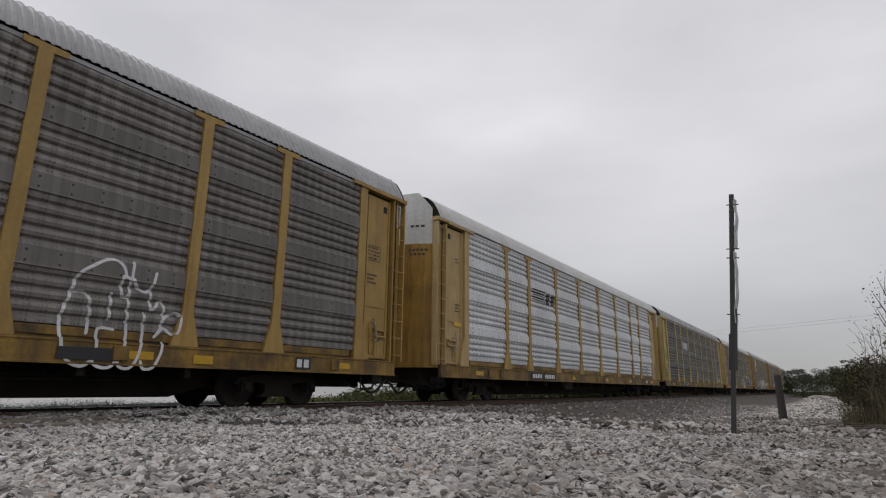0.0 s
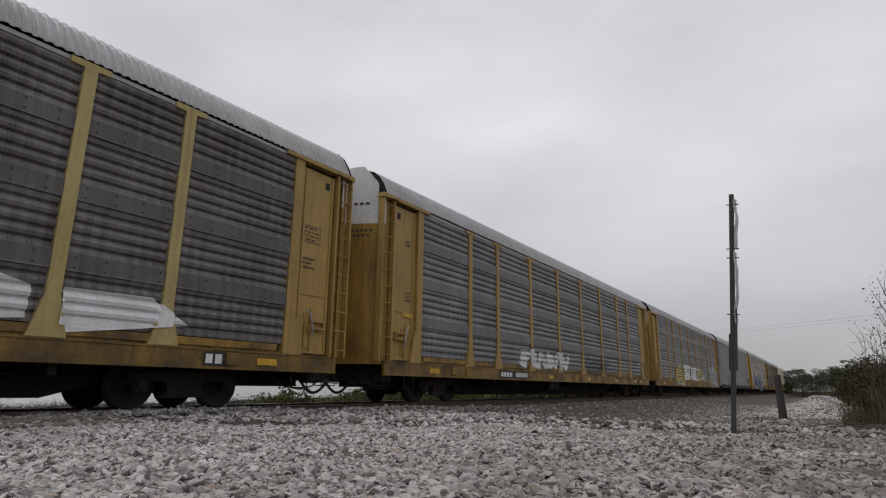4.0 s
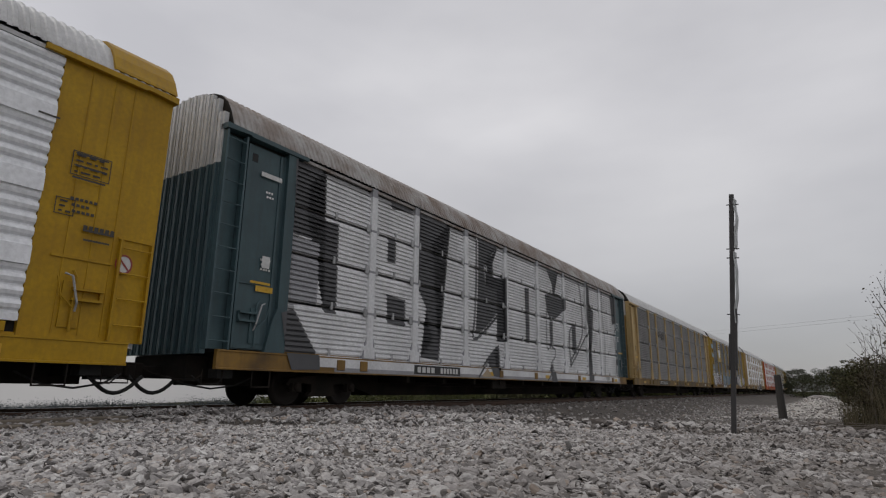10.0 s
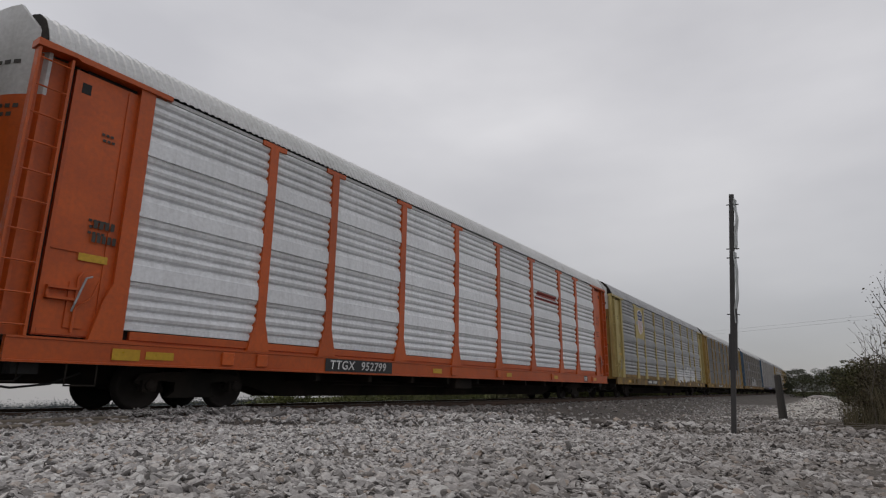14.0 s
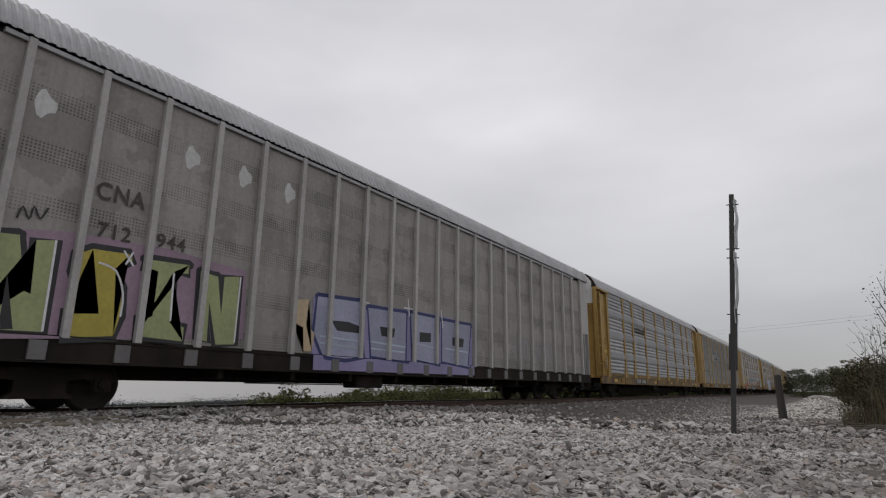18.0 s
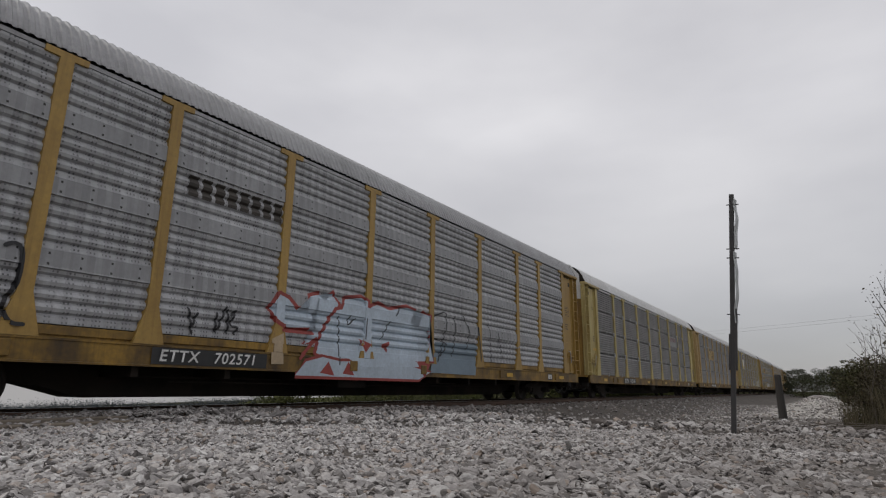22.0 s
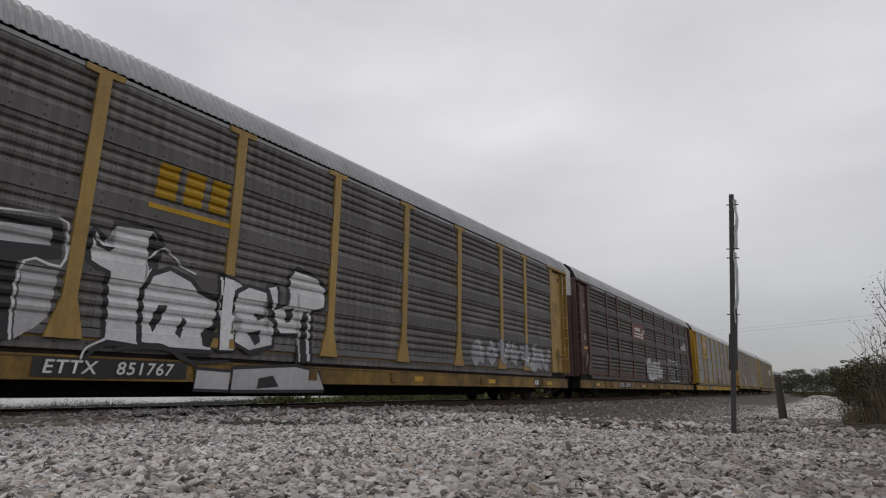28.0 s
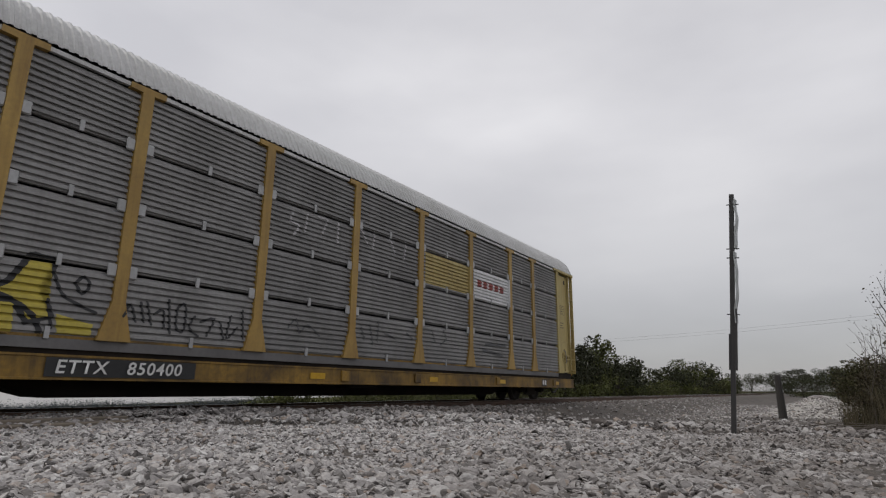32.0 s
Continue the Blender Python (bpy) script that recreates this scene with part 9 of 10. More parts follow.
    brush(c, k, "k", 0.05, [(12.33, 2.2), (12.28, 1.52), (12.68, 1.55), (12.54, 2.09)], [(12.96, 1.92), (13.16, 2.15), (13.5, 1.9), (13.54, 1.33), (13.11, 1.31), (12.96, 1.85)], [(13.83, 2.08), (13.88, 1.28), (14.33, 1.68), (13.97, 1.8)], [(14.44, 1.99), (15.07, 2.12)], [(14.58, 1.7), (15.09, 1.73)], [(14.72, 1.4), (15.37, 1.52)], [(11.98, 1.76), (12.26, 1.85)])
    brush(c, k, "w", 0.035, [(11.74, 2), (11.94, 2.22), (12.82, 2.4), (13.05, 2.21)], [(12.22, 1.1), (13.02, 1), (13.88, 1.18), (14.86, 1.08), (15.92, 1.44)])
    splash(c, k, "k", [(17.72, 2.55), (21.17, 2.49), (21.11, 1.07), (17.8, 1.06)])
    brush(c, k, "w", 0.05, [(17.79, 2.54), (17.97, 1.1)], [(18.5, 2.5), (18.57, 1.99), (18.14, 1.87)], [(18.69, 2), (18.68, 1.09)], [(19.26, 2.46), (19.32, 1.15)], [(19.86, 2.28), (20.49, 2.3), (20.4, 1.93), (19.73, 1.85), (19.84, 1.17)], [(20.72, 2.45), (20.89, 1.13)], [(17.87, 1.06), (21.11, 1.07)], [(17.79, 2.54), (21.17, 2.49)])
    splash(c, k, "q", [(22.68, 3.73), (23.78, 3.98), (24.08, 4.21), (24.64, 3.98), (24.72, 3.51), (22.93, 3.54)])
    brush(c, k, "M", 0.04, [(8.06, 1.41), (8.27, 1.48), (8.23, 1.32), (8.43, 1.54), (8.52, 1.29), (8.62, 1.41)])

    c, k = rail_car(30, -2.09, "B", "yellow", "strip_light", "roof_light", "enclosed auto carrier, bright yellow posts and sill, grey panels, shield panel", marks="ETTX 820370", mark_at=5.6, drop=0.24)
    plate_panel(c, 4.50, 6.19, 3.35, 5.44, "yellow")
    shield(c, k, 5.35, 4.75, 0.85, 1.1)
    lettering(c, "BUILDING AMERICA", 4.5, 3.68, 0.17, "ink", HALF + 0.002, 0.92)
    tag(c, k, 4.6, 6.3, 1.2, 1.7, "k", 74, 0.035)
    tag(c, k, 10.4, 14.5, 0.85, 1.8, "d", 75, 0.05)
    lettering(c, "R1", 8.45, SILL - 0.13, 0.2, "letter", HALF + 0.012)

    c, k = rail_car(31, -1.84, "B", "tan", "strip_mid", "roof_light", "enclosed auto carrier, tan posts, grey ribbed panels, bubble graffiti", sill="ochre", marks="ETTX 801024", mark_at=6.06)
    block(c, k, 6.5, 9.05, 3.40, 4.40, "strip_light", "painted_panel", 0.002, "grey painted field")
    for i in range(4):
        block(c, k, 6.6, 7.9, 4.30 - 0.09 * i, 4.34 - 0.09 * i, "max_dark", "emblem", 0.005)
    bars(c, k, 7.9, 8.6, 4.0, 4.3, 2, "max_dark", 0.006, "emblem", 0.1)
    bars(c, k, 7.7, 8.9, 3.5, 3.85, 7, "max_dark", 0.006, "emblem")
    splash(c, k, "k", [(4.7, 2.06), (5.14, 2.26), (5.27, 2.08), (5.4, 1.94), (5.61, 2.06), (5.69, 1.81), (5.84, 1.54), (5.9, 1.16), (5.53, 1.17), (5.31, 1.19), (4.86, 1.15)], "q")
    brush(c, k, "q", 0.03, [(5.2, 1.9), (5.42, 1.86), (5.54, 2)], [(5.37, 1.68), (5.64, 1.39)])
    splash(c, k, "w", [(6.74, 1.5), (6.74, 1.78), (6.84, 2.08), (7.12, 2.17), (7.59, 2.15), (7.65, 1.9), (7.66, 1.6), (7.8, 1.52), (7.8, 1.22), (6.97, 1.17), (6.79, 1.33)], "g")
    brush(c, k, "d", 0.04, [(6.87, 1.85), (7.22, 1.84)], [(6.99, 2.06), (7.11, 1.54)], [(7.35, 2.01), (7.46, 1.58), (7.29, 1.28)], [(6.83, 1.51), (7.72, 1.56)])
    splash(c, k, "w", [(5.79, 1.87), (5.89, 2), (6.09, 1.96), (6.04, 1.82)])
    splash(c, k, "w", [(7.79, 1.87), (7.89, 1.96), (8.09, 1.91), (8.03, 1.8)])
    brush(c, k, "w", 0.09, [(16.91, 2.59), (16.82, 1.89), (17.26, 1.23)], [(17.42, 2.38), (17.6, 1.24)], [(17.95, 2.34), (17.95, 1.43)], [(17.77, 2.32), (19.29, 2.56)], [(18.51, 2.39), (18.31, 1.27), (18.88, 1.29)], [(19.92, 2.52), (19.68, 1.71), (20.31, 1.36), (20.79, 2.19), (21.03, 2.62)], [(21.26, 2.43), (21.98, 2.27), (21.69, 1.41), (21.11, 2.21)], [(16.86, 1.89), (17.42, 2.11)], [(18.49, 0.88), (20.08, 0.82)], [(20.74, 1.03), (21.19, 0.79)])
    brush(c, k, "k", 0.04, [(9.04, 1.58), (9.14, 1.82), (9.12, 1.43), (9.26, 1.33)])

    c, k = rail_car(32, -1.49, "B", "ochre", "strip_mid", "roof_light", "last enclosed auto carrier, ochre posts, grey panels, mixed graffiti", door="pale", marks="ETTX 850400", mark_at=5.5, drop=0.24)
    block(c, k, 14.95, 17.5, 3.4, 4.35, "pale", "painted_panel", 0.004, "pale yellow painted field")
    block(c, k, 17.75, 20.3, 3.3, 4.4, "spray_w", "painted_panel", 0.004, "white painted field")
    bars(c, k, 18.0, 20.0, 3.75, 4.0, 5, "spray_r", 0.007, "emblem")
    splash(c, k, "y", [(5.01, 2.22), (5.28, 2.19), (5.15, 1.79), (5.33, 1.39), (5.08, 1.32), (4.9, 1.58), (4.49, 1.61), (4.79, 1.81)], "k")
    splash(c, k, "y", [(4.32, 1.51), (4.87, 1.54), (4.91, 1.11), (4.39, 1.1)])
    splash(c, k, "y", [(5.43, 1.44), (5.97, 1.33), (5.96, 1.15), (5.48, 1.15)])
    brush(c, k, "k", 0.05, [(5.29, 2.11), (5.46, 1.75), (5.72, 1.61), (5.99, 1.51)], [(5.29, 1.64), (5.39, 1.23)], [(5.63, 1.94), (5.74, 2.05), (5.84, 1.93), (5.74, 1.78), (5.63, 1.94)])
    brush(c, k, "k", 0.08, [(4.48, 1.68), (4.83, 1.58), (5.14, 1.37), (5.25, 1.14)])
    brush(c, k, "k", 0.045, [(6.39, 1.5), (6.5, 1.7), (6.55, 1.66), (6.63, 1.44)], [(6.68, 1.77), (6.77, 1.45)], [(6.79, 1.79), (6.9, 1.42)], [(6.95, 1.61), (7.09, 1.68), (7.13, 1.39)], [(7.25, 1.3), (7.17, 1.89), (7.23, 1.45)], [(7.35, 1.76), (7.5, 1.83), (7.51, 1.37), (7.36, 1.41), (7.35, 1.76)], [(7.7, 1.64), (7.61, 1.43), (7.8, 1.29)], [(7.82, 1.55), (8.11, 1.64), (7.97, 1.31)], [(8.24, 1.59), (8.34, 1.28)], [(8.47, 1.73), (8.4, 1.29), (8.63, 1.52)], [(8.72, 1.87), (8.78, 1.32)])
    brush(c, k, "d", 0.04, [(9.9, 1.64), (10.12, 1.84), (10.23, 1.55), (10.46, 1.75), (10.83, 1.53)])
    brush(c, k, "d", 0.05, [(12.24, 1.85), (12.37, 1.58)], [(12.56, 1.95), (12.7, 1.47)], [(12.89, 2.06), (12.87, 1.55)], [(13.13, 1.79), (13.61, 1.68)], [(14.1, 1.87), (14.37, 1.73)], [(15.33, 2.05), (15.49, 1.73)], [(15.93, 2.1), (16.09, 1.86), (15.79, 1.67)])
    brush(c, k, "d", 0.1, [(18.34, 1.66), (19.75, 1.54)], [(18.53, 1.86), (19.98, 1.91)])
    brush(c, k, "q", 0.06, [(9.82, 4.2), (9.76, 3.99), (10.01, 3.92), (9.87, 3.69)], [(10.24, 4.24), (10.19, 3.83)], [(10.59, 4.27), (10.87, 4.27), (10.72, 3.89)], [(11.25, 4.29), (11.25, 3.8)], [(12.08, 4.35), (12.32, 4.03)], [(12.63, 4.41), (12.55, 3.93)], [(13.23, 4.39), (13.5, 3.97)], [(13.99, 4.4), (13.89, 3.88)])


cars()


# ---- what stands beside the track ----
M["post_wood"] = surface("grey_weathered_post", (0.06, 0.055, 0.05), (0.038, 0.035, 0.032), 0.9, grain=24, stretch=(3, 3, 0.3), bump=0.6, depth=0.008)
M["sign_back"] = surface("pale_sign_sheet", (0.55, 0.57, 0.57), (0.44, 0.46, 0.46), 0.5, 0.2, streak=0.3, dirt=(0.3, 0.3, 0.3))
M["steel_post"] = surface("dark_steel_channel", (0.055, 0.052, 0.052), (0.04, 0.038, 0.038), 0.6, 0.3)


def sign_post():
    base = Vector((-1.15, 8.83, height(-1.15, 8.83)))
    post = new("sign_post", None)
    post.matrix_basis = Matrix.Translation(base) @ pose(0, 0, 0, 0, 5.0, 0)
    tagged(post, "slim dark steel sign post with edge-on bent sheet signs", "sign post")
    bm = bmesh.new()
    side_prism(bm, [(-0.028, -0.3), (0.028, -0.3), (0.028, 3.35), (-0.028, 3.35)], -0.03, 0.03)
    part("channel", bm, M["steel_post"], post)
    bm = bmesh.new()
    box(bm, -0.048, -0.031, -0.035, 0.035, 0.86, 1.35)
    box(bm, 0.031, 0.055, -0.03, 0.03, 0.86, 1.7)
    part("splice", bm, M["steel_post"], post)
    for z0, z1, w in ((2.55, 3.28, 0.16), (1.5, 2.5, 0.14)):
        bm = bmesh.new()
        rows = []
        for i in range(13):
            z = z0 + (z1 - z0) * i / 12
            dx = 0.04 + 0.010 * math.sin(7 * z) + 0.007 * math.sin(17 * z + 1)
            rows.append([bm.verts.new((dx + ox, oy, z)) for ox, oy in ((0, -w / 2), (0.004, -w / 2), (0.024, w / 2), (0.020, w / 2))])
        for a, b in zip(rows, rows[1:]):
            for k in range(4):
                bm.faces.new((a[k], a[(k + 1) % 4], b[(k + 1) % 4], b[k]))
        bm.faces.new(rows[0][::-1]), bm.faces.new(rows[-1])
        part("sign_sheet", bm, M["sign_back"], post, "bent pale sheet sign seen edge-on")
    for z in (3.2, 2.55, 2.42, 1.62):
        bm = bmesh.new()
        tube(bm, [(-0.07, 0, z), (0.09, 0, z)], 0.008, 6)
        part("bolt", bm, M["steel_post"], post)


sign_post()


def stub_post():
    x, y = -1.50, 24.0
    bm = bmesh.new()
    lathe(bm, [(-0.5, 0.13), (0.0, 0.13), (0.9, 0.12), (1.5, 0.11), (1.54, 0.09)], (0, 0, 0), axis="Z", sides=10)
    for v in bm.verts:
        v.co.x += 0.02 * noise.noise(v.co * 4)
        v.co.x -= 0.02 * v.co.z
    ob = new("wooden_post", mesh_of("wooden_post", bm, M["post_wood"]))
    ob.matrix_basis = pose(x, y, height(x, y))
    tagged(ob, "short leaning weathered wooden post in the stones", "post")


stub_post()

M["marker"] = surface("rust_red_marker", (0.24, 0.10, 0.07), (0.18, 0.08, 0.06), 0.8)


def marker():
    bm = bmesh.new()
    box(bm, -0.12, 0.12, -0.1, 0.1, -0.1, 0.16)
    bevelled(bm, 0.03)
    ob = new("marker_block", mesh_of("marker_block", bm, M["marker"]))
    ob.matrix_basis = pose(-4.2, 17.5, height(-4.2, 17.5) + 0.05)
    tagged(ob, "small rusty red marker block among the stones", "marker")


marker()


# ---- plants ----
def leaf_material(name, a, b):
    m = surface(name, a, b, 0.75, grain=30, blotch=0.8, vary=0.2, bump=0)
    t = m.node_tree
    bs = [n for n in t.nodes if n.type == "BSDF_PRINCIPLED"][0]
    geo, mr = t.nodes.new("ShaderNodeNewGeometry"), t.nodes.new("ShaderNodeMapRange")
    mr.inputs["To Min"].default_value, mr.inputs["To Max"].default_value = 0.55, 1.4
    t.links.new(geo.outputs["Random Per Island"], mr.inputs["Value"])
    vm = t.nodes.new("ShaderNodeVectorMath")
    vm.operation = "SCALE"
    src = bs.inputs["Base Color"].links[0].from_socket
    t.links.new(src, vm.inputs[0])
    t.links.new(mr.outputs[0], vm.inputs["Scale"])
    t.links.new(vm.outputs[0], bs.inputs["Base Color"])
    bs.inputs["Specular IOR Level"].default_value = 0.2
    return m


M["leaf_dark"] = leaf_material("dark_foliage", (0.05, 0.054, 0.027), (0.034, 0.038, 0.02))
# blue-grey distance haze is mixed into the colour of the far woods
M["far_wood"] = leaf_material("hazed_far_foliage", (0.085, 0.095, 0.10), (0.065, 0.075, 0.08))
M["leaf"] = leaf_material("green_foliage", (0.105, 0.112, 0.036), (0.07, 0.08, 0.028))
M["leaf_dry"] = leaf_material("dry_brush_leaves", (0.095, 0.078, 0.045), (0.06, 0.05, 0.03))
M["leaf_olive"] = leaf_material("olive_brush_leaves", (0.085, 0.082, 0.036), (0.055, 0.055, 0.026))
M["bark"] = surface("dark_bark", (0.07, 0.058, 0.048), (0.045, 0.038, 0.032), 0.95, grain=20, stretch=(3, 3, 0.5), bump=0.6, depth=0.01)
M["twig"] = surface("grey_brown_twig", (0.14, 0.12, 0.10), (0.10, 0.085, 0.07), 0.9)


def leaves(spots, size, rng, droop=0.3):
    """Many small pointed leaves as one mesh."""
    n = len(spots)
    d = rng.normal(size=(n, 3))
    d /= np.linalg.norm(d, axis=1)[:, None]
    e = np.cross(d, rng.normal(size=(n, 3)))
    e /= np.linalg.norm(e, axis=1)[:, None] + 1e-9
    s = size * np.exp(rng.normal(0, 0.3, n))[:, None]
    up = np.array([0, 0, 1.0])
    P = np.stack([spots - d * s * 0.6, spots + e * s * 0.32 + up * s * 0.08, spots + d * s * 0.6 - up * s * droop * 0.3, spots - e * s * 0.32], 1).reshape(-1, 3)
    F = np.arange(n * 4).reshape(n, 4)
    return P, F


def np_mesh(name, P, F, material):
    me = bpy.data.meshes.new(name)
    k = F.shape[1]
    me.vertices.add(len(P)), me.loops.add(F.size), me.polygons.add(len(F))
    me.vertices.foreach_set("co", P.astype(np.float32).ravel())
    me.loops.foreach_set("vertex_index", F.astype(np.int32).ravel())
    me.polygons.foreach_set("loop_start", np.arange(0, F.size, k, dtype=np.int32))
    me.update(calc_edges=True)
    me.materials.append(material)
    return me


def tree(name, label, x, y, tall, wide, leaf_key, seed, leaf_size, count, trunk=0.25, category="tree", low=0.25, group=""):
    rng = np.random.default_rng(seed)
    z = height(x, y)
    top = new(name, None)
    top.matrix_basis = pose(x, y, z - 0.05)
    tagged(top, label, category, group)
    bm = bmesh.new()
    r0 = (0.012 if name == "sapling" else 0.035) * tall
    tube(bm, [(0, 0, 0), (0.03 * tall * rng.normal(), 0.03 * tall * rng.normal(), tall * 0.3), (0.05 * tall * rng.normal(), 0.05 * tall * rng.normal(), tall * 0.75)], [r0, r0 * 0.75, r0 * 0.25], 7)
    tips = []
    nl = 11
    for i in range(nl):
        a = 2 * math.pi * (i * 0.382 + rng.uniform(0, 0.1))
        zb = tall * rng.uniform(trunk * 0.6, 0.6)
        rr = wide * rng.uniform(0.45, 1.0)
        zt = min(tall * 0.98, zb + tall * rng.uniform(0.12, 0.45))
        tip = np.array([rr * math.cos(a), rr * math.sin(a), zt])
        tube(bm, [(0, 0, zb), tuple(tip * [0.5, 0.5, 0] + [0, 0, zb + (zt - zb) * 0.65]), tuple(tip)], [r0 * 0.4, r0 * 0.25, r0 * 0.08], 5)
        tips.append(tip)
        for _ in range(2):
            t2 = tip * [1, 1, 1] + rng.normal(size=3) * [wide * 0.28, wide * 0.28, tall * 0.10]
            tube(bm, [tuple(tip * 0.7 + [0, 0, 0.3 * zb]), tuple(t2)], [r0 * 0.15, r0 * 0.04], 4)
            tips.append(t2)
    tips.append(np.array([0, 0, tall * 0.95]))
    part("trunk", bm, M["bark"], top, "dark branching trunk")
    per = max(4, count // len(tips))
    spots = []
    for tip in tips:
        rad = np.array([wide * 0.34, wide * 0.34, tall * 0.13]) * rng.uniform(0.6, 1.25)
        q = rng.normal(size=(per, 3))
        q /= np.linalg.norm(q, axis=1)[:, None]
        spots.append(tip + q * rad * rng.uniform(0.35, 1.0, (per, 1)) ** 0.5)
    if low < 0.2:
        q = rng.normal(size=(count // 3, 3))
        spots.append(np.stack([q[:, 0] * wide * 0.5, q[:, 1] * wide * 0.5, np.abs(q[:, 2]) * tall * 0.28 + 0.05], 1))
    spots = np.concatenate(spots)
    spots[:, 2] = np.clip(spots[:, 2], 0.02, tall * 1.05)
    P, F = leaves(spots, leaf_size, rng)
    part("crown", np_mesh("crown", P, F, M[leaf_key]), None, top, "uneven leafy crown")
    return top


def plants():
    rng = random.Random(4)
    far = "trees behind the track"
    # behind the track, from near to far
    spec = [(-19.5, 39.0, 5.0, 2.6), (-17.8, 43.0, 4.6, 2.2), (-18.6, 48, 4.4, 2.4), (-18.0, 53.5, 5.3, 1.4), (-17.2, 57, 3.9, 2.2), (-18.0, 62, 3.0, 2.3), (-22, 66, 3.6, 2.6), (-24, 74, 4.4, 3.0),
            (-18.5, 84, 3.6, 2.6), (-18.6, 92, 4.8, 3.0), (-18.0, 99, 4.9, 3.0), (-18.4, 108, 4.4, 2.8), (-17.6, 118, 3.6, 2.6), (-17.0, 130, 3.0, 2.4), (-26, 50, 6.0, 3.0), (-28, 95, 6.0, 3.6)]
    for i, (x, y, h, w) in enumerate(spec):
        tree("broadleaf_tree", "bushy dark green tree behind the railway track", x, y, h + 0.9, w, "leaf_dark" if i % 3 else "leaf", 100 + i, 0.20, 2600, low=0.1, group=far)
    for i in range(26):
        y = 34 + 3.9 * i + rng.uniform(-1, 1)
        tree("bush", "light green roadside bush behind the track", -16.3 - rng.uniform(0, 2.0), y, rng.uniform(1.7, 2.9), rng.uniform(1.2, 1.9), "leaf" if i % 4 else "leaf_olive", 200 + i, 0.13, 1700, category="bush", low=0.1, group="bushes behind the track")
    for i in range(16):
        y = 14.5 + 1.35 * i
        tree("bush", "low green bush on the far side of the track", -17.0 - 0.25 * i + rng.uniform(-0.6, 0.6), y, rng.uniform(1.25, 1.75), rng.uniform(0.9, 1.4), "leaf", 300 + i, 0.075, 2300, category="bush", low=0.1, group="bushes behind the track")
    # beyond the bend and on the near side, far off
    for i, (x, y, h, w) in enumerate([(-5.0, 150, 6.2, 4.0), (-2.0, 140, 6.0, 4.0), (-9.0, 175, 6.5, 4.0), (1.0, 128, 6.0, 3.6), (-14, 215, 7.5, 5.0), (-24, 240, 8.5, 5.0), (-34, 260, 9.5, 4.5), (3.5, 96, 4.6, 3.2), (2.6, 75, 3.3, 2.4), (4.2, 60, 3.0, 2.3), (-60, 300, 8, 6), (-46, 280, 7, 5), (-80, 330, 8, 6)]):
        tree("broadleaf_tree", "dark rounded tree by the distant bend of the line", x, y, h * 0.88, w, "leaf_dark", 400 + i, 0.13 if y < 160 else 0.2, 8000 if y < 160 else 4200, low=0.1, group="trees along the line")
    # brush near the service track
    for i, (x, y, h, w) in enumerate([(0.75, 18.5, 1.9, 0.55), (1.3, 17.0, 1.7, 0.6), (1.5, 19.5, 2.1, 0.8), (2.2, 18.0, 2.1, 0.9), (1.2, 24, 2.1, 0.8), (2.4, 28, 2.6, 1.3), (1.5, 33, 2.2, 0.9), (2.8, 40, 3.0, 1.8), (0.95, 21.5, 2.2, 0.6)]):
        tree("shrub", "tangled olive-brown shrub beside the stony track", x, y, h * 0.9, w, "leaf_dry" if i % 3 else "leaf_olive", 500 + i, 0.05, 3200, category="shrub", low=0.1, group="shrubs beside the track")
    for i, (x, y, h) in enumerate(((1.05, 14.0, 2.6), (1.3, 14.6, 3.3), (1.5, 15.4, 3.3), (1.3, 15.8, 2.6), (1.1, 16.6, 2.0))):
        tree("sapling", "slim half-bare sapling with sparse dry leaves", x, y, h, 0.42, "leaf_dry", 560 + i, 0.036, 200, trunk=0.5, category="sapling", group="saplings in the brush")
    # far line of trees over the low fields
    g = np.random.default_rng(77)
    for i in range(30):
        a = math.radians(48 + 1.25 * i)
        d = 430 + 60 * g.random()
        x, y = -d * math.sin(a), d * math.cos(a)
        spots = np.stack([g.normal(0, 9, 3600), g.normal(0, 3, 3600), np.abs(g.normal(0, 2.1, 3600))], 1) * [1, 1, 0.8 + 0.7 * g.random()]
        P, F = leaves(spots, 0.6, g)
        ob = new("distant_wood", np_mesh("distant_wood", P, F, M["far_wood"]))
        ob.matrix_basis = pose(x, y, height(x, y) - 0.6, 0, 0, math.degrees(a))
        tagged(ob, "far line of trees across the fields, tinted with distance haze", "woods", "far woods", kind="stuff")


plants()


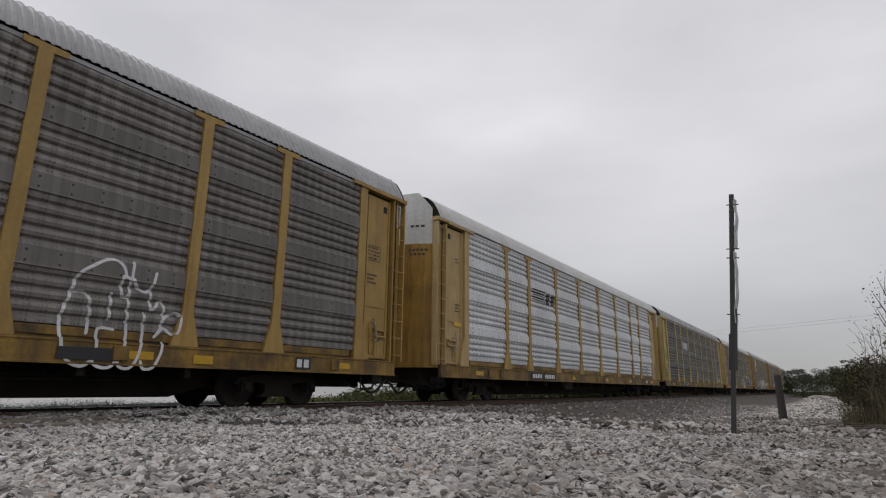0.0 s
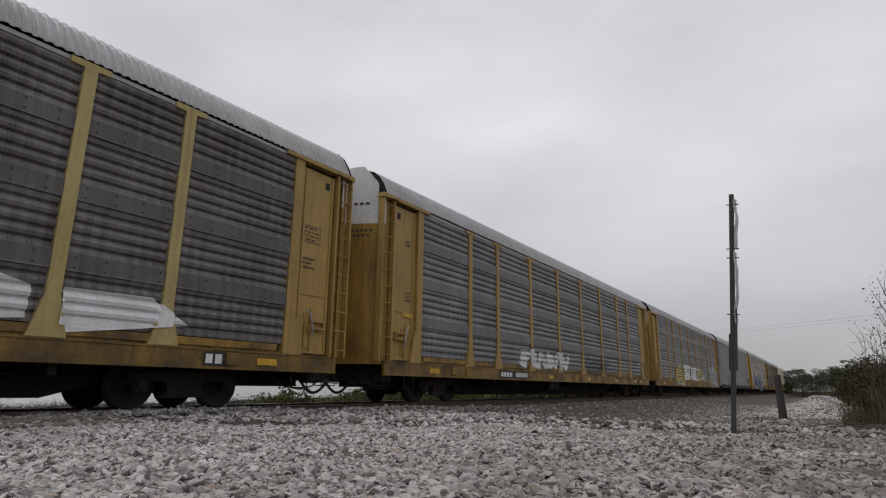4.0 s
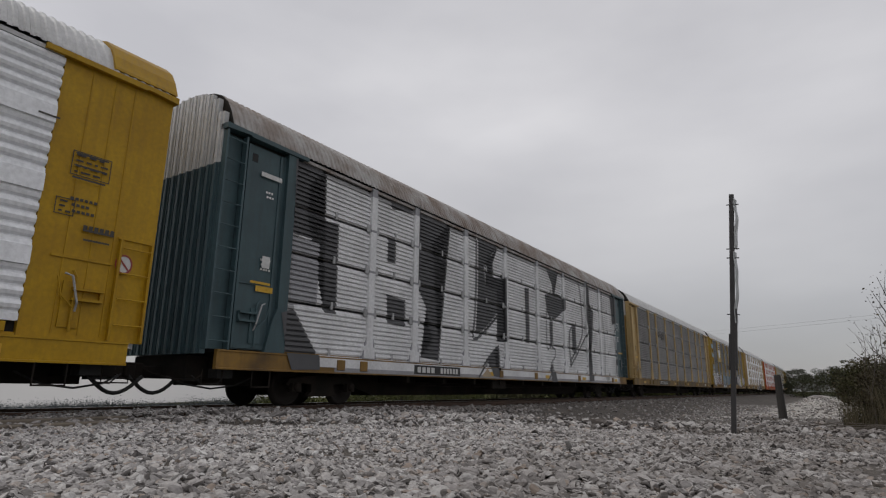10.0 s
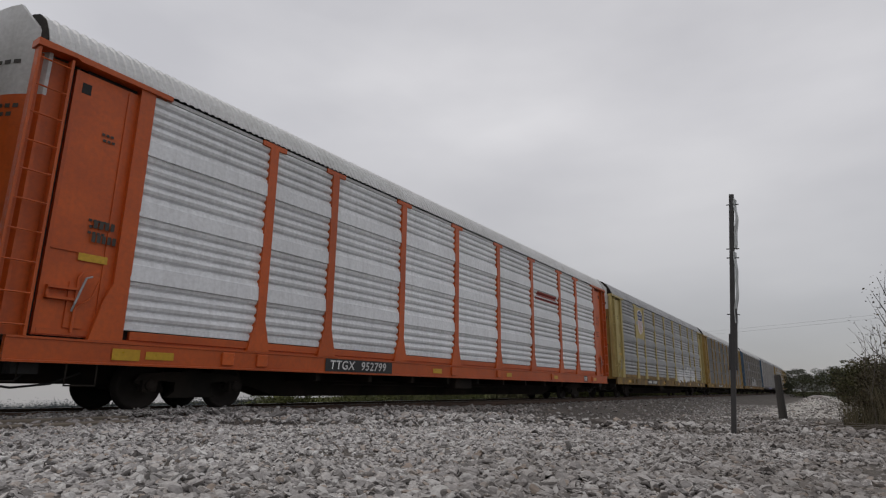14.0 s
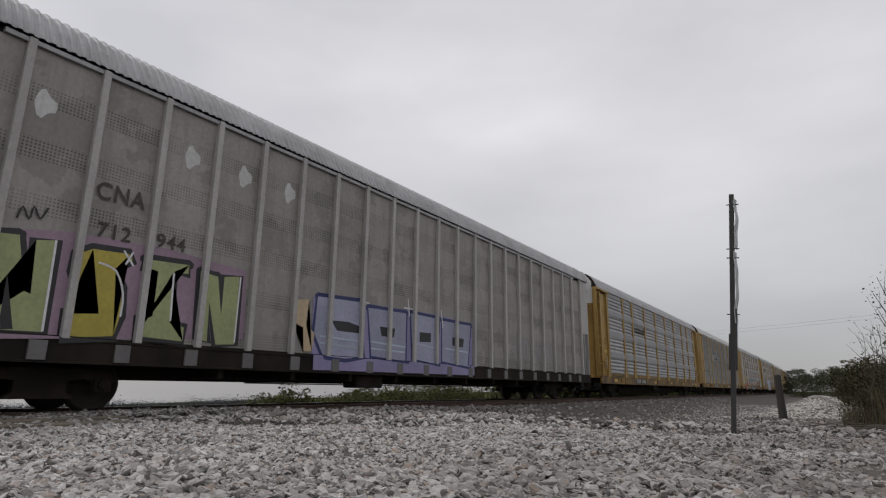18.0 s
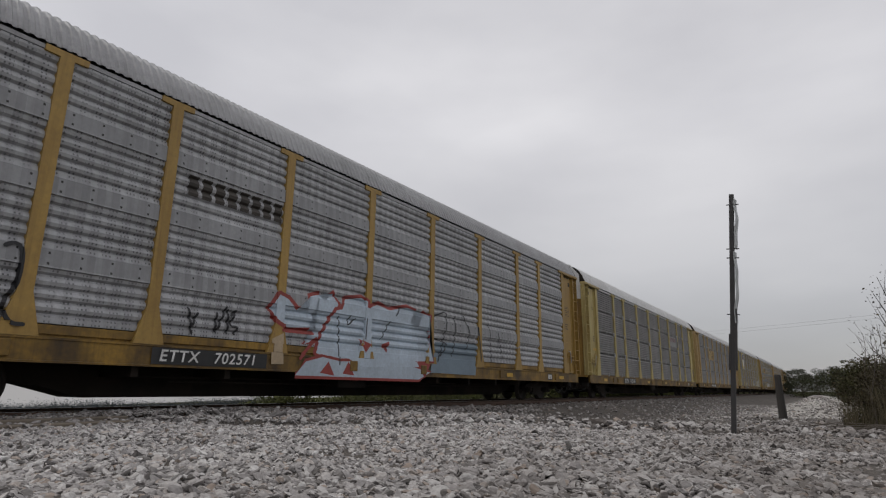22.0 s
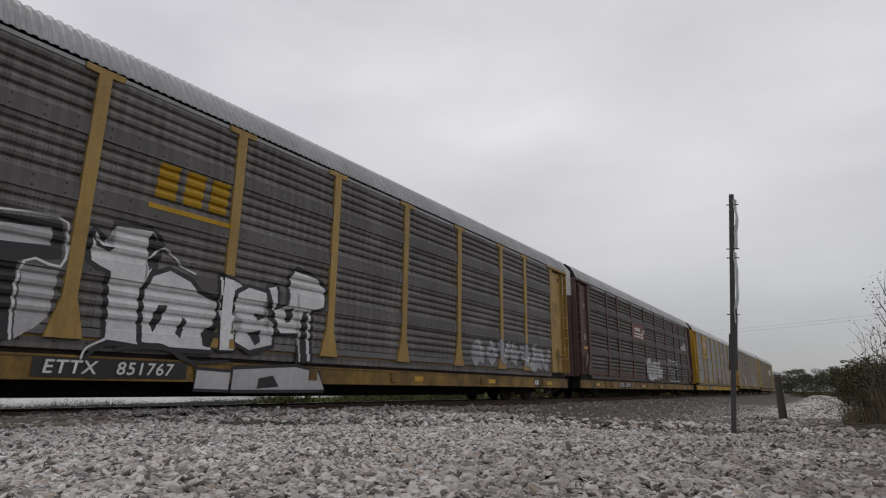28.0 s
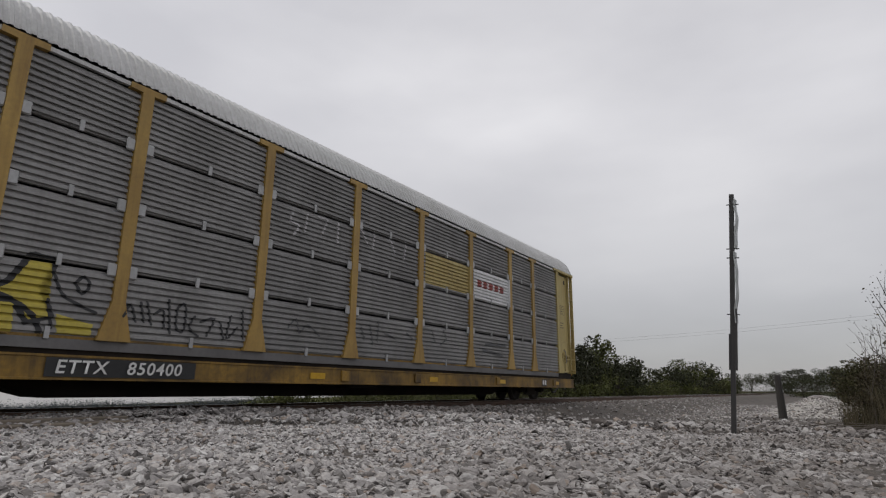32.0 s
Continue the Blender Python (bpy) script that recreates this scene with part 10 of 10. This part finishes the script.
def twigs():
    """Bare shoots that stand up out of the brush, and dead branches on the ground."""
    rng = random.Random(9)
    for i in range(13):
        x, y = 0.75 + rng.uniform(0, 1.5), 16.2 + rng.uniform(0, 4)
        h = rng.uniform(1.7, 3.1)
        bm = bmesh.new()
        lx, ly = rng.uniform(-0.35, 0.25), rng.uniform(-0.3, 0.3)
        pts = [(lx * u * u + 0.05 * math.sin(9 * u + i), ly * u * u, h * u) for u in (0, 0.25, 0.35, 0.44, 0.53, 0.62, 0.71, 0.80, 0.89, 1.0)]
        tube(bm, pts, [0.016, 0.013, 0.012, 0.011, 0.010, 0.009, 0.008, 0.006, 0.005, 0.003], 5)
        for k in range(7):
            u = 0.35 + 0.09 * k
            px, pz = lx * u * u + 0.05 * math.sin(9 * u + i), h * u
            tube(bm, [(px, ly * u * u, pz), (px + rng.uniform(-0.35, 0.35), rng.uniform(-0.3, 0.3), pz + rng.uniform(0.2, 0.6))], [0.006, 0.002], 4)
        ob = new("bare_sapling", mesh_of("bare_sapling", bm, M["twig"]))
        ob.matrix_basis = pose(x, y, height(x, y) - 0.03)
        tagged(ob, "thin bare sapling standing out of the brush", "sapling", "bare saplings")
    for i, (x0, y0, x1, y1) in enumerate(((-0.5, 13.4, 2.4, 15.0), (0.2, 12.6, 2.2, 13.0), (-0.2, 15.2, 1.6, 13.6), (0.6, 14.4, 2.8, 14.0), (-0.9, 17.0, 1.0, 14.6), (-0.3, 16.0, 2.2, 14.2), (0.1, 13.9, 1.9, 15.8), (-0.6, 14.8, 1.2, 13.2), (0.4, 12.9, 2.6, 14.6), (-0.8, 15.6, 0.9, 13.8))):
        bm = bmesh.new()
        z0, z1 = height(x0, y0), height(x1, y1)
        tube(bm, [(x0, y0, z0 + 0.05), ((x0 + x1) / 2, (y0 + y1) / 2 + 0.15, (z0 + z1) / 2 + 0.10 + 0.03 * (i % 6)), (x1, y1, z1 + 0.22)], [0.014, 0.011, 0.005], 5)
        ob = new("dead_branch", mesh_of("dead_branch", bm, M["twig"]))
        tagged(ob, "dead grey branch lying on the stones", "branch", "dead branches")


twigs()


def dry_stems():
    """Upright dry stems in front of the shrubs."""
    g = np.random.default_rng(21)
    n = 1300
    x, y = 0.15 + 2.6 * g.uniform(0, 1, n) ** 0.8, g.uniform(14.8, 20.5, n)
    h = g.uniform(0.4, 1.9, n) * (0.5 + 0.5 * np.clip((x - 0.1) / 0.8, 0, 1))
    z = np.array([height(a, b) for a, b in zip(x, y)])
    lean = g.normal(0, 0.16, (n, 2))
    w = 0.006
    b = np.stack([x, y, z], 1)
    t = b + np.stack([lean[:, 0] * h, lean[:, 1] * h, h], 1)
    o = np.stack([np.full(n, w), np.full(n, w * 0.5), np.zeros(n)], 1)
    q = np.stack([np.full(n, -w * 0.5), np.full(n, w), np.zeros(n)], 1)
    P = np.stack([b - o, b + o, b + q, t], 1).reshape(-1, 3)
    k = np.arange(n)[:, None] * 4
    F = np.concatenate([k + [0, 1, 3], k + [1, 2, 3], k + [2, 0, 3]])
    ob = new("dry_stems", np_mesh("dry_stems", P, F, M["leaf_dry"]))
    tagged(ob, "upright dry brown stems of brush", "brush", kind="stuff")
    n = 5200
    x, y = -16.0 - np.abs(g.normal(0, 4, n)), g.uniform(22, 75, n)
    z = np.array([height(a, c) for a, c in zip(x, y)])
    h = g.uniform(0.2, 0.5, n)
    b = np.stack([x, y, z], 1)
    t = b + np.stack([g.normal(0, 0.12, n), g.normal(0, 0.12, n), h], 1)
    P = np.stack([b - [0, 0.03, 0], b + [0, 0.03, 0], b + [0.03, 0, 0], t], 1).reshape(-1, 3)
    k = np.arange(n)[:, None] * 4
    F = np.concatenate([k + [0, 1, 3], k + [1, 2, 3], k + [2, 0, 3]])
    ob = new("grass", np_mesh("grass", P, F, M["leaf"]))
    tagged(ob, "rough green grass beyond the track", "grass", kind="stuff")


dry_stems()


def wires():
    M["wire"] = surface("dull_cable", (0.28, 0.28, 0.29), (0.24, 0.24, 0.25), 0.6)
    for i, dz in enumerate((0.0, 0.42)):
        bm = bmesh.new()
        pts = []
        for k in range(13):
            u = k / 12
            pts.append((-62 + 90 * u, 92 - 8 * u, 7.6 + dz + 3.2 * u - 1.3 * math.sin(math.pi * u)))
        tube(bm, pts, 0.009, 5)
        ob = new("overhead_wire", mesh_of("overhead_wire", bm, M["wire"]))
        tagged(ob, "thin overhead wire hung across the line", "wire", "overhead wires")
    for x, y, h in ((-62, 92, 8.4), (28, 84, 11.4)):
        bm = bmesh.new()
        tube(bm, [(0, 0, -3), (0, 0, h)], [0.16, 0.11], 8)
        ob = new("utility_pole", mesh_of("utility_pole", bm, M["post_wood"]))
        ob.matrix_basis = pose(x, y, 0)
        tagged(ob, "plain wooden utility pole carrying the wires", "utility pole", "utility poles")


wires()


# ---- the train runs ----
def motions():
    for car, start in CARS:
        rows = []
        for t in range(0, 33):
            here = start - travel(t)
            if rows and here < BEND - 40 and t not in (0, 1, 2, 3, 4, 32) and t % 4:
                continue
            p, a = on_track(here)
            q, _ = on_track(here + LONG)
            turn = math.atan2(-(q.x - p.x), q.y - p.y)
            rows.append((float(t), pose(p.x, p.y, 0, 0, 0, math.degrees(turn))))
        walk(car, rows)


motions()
